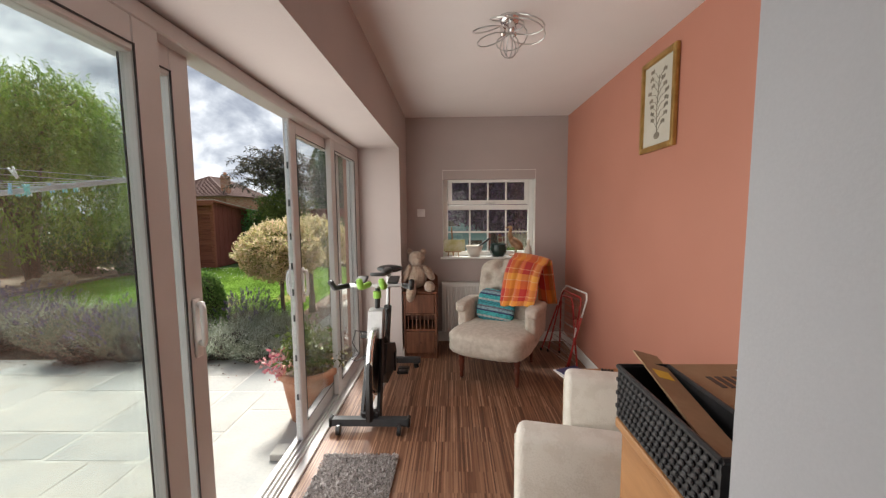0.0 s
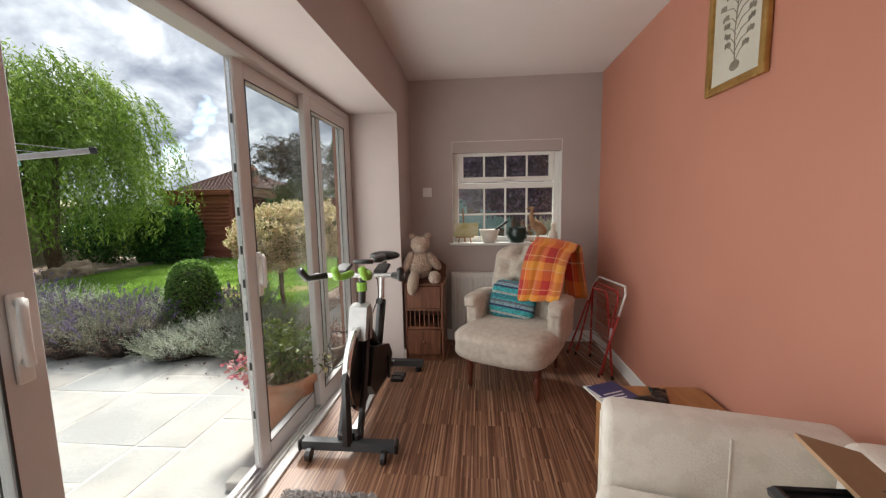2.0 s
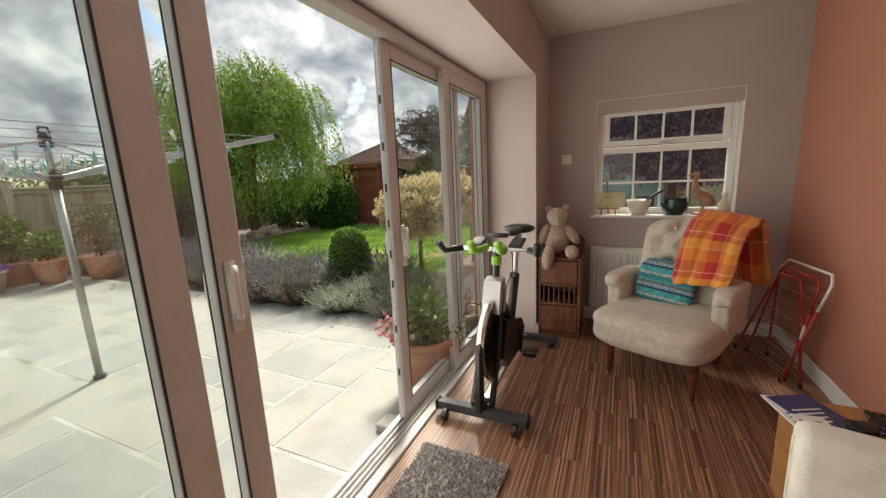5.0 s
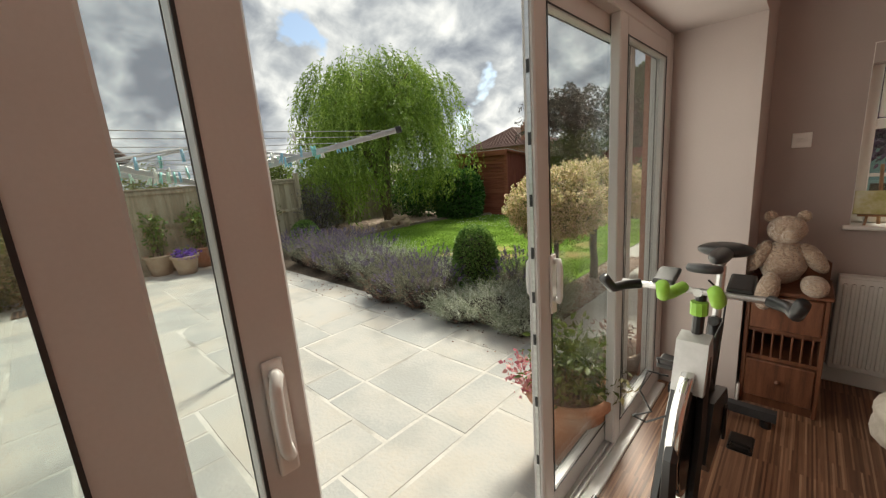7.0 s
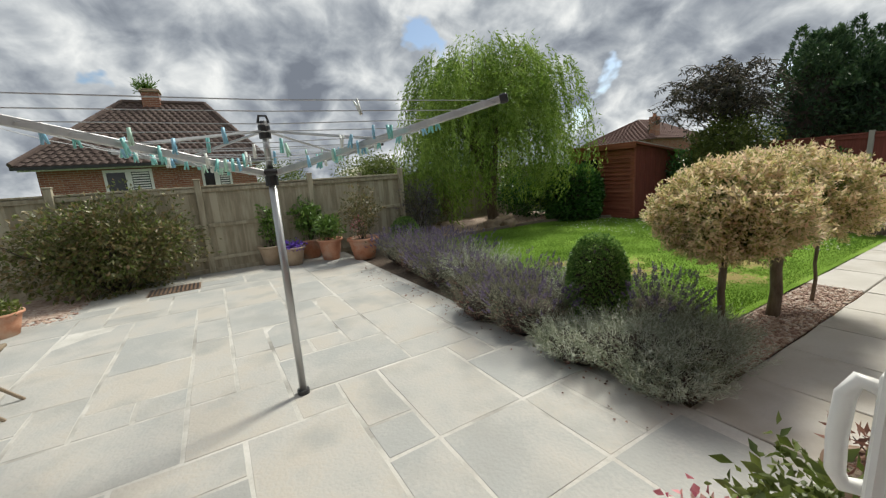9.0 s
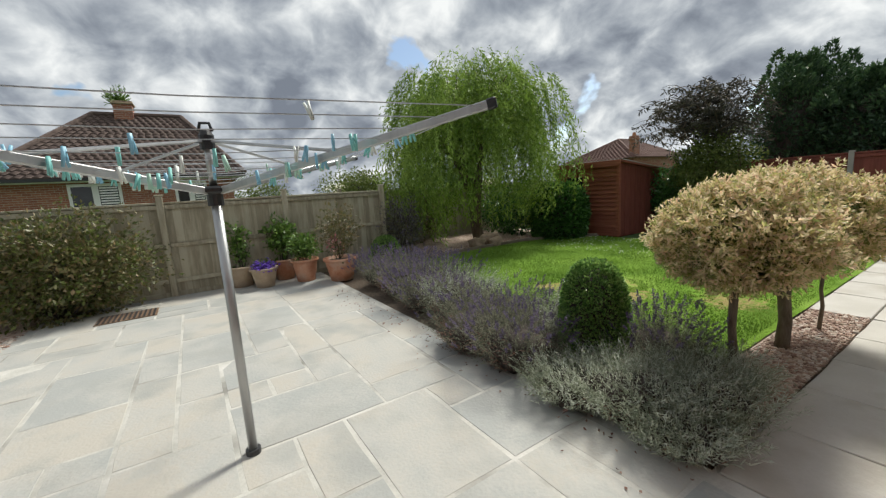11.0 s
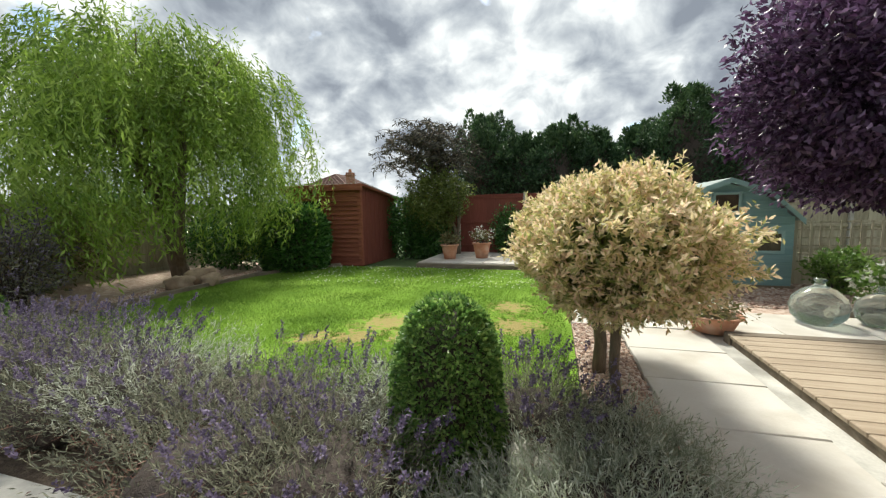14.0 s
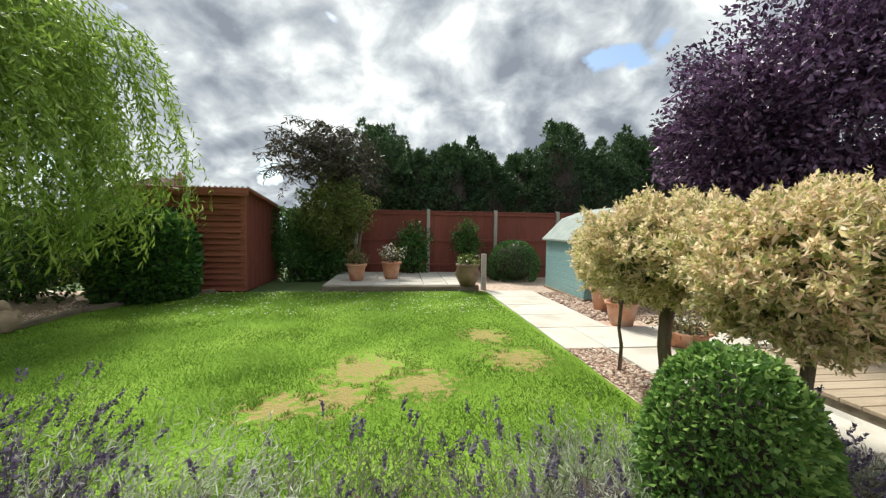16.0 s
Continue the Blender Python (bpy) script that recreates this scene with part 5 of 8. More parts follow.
planted_pot((-6.82, -0.3, -0.14, 1.11), 0.2, 0.26, "terracotta pot with a low cushion plant", [(L_OLIVE, 500, 0.05, (0, 0, 0.05), (0.2, 0.2, 0.12), 0.5)], 208)
planted_pot((-0.72, 8.85, -0.14, 1.0), 0.21, 0.32, "terracotta pot of faded pink flowers on the path's edge", [(L_DRY, 300, 0.06, (0, 0, 0.08), (0.24, 0.24, 0.12), 0.5), (L_PINK, 620, 0.045, (0, 0, 0.16), (0.26, 0.26, 0.14), 0.8)], 209)
planted_pot((-0.41, 9.87, -0.14, 1.16), 0.19, 0.3, "terracotta pot with pale flowers by the playhouse", [(L_OLIVE, 300, 0.06, (0, 0, 0.12), (0.24, 0.24, 0.14), 0.5), (L_WHITE, 120, 0.035, (0, 0, 0.2), (0.22, 0.22, 0.1), 0.8)], 210)
planted_pot((-0.0, 10.03, -0.14, 1.15), 0.17, 0.27, "terracotta pot with pale pink flowers by the playhouse", [(L_PINK, 260, 0.04, (0, 0, 0.1), (0.22, 0.22, 0.1), 0.7)], 211)
planted_pot((-0.56, 7.86, -0.135, 1.13), 0.22, 0.16, "shallow terracotta bowl with trailing plants", [(L_BROWNGREEN, 600, 0.05, (0, 0, 0.04), (0.3, 0.3, 0.1), 0.4), (L_WHITE, 60, 0.025, (0, 0, 0.1), (0.2, 0.2, 0.05), 0.8)], 212)
planted_pot((-4.74, 12.7, -0.028, 1.24), 0.17, 0.3, "terracotta pot on the raised terrace", [(L_BROWNGREEN, 300, 0.06, (0, 0, 0.1), (0.22, 0.22, 0.13), 0.5)], 213)
planted_pot((-3.97, 13.02, -0.029, 1.23), 0.18, 0.32, "terracotta pot with pale flowers on the raised terrace", [(L_BROWNGREEN, 260, 0.06, (0, 0, 0.14), (0.24, 0.24, 0.16), 0.5), (L_WHITE, 130, 0.045, (0, 0, 0.18), (0.26, 0.24, 0.18), 0.7)], 214)
planted_pot((-2.34, 11.91, -0.032, 1.2), 0.19, 0.38, "round-bellied brown urn on the raised terrace", [(L_OLIVE, 260, 0.06, (0, 0, 0.05), (0.2, 0.2, 0.12), 0.5)], 215, M_BROWNPOT, 0.35, "urn")
t = thing("plant_stand", (-4.4, 0.34, -0.14, 1.07), "folding wooden plant stand on the patio", "stand")
for sx in (-0.16, 0.16):
    for sy in (-1, 1):
        part("leg", tube(B(), [(sx, -0.2 * sy, 0.0), (sx, 0.16 * sy, 0.42)], 0.012, 6), M_TIMBER, t)
part("shelf", box(B(), (-0.2, -0.18, 0.42), (0.2, 0.18, 0.445), 0.005), M_TIMBER, t)
planted_pot((-4.4, 0.34, 0.337, 1.07), 0.15, 0.3, "black plastic pot on a wooden stand", [(L_OLIVE, 200, 0.05, (0, 0, 0.05), (0.14, 0.14, 0.08), 0.5)], 216, M_BLACKPOT)


# ---- rotary clothes line ----
M_ALUM = surf("dull_aluminium", [(0.4, 0.4, 0.4), (0.52, 0.52, 0.52)], 10, 0.42, 0.1, 0.9, (1, 1, 0.2))
M_BLACKPL = surf("black_plastic", [(0.015, 0.015, 0.016), (0.03, 0.03, 0.032)], 10, 0.4, 0.1)
M_CORD = surf("grey_line_cord", [(0.4, 0.42, 0.44), (0.5, 0.52, 0.54)], 10, 0.5, 0.1)
M_PEGS = [surf("peg_" + n, [c, tuple(min(1, v * 1.25) for v in c)], 10, 0.45, 0.1) for n, c in (("aqua", (0.2, 0.5, 0.48)), ("sky", (0.22, 0.45, 0.6)), ("white", (0.62, 0.65, 0.62)), ("mint", (0.4, 0.6, 0.5)))]
RZ1 = 1.585
line_stand = t = thing("rotary_clothes_line", (-3.24, 2.44, G, 1.095), "open aluminium rotary clothes line standing on the patio", "clothes line", "", -6.0)
part("pole", tube(B(), [(0, 0, -0.02), (0, 0, 1.5)], 0.024, 14), M_ALUM, t, "", True)
part("top_pole", tube(B(), [(0, 0, 1.5), (0, 0, 1.74)], 0.019, 12), M_ALUM, t, "", True)
part("socket", tube(B(), [(0, 0, 0.0), (0, 0, 0.03)], 0.04, 14), M_ALU, t)
part("lower_hub", box(tube(B(), [(0, 0, 1.4), (0, 0, 1.5)], 0.038, 12), (-0.05, -0.05, 1.46), (0.05, 0.05, 1.5), 0.012), M_BLACKPL, t, "black plastic sliding hub")
part("upper_hub", tube(tube(B(), [(0, 0, 1.68), (0, 0, 1.75), (0, 0, 1.78)], [0.035, 0.035, 0.02], 12), [(0.0, -0.03, 1.77), (0.0, -0.02, 1.81), (0.0, 0.02, 1.81), (0.0, 0.03, 1.77)], 0.008, 6), M_BLACKPL, t, "black plastic top hub")
arms = []
for k in range(4):
    a = radians(45 + 90 * k)
    d = Vector((math.cos(a), math.sin(a), 0))
    p0, p1 = d * 0.04 + Vector((0, 0, 1.475)), d * 1.44 + Vector((0, 0, RZ1 + 0.14))
    ax = (p1 - p0).normalized()
    m = Matrix.Translation((p0 + p1) / 2) @ ax.to_track_quat("X", "Z").to_matrix().to_4x4()
    arm = part("arm", obox(B(), m, ((p1 - p0).length, 0.018, 0.036), 0.004), M_ALUM, t)
    part("end_cap", obox(B(), Matrix.Translation(p1) @ ax.to_track_quat("X", "Z").to_matrix().to_4x4(), (0.04, 0.024, 0.044), 0.006), M_BLACKPL, arm)
    mid = p0.lerp(p1, 0.5)
    part("strut", tube(B(), [(d.x * 0.03, d.y * 0.03, 1.72), mid + Vector((0, 0, 0.01))], 0.008, 6), M_ALUM, arm)
    arms.append((p0, p1))
line_pts = []
for i in range(8):
    u = 0.98 - i * 0.105
    for k in range(4):
        a, c = arms[k][0].lerp(arms[k][1], u), arms[(k + 1) % 4][0].lerp(arms[(k + 1) % 4][1], u)
        mid = (a + c) / 2 - Vector((0, 0, 0.012 + 0.01 * math.sin(i * 3 + k)))
        part("line", tube(B(), [a, a.lerp(mid, 0.6), mid, c.lerp(mid, 0.6), c], 0.0022, 5), M_CORD, t)
        line_pts.append((i, k, a, mid, c))
b = B()
for s in (-1, 1):
    tube(b, [(s * 0.002, 0, 0.018), (s * 0.004, 0, -0.015), (s * 0.011, 0, -0.05)], [0.006, 0.007, 0.005], 6)
peg_me = finish(b, "peg", True)
PEGS = []
for m in M_PEGS:
    me = peg_me.copy()
    me.materials.append(m)
    PEGS.append(me)
rng = np.random.default_rng(91)
for n in range(88):
    near_arm = n > 24
    i, k, a, mid, c = line_pts[4 * int(rng.integers(2, 8)) + int(rng.integers(0, 4))] if near_arm else line_pts[int(rng.integers(0, len(line_pts)))]
    u = rng.random() * 0.16 + 0.02 if near_arm else rng.random() * 0.9 + 0.05
    u = 1 - u if near_arm and rng.random() < 0.5 else u
    p = a.lerp(mid, u * 2) if u < 0.5 else mid.lerp(c, u * 2 - 1)
    o = new("clothes_peg", PEGS[int(rng.choice(4, p=(0.32, 0.28, 0.24, 0.16)))])
    over = not near_arm and rng.random() < 0.3
    o.matrix_basis = Matrix.Translation(line_stand.matrix_basis @ p) @ pose(0, 0, 0, 180 if over else 0, 12 * rng.normal(), 90 * k + 45 + 90 * rng.random()) @ Matrix.Scale(1.08, 4)
    tagged(o, "small plastic clothes peg clipped on the line", "clothes peg", "clothes pegs")

# ---- edging, terrace, decking ----
M_SLEEPER = surf("weathered_sleeper", [(0.14, 0.11, 0.08), (0.24, 0.2, 0.15)], 5, 0.9, 0.6, stretch=(0.6, 3, 3))
edge = [(-8.27, 7.11), (-8.35, 8.38), (-8.33, 9.92), (-7.98, 11.0), (-7.33, 11.72)]
for (x0, y0), (x1, y1) in zip(edge, edge[1:]):
    a = math.atan2(y1 - y0, x1 - x0)
    t = thing("edging_board", (x0, y0, G - 0.05), "weathered timber edging along the lawn", "edging", "lawn edging", math.degrees(a))
    part("board", obox(B(), Matrix.Translation((math.hypot(x1 - x0, y1 - y0) / 2, 0, 0.06)), (math.hypot(x1 - x0, y1 - y0) + 0.03, 0.05, 0.13), 0.008), M_SLEEPER, t)
t = thing("sleeper", (-5.35, 11.82, G), "weathered timber sleeper edging the raised terrace", "sleeper")
part("beam", box(B(), (0, 0, -0.06), (3.2, 0.12, 0.095), 0.012), M_SLEEPER, t)
t = thing("sleeper", (-2.2, 11.95, G), "weathered timber sleeper edging the raised terrace", "sleeper")
part("beam", box(B(), (0, 0, -0.06), (0.12, 2.6, 0.095), 0.012), M_SLEEPER, t)
t = thing("timber_post", (-1.97, 12.01, -0.164, 1.2), "short square timber post by the terrace", "post")
part("shaft", box(B(), (-0.04, -0.05, -0.05), (0.04, 0.05, 0.66), 0.006), M_FENCEC, t)
structure("terrace_bed", box(B(), (-5.35, 11.94, -0.2), (-2.2, 14.5, -0.06)), M_MORTAR, "pale mortar bed of the raised terrace")
structure("border_gravel", ground_sheet([(-11.73, 7.25), (-8.32, 7.12), (-8.37, 8.38), (-8.36, 9.93), (-8.0, 11.01), (-7.36, 11.75), (-8.94, 11.96), (-12.1, 12.27)], -0.012, 0.02), M_PEBBLE, "pinkish gravel border")
structure("path_gravel", ground_sheet([(-1.97, 5.21), (-1.52, 5.21), (-1.5, 7.86), (-1.97, 7.86)], -0.012, 0.02), M_PEBBLE, "pinkish gravel strip beside the path")
structure("yard_gravel", ground_sheet([(-0.93, 8.8), (2.71, 8.66), (2.88, 13.99), (-2.16, 14.39), (-2.1, 11.43), (-0.92, 11.35)], -0.012, 0.02), M_PEBBLE, "pinkish gravel before the playhouse")
structure("corner_gravel", ground_sheet([(-8.95, -1.31), (-7.31, -1.33), (-7.35, 0.04), (-8.14, 0.28), (-8.95, 0.25)], 0.006, 0.02), M_PEBBLE, "buff gravel in the patio corner")

b = B()
bmesh.ops.create_icosphere(b, subdivisions=1, radius=1.0)
ico_v = np.array([v.co[:] for v in b.verts])
b.verts.index_update()
ico_f = np.array([[v.index for v in f.verts] for f in b.faces])
b.free()
L_STONES = leafy("pebbles", [(0.22, 0.13, 0.1), (0.38, 0.25, 0.19), (0.5, 0.38, 0.3), (0.6, 0.52, 0.45)], 0.8, 0.0)


def pebbles(name, n, place, size, label, seed):
    rng = np.random.default_rng(seed)
    c = place(rng, n)
    c = np.stack([c[:, 0], c[:, 1], np.array([G for y in c[:, 1]]) - 0.006], 1)
    s = size * (0.5 + rng.random((len(c), 1, 1))) * (0.6 + 0.8 * rng.random((len(c), 1, 3))) * [1, 1, 0.55]
    v = ico_v[None] * s + c[:, None] + rng.normal(size=(len(c), 12, 3)) * size * 0.12
    f = ico_f[None] + (np.arange(len(c)) * 12)[:, None, None]
    return part(name, quick_mesh(name, v.reshape(-1, 3), f.reshape(-1, 3)), L_STONES, None, label, False, "stuff")


pebbles("gravel", 3000, lambda r, n: np.stack([-1.95 + 0.44 * r.random(n), 5.25 + 2.65 * r.random(n)], 1), 0.016, "pink and buff pebbles under the standards", 301)
pebbles("gravel", 5200, lambda r, n: np.stack([-0.92 + 3.4 * r.random(n), 9.1 + 2.5 * r.random(n)], 1), 0.023, "pink and buff pebbles before the playhouse", 302)
pebbles("gravel", 4200, lambda r, n: np.stack([-9.1 + 0.7 * r.random(n), 7.0 + 4.0 * r.random(n)], 1), 0.02, "pale pebbles in the willow border", 303)
pebbles("gravel", 1200, lambda r, n: np.stack([-8.1 + 1.0 * r.random(n), -1.05 + 1.3 * r.random(n)], 1), 0.022, "buff pebbles in the patio corner", 304)
for k, (x, y, s, lab) in enumerate([(-8.61, 8.47, 0.22, "brown sandstone rock under the willow"), (-8.75, 9.05, 0.27, "brown sandstone rock under the willow"), (-8.44, 8.96, 0.19, "brown sandstone rock under the willow"), (-2.24, 5.06, 0.15, "pale rounded stone among the lavender")]):
    o = thing("rock", (x, y, G), lab, "rock", "", 60 * k)
    part("stone", blob(B(), Matrix.Translation((0, 0, s * 0.5)), (s, s * 0.75, s * 0.62), 3, 0.35, 1.6, 0.3), M_CONC if k == 3 else M_ROCK, o, "", True)
t = thing("drain_grate", (-7.8, 1.35, -0.135, 1.14), "dark metal drain grate set into the patio", "drain grate")
part("frame", box(B(), (-0.21, -0.31, 0), (0.21, 0.31, 0.006)), M_BROWNPOT, t)
for k in range(12):
    part("slat", box(B(), (-0.19, -0.29 + k * 0.05, 0.006), (0.19, -0.265 + k * 0.05, 0.012), 0.002), M_ALU, t)

rng = np.random.default_rng(306)
lx = -7.0 + 5.5 * rng.random(150)
ly = 4.36 - np.abs(rng.normal(size=150)) * 0.22
lp = np.stack([lx, ly, np.full(150, -0.134)], 1)
part("fallen_leaves", leaf_mesh("fallen_leaves", lp, rng.normal(size=lp.shape) * [1, 1, 0.1], 0.02 + 0.016 * rng.random(150), 0.016, rng), L_DRY, None, "small dry leaves fallen on the flags", False, "stuff")

t = thing("stone_block", (-0.64, 2.765, G), "small squared grey stone block beside the open door", "stone")
part("block", box(B(), (-0.07, -0.065, -0.01), (0.07, 0.065, 0.045), 0.012, 2), M_CONC, t)

# decking beside the path
M_DECK = surf("weathered_deck_board", [(0.3, 0.23, 0.16), (0.42, 0.34, 0.25)], 4, 0.8, 0.5, stretch=(0.5, 8, 1), random=0.3)
deck = tagged(new("decking"), "weathered timber decking beside the path", "decking", "", "structure")
b = box(B(), (-0.0, 0, 0), (3.4, 0.132, 0.03), 0.004)
me = finish(b, "board")
me.materials.append(M_DECK)
for k in range(14):
    o = part("board", me, M_DECK, deck)
    o.location = (-0.55, 5.5 + k * 0.141, G + 0.05)
part("edge_beam", box(B(), (-0.55, 7.48, -0.2), (2.85, 7.61, -0.06), 0.01), M_SLEEPER, deck)
part("joist", box(B(), (-0.53, 5.5, -0.2), (2.83, 7.475, G + 0.049)), M_SLEEPER, deck)

# glass carboys, trellis and white wall on the far side of the plum
def carboy(at, r, label):
    t = thing("glass_carboy", at, label, "carboy", "carboys")
    part("bottle", lathe(B(), [(0, 0), (r * 0.6, 0.0), (r * 0.92, r * 0.35), (r, r * 0.75), (r * 0.9, r * 1.15), (r * 0.55, r * 1.5), (r * 0.2, r * 1.66), (r * 0.17, r * 1.85), (r * 0.22, r * 1.88), (r * 0.22, r * 1.95), (0.0, r * 1.95)], 28), M_CARBOY, t, "", True)
    return t


def thick_glass(name, tint):
    m, ns, ln = nodes_of(name)
    out, g = ns.new("ShaderNodeOutputMaterial"), ns.new("ShaderNodeBsdfPrincipled")
    g.inputs["Base Color"].default_value = (*tint, 1)
    g.inputs["Roughness"].default_value = 0.06
    g.inputs["Transmission Weight"].default_value = 0.85
    g.inputs["IOR"].default_value = 1.2
    ln.new(g.outputs[0], out.inputs[0])
    return m


M_CARBOY = thick_glass("green_tinted_glass", (0.75, 0.85, 0.8))
carboy((0.64, 8.42, -0.14, 0.95), 0.27, "large clear green-tinted glass carboy on the path")
carboy((1.2, 8.43, -0.14, 0.95), 0.23, "round glass carboy beside the plum tree")
t = thing("edging_beam", (0.9, 8.85, -0.14, 1.12), "timber beam lying along the gravel", "beam", "", -22)
part("beam", box(B(), (0, 0, 0), (1.8, 0.08, 0.07), 0.01), M_SLEEPER, t)
t = thing("trellis_panel", (1.64, 11.01, -0.3, 1.16), "weathered lattice trellis panel", "trellis")
for k in range(16):
    part("slat", obox(B(), Matrix.Translation((0.1 + 0.113 * k, 0, 0.75)), (0.022, 0.012, 0.6)), M_FENCE, t)
for k in range(6):
    part("slat", obox(B(), Matrix.Translation((0.95, 0.013, 0.47 + 0.113 * k)), (1.8, 0.012, 0.022)), M_FENCE, t)
for x in (0.0, 1.9):
    part("post", box(B(), (x - 0.04, -0.04, -0.05), (x + 0.04, 0.04, 1.1), 0.005), M_FENCE, t)
part("kick_board", box(B(), (0.04, -0.012, 0.02), (1.86, 0.012, 0.45)), M_FENCE, t)
structure("garden_wall", box(B(), (2.75, 10.5, -0.2), (7.0, 10.7, 0.8), 0.01), M_GREY, "low pale rendered garden wall")
loose_shrub("green_shrub", (1.92, 10.3, -0.132, 1.14), (0.35, 0.3, 0.3), 1800, L_GREEN, 0.06, "fresh green shrub beside the playhouse", 68, 8)
loose_shrub("hydrangea", (1.89, 9.27, -0.109, 1.12), (0.35, 0.3, 0.26), 1200, L_GREEN, 0.07, "leafy shrub with white flower heads", 69, 8, 0.6, L_WHITE)


# ---- neighbours ----
def hip_roof(b, x0, x1, y0, y1, z0, z1, ridge0, ridge1, thick=0.12):
    """A hipped roof: eaves rectangle, ridge from ridge0 to ridge1 along y."""
    xm = (x0 + x1) / 2
    e = [b.verts.new(p) for p in ((x0, y0, z0), (x1, y0, z0), (x1, y1, z0), (x0, y1, z0))]
    r = [b.verts.new((xm, ridge0, z1)), b.verts.new((xm, ridge1, z1))]
    b.faces.new((e[0], e[1], r[0]))
    b.faces.new((e[1], e[2], r[1], r[0]))
    b.faces.new((e[2], e[3], r[1]))
    b.faces.new((e[3], e[0], r[0], r[1]))
    b.faces.new((e[3], e[2], e[1], e[0]))
    return b


def tile_slope(verts, n_rows, n_cols, name, parent, mat, tw=0.3):
    """Rows of rounded tiles over a sloping quad or triangle: eaves a-b, ridge d-c."""
    a, b_, c, d = [np.array(v, float) for v in verts]
    nrm = np.cross(b_ - a, d - a)
    nrm /= np.linalg.norm(nrm)
    V, F = [], []
    for i in range(n_rows):
        u0, u1 = i / n_rows, (i + 1.12) / n_rows
        l0, r0 = a + (d - a) * u0, b_ + (c - b_) * u0
        l1, r1 = a + (d - a) * min(u1, 1), b_ + (c - b_) * min(u1, 1)
        m = max(1, int(np.linalg.norm(r0 - l0) / tw))
        for j in range(m):
            s0, s1 = j / m, (j + 0.96) / m
            q = [l0 + (r0 - l0) * s0, l0 + (r0 - l0) * s1, l1 + (r1 - l1) * s1, l1 + (r1 - l1) * s0]
            k = len(V)
            mid0, mid1 = (q[0] + q[1]) / 2 + nrm * 0.085, (q[2] + q[3]) / 2 + nrm * 0.05
            V += [q[0] + nrm * 0.04, mid0, q[1] + nrm * 0.04, q[2] + nrm * 0.005, mid1, q[3] + nrm * 0.005, q[0], q[1]]
            F += [(k, k + 1, k + 4, k + 5), (k + 1, k + 2, k + 3, k + 4), (k, k + 6, k + 7, k + 1), (k + 1, k + 7, k + 2, k + 2)]
    F = [f if f[2] != f[3] else None for f in F]
    quads = np.array([f for f in F if f])
    return part(name, quick_mesh(name, np.array(V), quads), mat, parent, "", False, "stuff")


def brick_wall_material():
    m, ns, ln = nodes_of("brick_courses")
    out, bs, tc, mp, br = (ns.new("ShaderNode" + k) for k in ("OutputMaterial", "BsdfPrincipled", "TexCoord", "Mapping", "TexBrick"))
    sp, ad, cb = ns.new("ShaderNodeSeparateXYZ"), ns.new("ShaderNodeMath"), ns.new("ShaderNodeCombineXYZ")
    ln.new(tc.outputs["Object"], mp.inputs[0])
    ln.new(mp.outputs[0], sp.inputs[0])
    ln.new(sp.outputs[0], ad.inputs[0])
    ln.new(sp.outputs[1], ad.inputs[1])
    ln.new(ad.outputs[0], cb.inputs[0])
    ln.new(sp.outputs[2], cb.inputs[1])
    ln.new(cb.outputs[0], br.inputs["Vector"])
    br.inputs["Color1"].default_value, br.inputs["Color2"].default_value, br.inputs["Mortar"].default_value = (0.26, 0.09, 0.055, 1), (0.36, 0.15, 0.09, 1), (0.42, 0.38, 0.33, 1)
    for k, v in (("Scale", 1.0), ("Mortar Size", 0.006), ("Brick Width", 0.225), ("Row Height", 0.075)):
        br.inputs[k].default_value = v
    ln.new(br.outputs["Color"], bs.inputs["Base Color"])
    bs.inputs["Roughness"].default_value = 0.9
    ln.new(bs.outputs[0], out.inputs[0])
    return m


M_COURSE = brick_wall_material()
house = thing("bungalow", (-0.21, -0.03, 0.33, 1.142), "neighbouring red-brick bungalow with a hipped brown tile roof", "house", "", -1.29)
hx0, hx1, hy0, hy1 = -24.4, -18.3, -3.45, 3.2
part("wall", box(B(), (hx0, hy0, -0.3), (hx1, hy1, 2.1)), M_COURSE, house)
ex0, ex1, ey0, ey1, ez, rz = hx0 - 0.4, hx1 + 0.4, hy0 - 0.45, hy1 + 0.45, 2.08, 4.75
r0, r1 = -1.2, 1.75
roof = part("roof", hip_roof(B(), ex0, ex1, ey0, ey1, ez, rz, r0, r1), M_TILE, house)
xm = (ex0 + ex1) / 2
tile_slope([(ex1, ey0, ez), (ex1, ey1, ez), (xm, r1, rz), (xm, r0, rz)], 20, 0, "roof_tiles", roof, M_TILE, 0.24)
tile_slope([(ex1, ey1, ez), (ex0, ey1, ez), (xm - 0.01, r1, rz), (xm, r1, rz)], 20, 0, "roof_tiles", roof, M_TILE, 0.24)
tile_slope([(ex0, ey0, ez), (ex1, ey0, ez), (xm, r0, rz), (xm - 0.01, r0, rz)], 20, 0, "roof_tiles", roof, M_TILE, 0.24)
b = B()
tube(b, [(xm, r0, rz + 0.06), (xm, r1, rz + 0.06)], 0.1, 8)
for q, r in (((ex1, ey0), r0), ((ex1, ey1), r1)):
    tube(b, [(q[0], q[1], ez + 0.06), (xm, r, rz + 0.06)], 0.1, 8)
part("ridge_tiles", b, M_TILE, roof)
part("gutter", box(B(), (ex1 - 0.02, ey0, ez - 0.1), (ex1 + 0.1, ey1, ez + 0.0)), M_ALU, house)
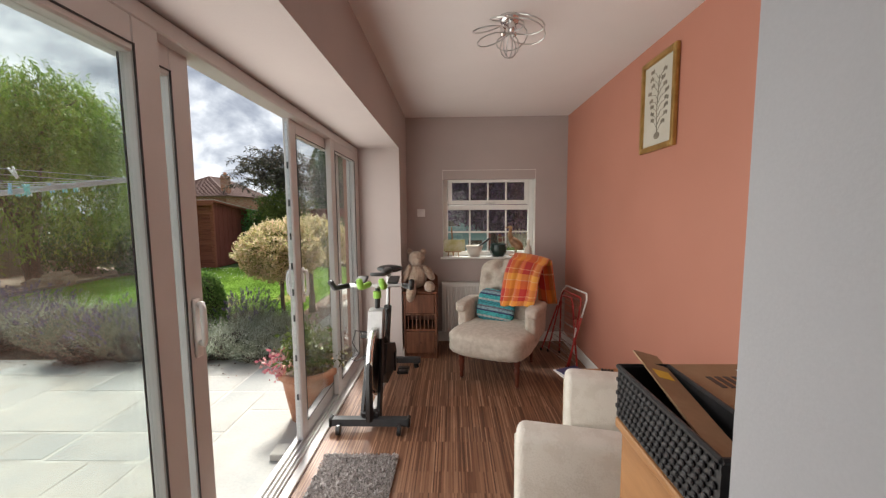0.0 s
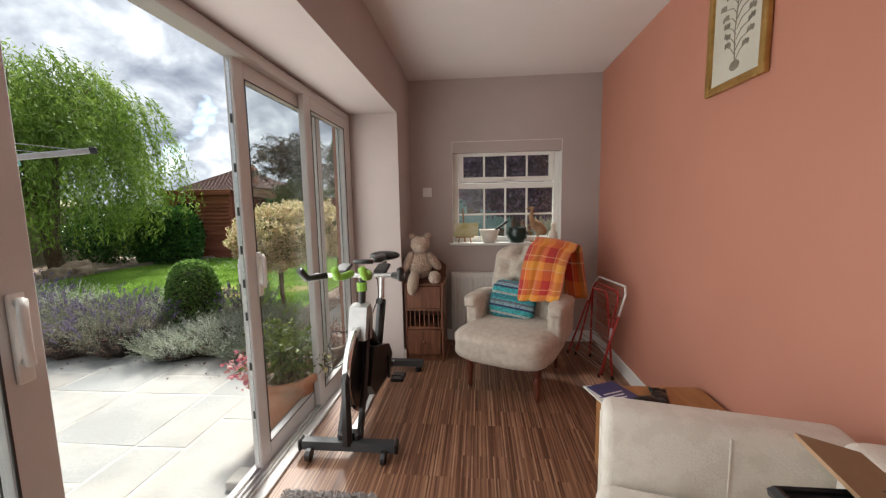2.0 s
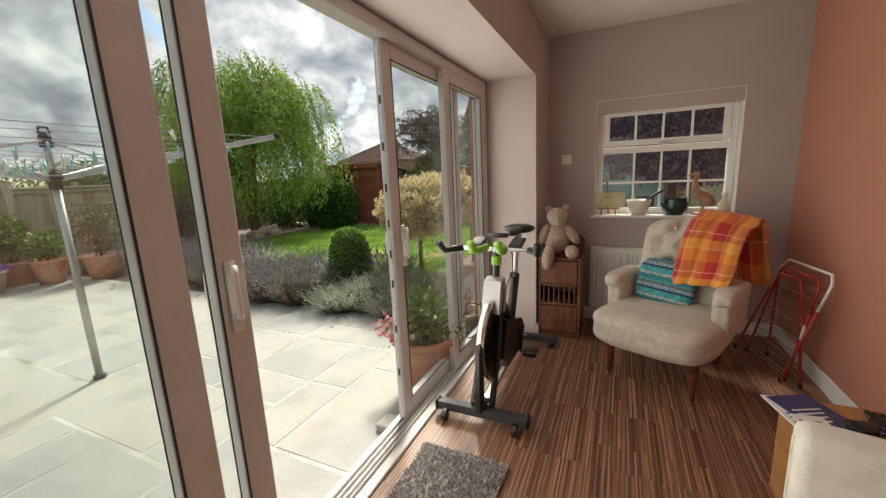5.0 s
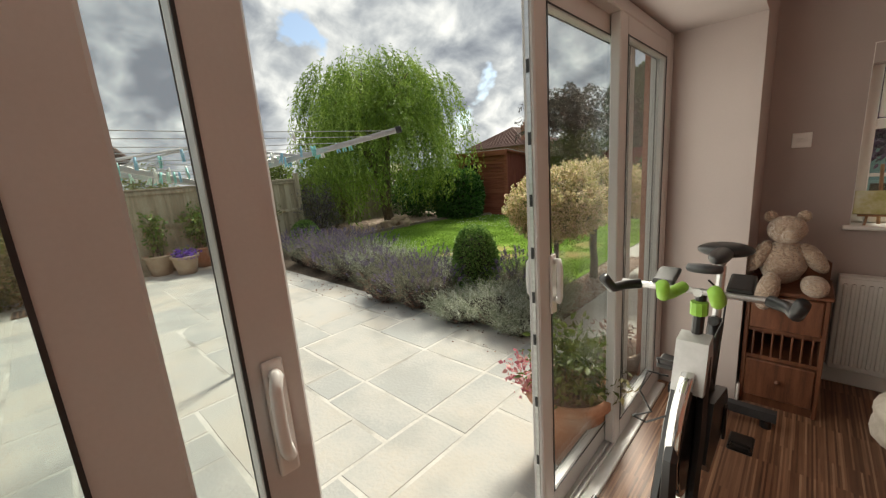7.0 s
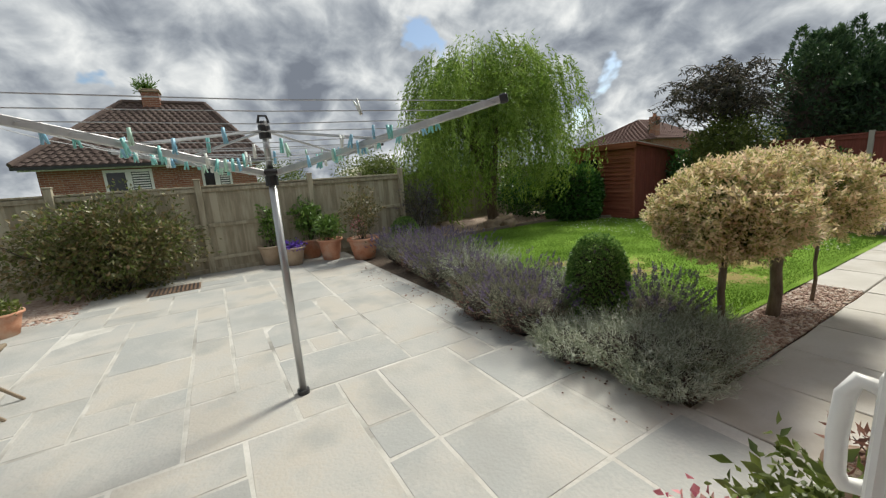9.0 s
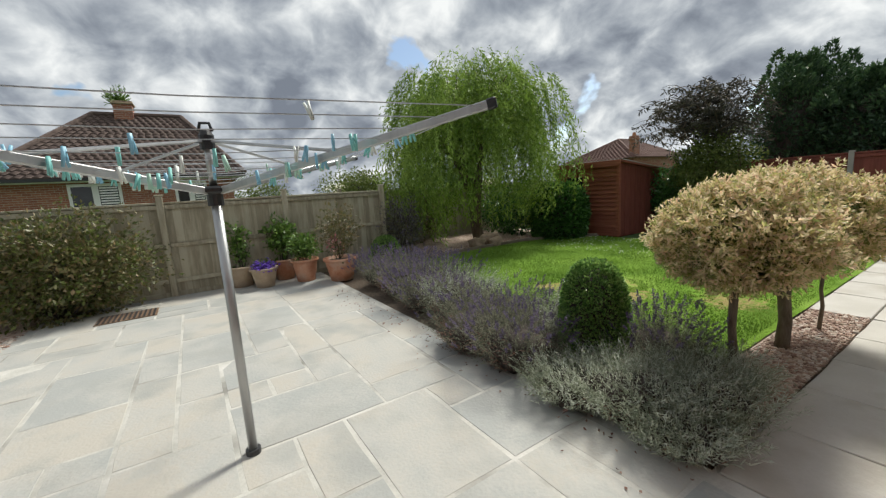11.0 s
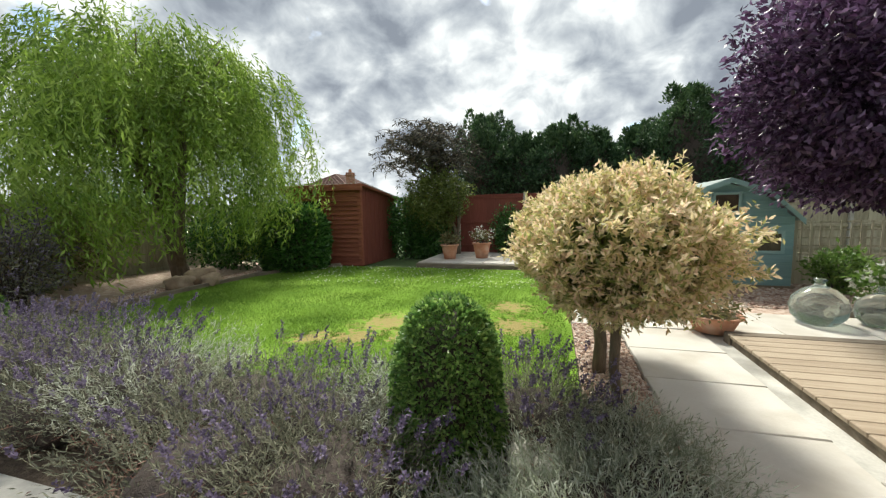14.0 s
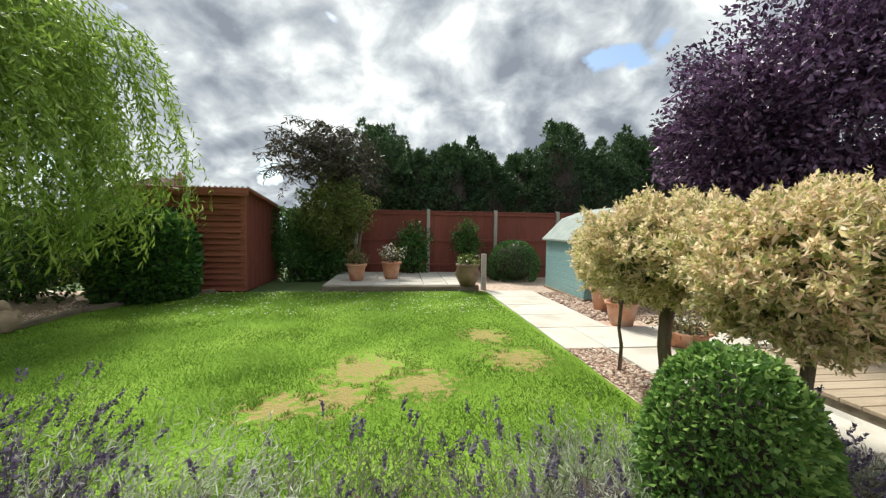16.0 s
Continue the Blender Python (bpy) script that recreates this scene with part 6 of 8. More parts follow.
part("fascia", box(B(), (ex1 - 0.14, ey0 + 0.1, ez - 0.14), (ex1 - 0.1, ey1 - 0.1, ez - 0.02)), M_GLOSSW, house)
ch = part("chimney", box(B(), (xm - 0.3, -0.48, 4.4), (xm + 0.3, 0.14, 5.18)), M_COURSE, house)
part("chimney_cap", box(box(B(), (xm - 0.36, -0.54, 5.18), (xm + 0.36, 0.2, 5.25), 0.015), (xm - 0.33, -0.51, 5.25), (xm + 0.33, 0.17, 5.31), 0.015), M_ROCK, ch, "dark weathered cap courses")
for y0, y1, n in ((-1.74, -0.31, 2), (1.25, 2.29, 2)):
    wd = part("window", box(B(), (hx1 - 0.02, y0, 0.85), (hx1 + 0.03, y1, 1.9)), M_GLOSSW, house, "white framed window")
    step = (y1 - y0) / n
    for k in range(n):
        a, c = y0 + 0.09 + k * step, y0 + (k + 1) * step - 0.09
        part("pane", box(B(), (hx1 + 0.031, a, 0.98), (hx1 + 0.036, c, 1.8)), M_DARKPANE, wd)
        for q in range(0 if k == 0 else 9):
            part("blind_slat", box(B(), (hx1 + 0.037, a + 0.02, 1.0 + q * 0.09), (hx1 + 0.041, c - 0.02, 1.05 + q * 0.09)), M_GLOSSW, wd)
    part("sill", box(B(), (hx1, y0 - 0.05, 0.8), (hx1 + 0.1, y1 + 0.05, 0.85), 0.01), M_GLOSSW, wd)
rng = np.random.default_rng(95)
t = thing("chimney_weed", (*(house.matrix_basis @ Vector((xm, -0.2, 5.31))), 1.1), "spiky green weed growing from the chimney", "plant")
n = 90
d = unit(rng.normal(size=(n, 3)) * [0.5, 0.6, 0.3] + [0, -0.55, 0.5])
reach = 0.15 + 0.5 * rng.random((n, 1))
f = np.tile(np.linspace(0.1, 1.0, 8), n)[:, None]
p = np.repeat(d * reach, 8, 0) * f
part("foliage", leaf_mesh("foliage", p, np.repeat(d, 8, 0) + rng.normal(size=p.shape) * 0.35, 0.15, 0.045, rng), L_GREEN, t)

far = thing("far_house", (0.0, -1.1, -0.18, 1.48), "distant house with a hipped red roof beyond the shed", "house", "", -1.29)
part("wall", box(B(), (-21.2, 27.2, -0.3), (-16.0, 33.0, 2.6)), M_COURSE, far)
rf = part("roof", hip_roof(B(), -21.6, -15.6, 26.8, 33.4, 2.4, 3.95, 29.4, 31.5), M_TILER, far)
tile_slope([(-21.6, 26.8, 2.4), (-15.6, 26.8, 2.4), (-18.59, 29.4, 3.95), (-18.61, 29.4, 3.95)], 13, 0, "roof_tiles", rf, M_TILER)
tile_slope([(-15.6, 26.8, 2.4), (-15.6, 33.4, 2.4), (-18.6, 31.5, 3.95), (-18.6, 29.4, 3.95)], 13, 0, "roof_tiles", rf, M_TILER)
ridge = B()
for x in (-21.6, -15.6):
    tube(ridge, [(x, 26.8, 2.43), (-18.6, 29.4, 3.98)], 0.07, 8)
part("ridge_tiles", tube(ridge, [(-18.6, 29.4, 3.98), (-18.6, 31.5, 3.98)], 0.07, 8), M_TILER, rf)
ch = part("chimney", box(B(), (-16.42, 27.3, 2.3), (-15.96, 27.75, 3.85)), M_COURSE, far)
part("chimney_cap", box(B(), (-16.48, 27.24, 3.62), (-15.9, 27.81, 3.7), 0.01), M_COURSE, ch)
part("chimney_pot", tube(B(), [(-16.19, 27.52, 3.85), (-16.19, 27.52, 4.08)], [0.13, 0.1], 10), M_TERRA, ch)

for k, (x, y, s, h) in enumerate([(-25.6, 12.3, 1.56, 3.38), (-28.4, 18.6, 1.92, 3.77), (-35.7, 14.6, 2.64, 3.9), (-31.9, 24.0, 2.64, 4.16), (-40.5, 7.5, 3.0, 4.16)]):
    round_tree("distant_tree", (x, y, -0.2), [(0, 0, 0), (0, 0, h * 0.3), (0.05, 0, h * 0.6)], [0.14, 0.12, 0.08], [((0, 0, h * 0.62), (s, s, h * 0.38)), ((s * 0.4, s * 0.3, h * 0.5), (s * 0.7, s * 0.7, h * 0.3))], 2600, L_LAUREL if k % 2 else L_OLIVE, 0.22, "distant rounded green tree beyond the fence", M_BARKD, 400 + k, 0.3, 8)
# ---- things in the sunroom ----
M_BLACK = surf("black_painted_steel", [(0.007, 0.007, 0.008), (0.016, 0.016, 0.017)], 9, 0.32, 0.08)
M_DGREY = surf("dark_grey_plastic", [(0.028, 0.03, 0.034), (0.05, 0.053, 0.058)], 9, 0.5, 0.1)
M_LIME = surf("lime_green_rubber", [(0.2, 0.42, 0.04), (0.28, 0.52, 0.07)], 12, 0.5, 0.15)
M_CHROME = surf("chrome", [(0.7, 0.7, 0.7), (0.8, 0.8, 0.8)], 8, 0.12, 0.02, 1.0)
M_SILVERP = surf("silver_plastic", [(0.42, 0.42, 0.42), (0.55, 0.55, 0.55)], 8, 0.35, 0.05, 0.4)
M_PINE = surf("stained_pine", [(0.09, 0.032, 0.017), (0.15, 0.056, 0.028), (0.2, 0.08, 0.042)], 5, 0.45, 0.2, stretch=(7, 7, 0.9))
M_OAK = surf("orange_oak_veneer", [(0.33, 0.15, 0.05), (0.44, 0.22, 0.085)], 5, 0.42, 0.15, stretch=(5, 0.7, 5))
M_BEAR = surf("beige_plush", [(0.36, 0.25, 0.18), (0.5, 0.38, 0.29)], 55, 0.95, 1.0, sheen=0.4, fine=75, bump_dist=0.03)
M_DAMASK = surf("cream_damask", [(0.49, 0.43, 0.36), (0.53, 0.47, 0.4), (0.57, 0.51, 0.44)], 26, 0.8, 0.35, fine=220, sheen=0.2, spread=(0.42, 0.58))
M_CREAM = surf("cream_leaf_weave", [(0.7, 0.66, 0.59), (0.73, 0.69, 0.625), (0.76, 0.725, 0.66)], 13, 0.85, 0.5, fine=150, sheen=0.2, spread=(0.44, 0.56), bump_dist=0.006)
M_TURNED = surf("dark_red_mahogany", [(0.09, 0.022, 0.012), (0.16, 0.042, 0.024)], 8, 0.3, 0.1)
M_REDMETAL = surf("red_enamel", [(0.35, 0.02, 0.02), (0.45, 0.035, 0.03)], 8, 0.35, 0.05)
M_WHITEMETAL = surf("white_enamel", [(0.74, 0.73, 0.71), (0.8, 0.79, 0.77)], 4, 0.38, 0.03)
M_MAT = surf("grey_chenille", [(0.3, 0.28, 0.27), (0.42, 0.39, 0.38)], 45, 0.95, 1.0, fine=160, bump_dist=0.012)
M_GOLD = surf("gilt_wood", [(0.33, 0.19, 0.05), (0.5, 0.31, 0.1)], 14, 0.35, 0.15, 0.5)
M_PAPER = surf("pale_embroidery_ground", [(0.55, 0.53, 0.45), (0.62, 0.6, 0.52)], 4, 0.8, 0.2)
M_THREAD = surf("muted_embroidery_thread", [(0.16, 0.15, 0.12), (0.3, 0.26, 0.2)], 20, 0.85, 0.2)
M_CARD = surf("brown_cardboard", [(0.33, 0.2, 0.11), (0.42, 0.27, 0.16)], 4, 0.85, 0.15)
M_RATTAN = surf("dark_woven_plastic", [(0.012, 0.012, 0.014), (0.03, 0.03, 0.033)], 20, 0.5, 0.2)
M_YELLOW = surf("yellow_sticker", [(0.85, 0.55, 0.04), (0.9, 0.62, 0.07)], 4, 0.5, 0.0)
M_CERAMIC = surf("cream_stoneware", [(0.68, 0.64, 0.56), (0.75, 0.71, 0.63)], 6, 0.35, 0.05)
M_BOTTLE = surf("dark_green_glaze", [(0.012, 0.03, 0.026), (0.025, 0.05, 0.042)], 6, 0.15, 0.05)
M_BIRD = surf("carved_brown_wood", [(0.2, 0.1, 0.05), (0.36, 0.2, 0.1), (0.45, 0.3, 0.18)], 9, 0.55, 0.2)
M_BLUEPRINT = surf("navy_print", [(0.03, 0.035, 0.12), (0.05, 0.055, 0.17)], 4, 0.4, 0.0)
M_WHITEPAPER = surf("white_paper", [(0.72, 0.72, 0.7), (0.78, 0.78, 0.76)], 4, 0.6, 0.0)


def plaid(name):
    """A woven check of red, orange and yellow bands with thin pale lines."""
    m, ns, ln = nodes_of(name)
    out, bs, tc, sp = (ns.new("ShaderNode" + k) for k in ("OutputMaterial", "BsdfPrincipled", "TexCoord", "SeparateXYZ"))
    ln.new(tc.outputs["UV"], sp.inputs[0])

    def bands(sock, stops):
        f = ns.new("ShaderNodeMath")
        f.operation = "FRACT"
        ln.new(sock, f.inputs[0])
        r = ramp_node(ns, stops)
        r.color_ramp.interpolation = "CONSTANT"
        ln.new(f.outputs[0], r.inputs[0])
        return r.outputs[0]

    red, org, yel, pale = (0.5, 0.035, 0.03), (0.72, 0.2, 0.03), (0.8, 0.38, 0.06), (0.75, 0.5, 0.32)
    u = bands(sp.outputs[0], [(0.0, red), (0.3, pale), (0.33, org), (0.5, yel), (0.72, pale), (0.75, org)])
    v = bands(sp.outputs[1], [(0.0, org), (0.25, red), (0.52, pale), (0.55, red), (0.7, yel), (0.92, pale), (0.95, org)])
    mx = ns.new("ShaderNodeMixRGB")
    mx.inputs[0].default_value = 0.5
    ln.new(u, mx.inputs[1])
    ln.new(v, mx.inputs[2])
    ln.new(mx.outputs[0], bs.inputs["Base Color"])
    bs.inputs["Roughness"].default_value = 0.9
    bs.inputs["Sheen Weight"].default_value = 0.3
    wv, bp = ns.new("ShaderNodeTexNoise"), ns.new("ShaderNodeBump")
    wv.inputs["Scale"].default_value = 260
    ln.new(tc.outputs["Object"], wv.inputs["Vector"])
    ln.new(wv.outputs["Fac"], bp.inputs["Height"])
    bp.inputs["Strength"].default_value, bp.inputs["Distance"].default_value = 0.5, 0.003
    ln.new(bp.outputs[0], bs.inputs["Normal"])
    ln.new(bs.outputs[0], out.inputs[0])
    return m


def stripe_cloth(name):
    """Bands of teal, grey, navy and pale blue, as on an embroidered cushion."""
    m, ns, ln = nodes_of(name)
    out, bs, tc, sp = (ns.new("ShaderNode" + k) for k in ("OutputMaterial", "BsdfPrincipled", "TexCoord", "SeparateXYZ"))
    ln.new(tc.outputs["Object"], sp.inputs[0])
    k, f = ns.new("ShaderNodeMath"), ns.new("ShaderNodeMath")
    k.operation, f.operation = "MULTIPLY", "FRACT"
    ln.new(sp.outputs[2], k.inputs[0])
    k.inputs[1].default_value = 6.5
    ln.new(k.outputs[0], f.inputs[0])
    r = ramp_node(ns, [(0.0, (0.03, 0.2, 0.24)), (0.2, (0.32, 0.36, 0.36)), (0.32, (0.05, 0.32, 0.34)), (0.55, (0.03, 0.05, 0.12)), (0.65, (0.2, 0.3, 0.34)), (0.8, (0.12, 0.13, 0.17)), (0.9, (0.06, 0.3, 0.33))])
    r.color_ramp.interpolation = "CONSTANT"
    ln.new(f.outputs[0], r.inputs[0])
    v, mx = ns.new("ShaderNodeTexVoronoi"), ns.new("ShaderNodeMixRGB")
    v.inputs["Scale"].default_value = 70
    ln.new(tc.outputs["Object"], v.inputs["Vector"])
    g = ramp_node(ns, [(0.2, (0.55, 0.55, 0.55)), (0.6, (1.25, 1.25, 1.25))])
    ln.new(v.outputs["Distance"], g.inputs[0])
    mx.blend_type = "MULTIPLY"
    mx.inputs[0].default_value = 1.0
    ln.new(r.outputs[0], mx.inputs[1])
    ln.new(g.outputs[0], mx.inputs[2])
    ln.new(mx.outputs[0], bs.inputs["Base Color"])
    bs.inputs["Roughness"].default_value = 0.9
    ln.new(bs.outputs[0], out.inputs[0])
    return m


M_PLAID, M_CUSHION = plaid("orange_check_wool"), stripe_cloth("teal_stripe_cloth")


def exercise_bike(at):
    t = thing("exercise_bike", at, "black indoor cycling bike with lime green grips by the door", "exercise bike")
    fb = part("front_bar", tube(B(), [(-0.26, 0, 0.07), (0.26, 0, 0.07)], 0.034, 4), M_DGREY, t)
    for s in (-1, 1):
        part("bar_cap", box(B(), (s * 0.26 - 0.012, -0.032, 0.036), (s * 0.26 + 0.012, 0.032, 0.104), 0.01), M_BLACK, fb)
        part("wheel", tube(B(), [(s * 0.2 - 0.012, -0.045, 0.035), (s * 0.2 + 0.012, -0.045, 0.035)], 0.034, 16), M_BLACK, fb)
    rb = part("rear_bar", tube(B(), [(-0.24, 1.08, 0.07), (0.25, 1.08, 0.07)], 0.034, 4), M_DGREY, t)
    for s in (-1, 1):
        part("foot", tube(B(), [(s * 0.21, 1.08, 0.0), (s * 0.21, 1.08, 0.04)], 0.025, 10), M_BLACK, rb)
    part("main_rail", tube(B(), [(0, 0.03, 0.075), (0, 0.5, 0.1), (0, 1.06, 0.08)], 0.024, 4), M_STEEL, t)
    part("front_fork", box(tube(tube(tube(B(), [(0, -0.01, 0.08), (0, 0.0, 0.42), (0, 0.16, 0.6)], [0.03, 0.024, 0.03], 6), [(-0.055, 0.03, 0.09), (-0.05, 0.2, 0.42), (-0.035, 0.32, 0.68)], 0.02, 6), [(0.055, 0.03, 0.09), (0.05, 0.2, 0.42), (0.035, 0.32, 0.68)], 0.02, 6), (-0.06, 0.0, 0.075), (0.06, 0.06, 0.13), 0.01), M_BLACK, t)
    part("flywheel", lathe(B(), [(0.0, -0.022), (0.06, -0.03), (0.19, -0.012), (0.232, -0.02), (0.24, -0.014), (0.24, 0.014), (0.232, 0.02), (0.19, 0.012), (0.06, 0.03), (0.0, 0.022)], 44, Matrix.Translation((0, 0.25, 0.4)) @ pose(0, 0, 0, 0, 90, 0)), M_BLACK, t, "black flywheel with a steel rim", True)
    part("flywheel_rim", lathe(B(), [(0.224, -0.024), (0.246, -0.02), (0.247, 0.02), (0.224, 0.024), (0.224, -0.024)], 44, Matrix.Translation((0, 0.25, 0.4)) @ pose(0, 0, 0, 0, 90, 0)), M_CHROME, t, "polished steel rim", True)
    part("head_cover", prism(B(), [(0.2, 0.57), (0.34, 0.54), (0.38, 0.66), (0.34, 0.76), (0.26, 0.75)], -0.052, 0.052, Matrix(((0, 0, 1, 0), (1, 0, 0, 0), (0, 1, 0, 0), (0, 0, 0, 1)))), M_SILVERP, t, "silver plastic head cover")
    part("down_tube", tube(B(), [(0, 0.34, 0.62), (0, 0.55, 0.42), (0, 0.68, 0.28), (0, 0.98, 0.1)], [0.045, 0.045, 0.04, 0.03], 8), M_BLACK, t, "", True)
    part("seat_tube", tube(B(), [(0, 0.62, 0.32), (0, 0.8, 0.66)], 0.032, 8), M_BLACK, t, "", True)
    part("belt_cover", prism(B(), [(0.2, 0.3), (0.3, 0.2), (0.66, 0.18), (0.76, 0.28), (0.68, 0.38), (0.3, 0.5)], 0.034, 0.075, Matrix(((0, 0, 1, 0), (1, 0, 0, 0), (0, 1, 0, 0), (0, 0, 0, 1)))), M_BLACK, t)
    sp = part("seat_post", tube(tube(B(), [(0, 0.79, 0.64), (0, 0.86, 0.9)], 0.018, 10), [(0, 0.78, 0.91), (0, 0.95, 0.91)], 0.014, 8), M_STEEL, t)
    b = B()
    blob(b, Matrix.Translation((0, 0.93, 0.965)), (0.115, 0.1, 0.035), 3, 0.0)
    blob(b, Matrix.Translation((0, 0.8, 0.965)), (0.045, 0.15, 0.028), 3, 0.0)
    part("saddle", b, M_BLACK, sp, "padded black saddle", True)
    part("knob", tube(B(), [(0, 0.77, 0.66), (0, 0.72, 0.67)], 0.022, 10), M_BLACK, sp)
    hp = part("handlebar_post", tube(B(), [(0, 0.33, 0.72), (0, 0.38, 0.92)], 0.02, 10), M_BLACK, t)
    part("clamp", tube(B(), [(0, 0.35, 0.83), (0, 0.35, 0.88)], 0.03, 10), M_LIME, hp, "lime green adjusting collar")
    hb = part("handlebar", tube(tube(B(), [(-0.27, 0.32, 0.93), (0.27, 0.32, 0.93)], 0.013, 8), [(0, 0.38, 0.91), (0, 0.3, 0.93)], 0.016, 8), M_STEEL, t)
    for s in (-1, 1):
        part("bar_end", tube(B(), [(s * 0.2, 0.32, 0.93), (s * 0.25, 0.29, 0.925), (s * 0.27, 0.2, 0.935), (s * 0.28, 0.14, 0.99)], 0.02, 9), M_BLACK, hb, "black foam bar end", True)
        part("grip", tube(B(), [(s * 0.05, 0.32, 0.94), (s * 0.075, 0.24, 0.935), (s * 0.08, 0.16, 0.95), (s * 0.075, 0.12, 1.0)], 0.022, 9), M_LIME, hb, "lime green inner grip", True)
        part("elbow_pad", obox(B(), Matrix.Translation((s * 0.12, 0.38, 0.96)) @ pose(0, 0, 0, 12, 0, 0), (0.08, 0.13, 0.022), 0.009, 2), M_BLACK, hb)
    part("display", lathe(B(), [(0, 0), (0.055, 0.0), (0.062, 0.012), (0.058, 0.026), (0, 0.028)], 20, Matrix.Translation((0.0, 0.4, 0.985)) @ pose(0, 0, 0, -8, 0, 0)), M_DGREY, hb, "oval dark display unit", True)
    part("cable", tube(B(), [(0.02, 0.38, 0.96), (0.07, 0.45, 0.88), (0.06, 0.5, 0.76), (0.03, 0.44, 0.66)], 0.004, 6), M_BLACK, t)
    part("bottle_cage", tube(B(), [(-0.06, 0.2, 0.62), (-0.12, 0.16, 0.64), (-0.14, 0.14, 0.56), (-0.1, 0.15, 0.48), (-0.16, 0.13, 0.45), (-0.12, 0.16, 0.42), (-0.06, 0.2, 0.45)], 0.004, 6), M_BLACK, t)
    for s in (-1, 1):
        cr = part("crank", box(B(), (s * 0.08 - 0.008, 0.6, 0.16 if s > 0 else 0.3), (s * 0.08 + 0.008, 0.64, 0.32 if s > 0 else 0.46), 0.005), M_BLACK, t)
        part("pedal", box(B(), (s * 0.1, 0.56, 0.15 if s > 0 else 0.45), (s * 0.19, 0.68, 0.175 if s > 0 else 0.475), 0.006), M_BLACK, cr)
        part("toe_cage", tube(B(), [(s * 0.11, 0.58, 0.16 if s > 0 else 0.46), (s * 0.12, 0.54, 0.21 if s > 0 else 0.51), (s * 0.18, 0.54, 0.21 if s > 0 else 0.51), (s * 0.18, 0.58, 0.16 if s > 0 else 0.46)], 0.006, 6), M_BLACK, cr)
    return t


exercise_bike((-0.07, 2.815, 0.0))


def pine_cabinet(at):
    t = thing("pine_cabinet", at, "narrow dark-stained pine cabinet with spindles in the corner", "cabinet")
    w, d, h = 0.33, 0.36, 0.66
    for x in (0.0, w - 0.02):
        part("side", box(B(), (x, 0, 0.0), (x + 0.02, d, h), 0.003), M_PINE, t)
    part("back", box(B(), (0.02, d - 0.015, 0), (w - 0.02, d, h)), M_PINE, t)
    part("top", box(B(), (-0.01, -0.01, h), (w + 0.01, d, h + 0.022), 0.006), M_PINE, t)
    part("shelf", box(B(), (0.02, 0.01, 0.28), (w - 0.02, d - 0.015, 0.3)), M_PINE, t)
    part("shelf", box(B(), (0.02, 0.01, 0.44), (w - 0.02, d - 0.015, 0.46)), M_PINE, t)
    part("plinth", box(B(), (0.02, 0.012, 0), (w - 0.02, 0.03, 0.05)), M_PINE, t)
    dr = part("drawer", box(B(), (0.022, -0.006, 0.055), (w - 0.022, 0.3, 0.275), 0.005), M_PINE, t)
    part("knob", lathe(B(), [(0, 0), (0.008, 0), (0.014, 0.014), (0.0, 0.022)], 12, Matrix.Translation((w / 2, -0.006, 0.17)) @ pose(0, 0, 0, 90, 0, 0)), M_PINE, dr)
    part("drawer", box(B(), (0.022, -0.006, 0.465), (w - 0.022, 0.3, h - 0.005), 0.005), M_PINE, t)
    for k in range(7):
        part("spindle", tube(B(), [(0.045 + k * 0.04, 0.015, 0.3), (0.045 + k * 0.04, 0.015, 0.44)], 0.005, 6), M_PINE, t)
    part("crest", prism(B(), [(0, 0), (w, 0), (w, 0.1), (w * 0.75, 0.17), (w / 2, 0.2), (w * 0.25, 0.17), (0, 0.1)], d - 0.02, d, Matrix(((1, 0, 0, 0), (0, 0, 1, 0), (0, 1, 0, h + 0.02), (0, 0, 0, 1)))), M_PINE, t, "shaped back board")
    return t


pine_cabinet((0.0, 4.1, 0.0))

b = B()
for c, s, rot in (((0, 0, 0.14), (0.105, 0.09, 0.13), 0), ((0, -0.02, 0.32), (0.085, 0.08, 0.078), 0), ((0.005, -0.095, 0.3), (0.04, 0.035, 0.034), 0), ((-0.07, 0.0, 0.39), (0.03, 0.015, 0.032), 0), ((0.07, 0.0, 0.39), (0.03, 0.015, 0.032), 0),
                  ((-0.11, -0.03, 0.17), (0.04, 0.045, 0.1), 25), ((0.12, -0.03, 0.17), (0.042, 0.045, 0.095), -35), ((-0.075, -0.13, 0.0), (0.05, 0.06, 0.11), 10), ((0.11, -0.14, 0.045), (0.055, 0.09, 0.055), -15)):
    blob(b, Matrix.Translation(c) @ pose(0, 0, 0, 0, rot, 0), s, 3, 0.06, 9)
for c, s in (((0.004, -0.128, 0.315), 0.012), ((-0.03, -0.088, 0.345), 0.008), ((0.036, -0.088, 0.345), 0.008)):
    blob(b, Matrix.Translation(c), (s, s, s), 1)
bear = part("teddy_bear", b, M_BEAR, None, "", True)
bear.matrix_basis = pose(0.13, 4.2, 0.69, 0, 0, 12) @ Matrix.Scale(0.97, 4)
tagged(bear, "beige curly plush bear sitting on the pine cabinet", "soft toy")


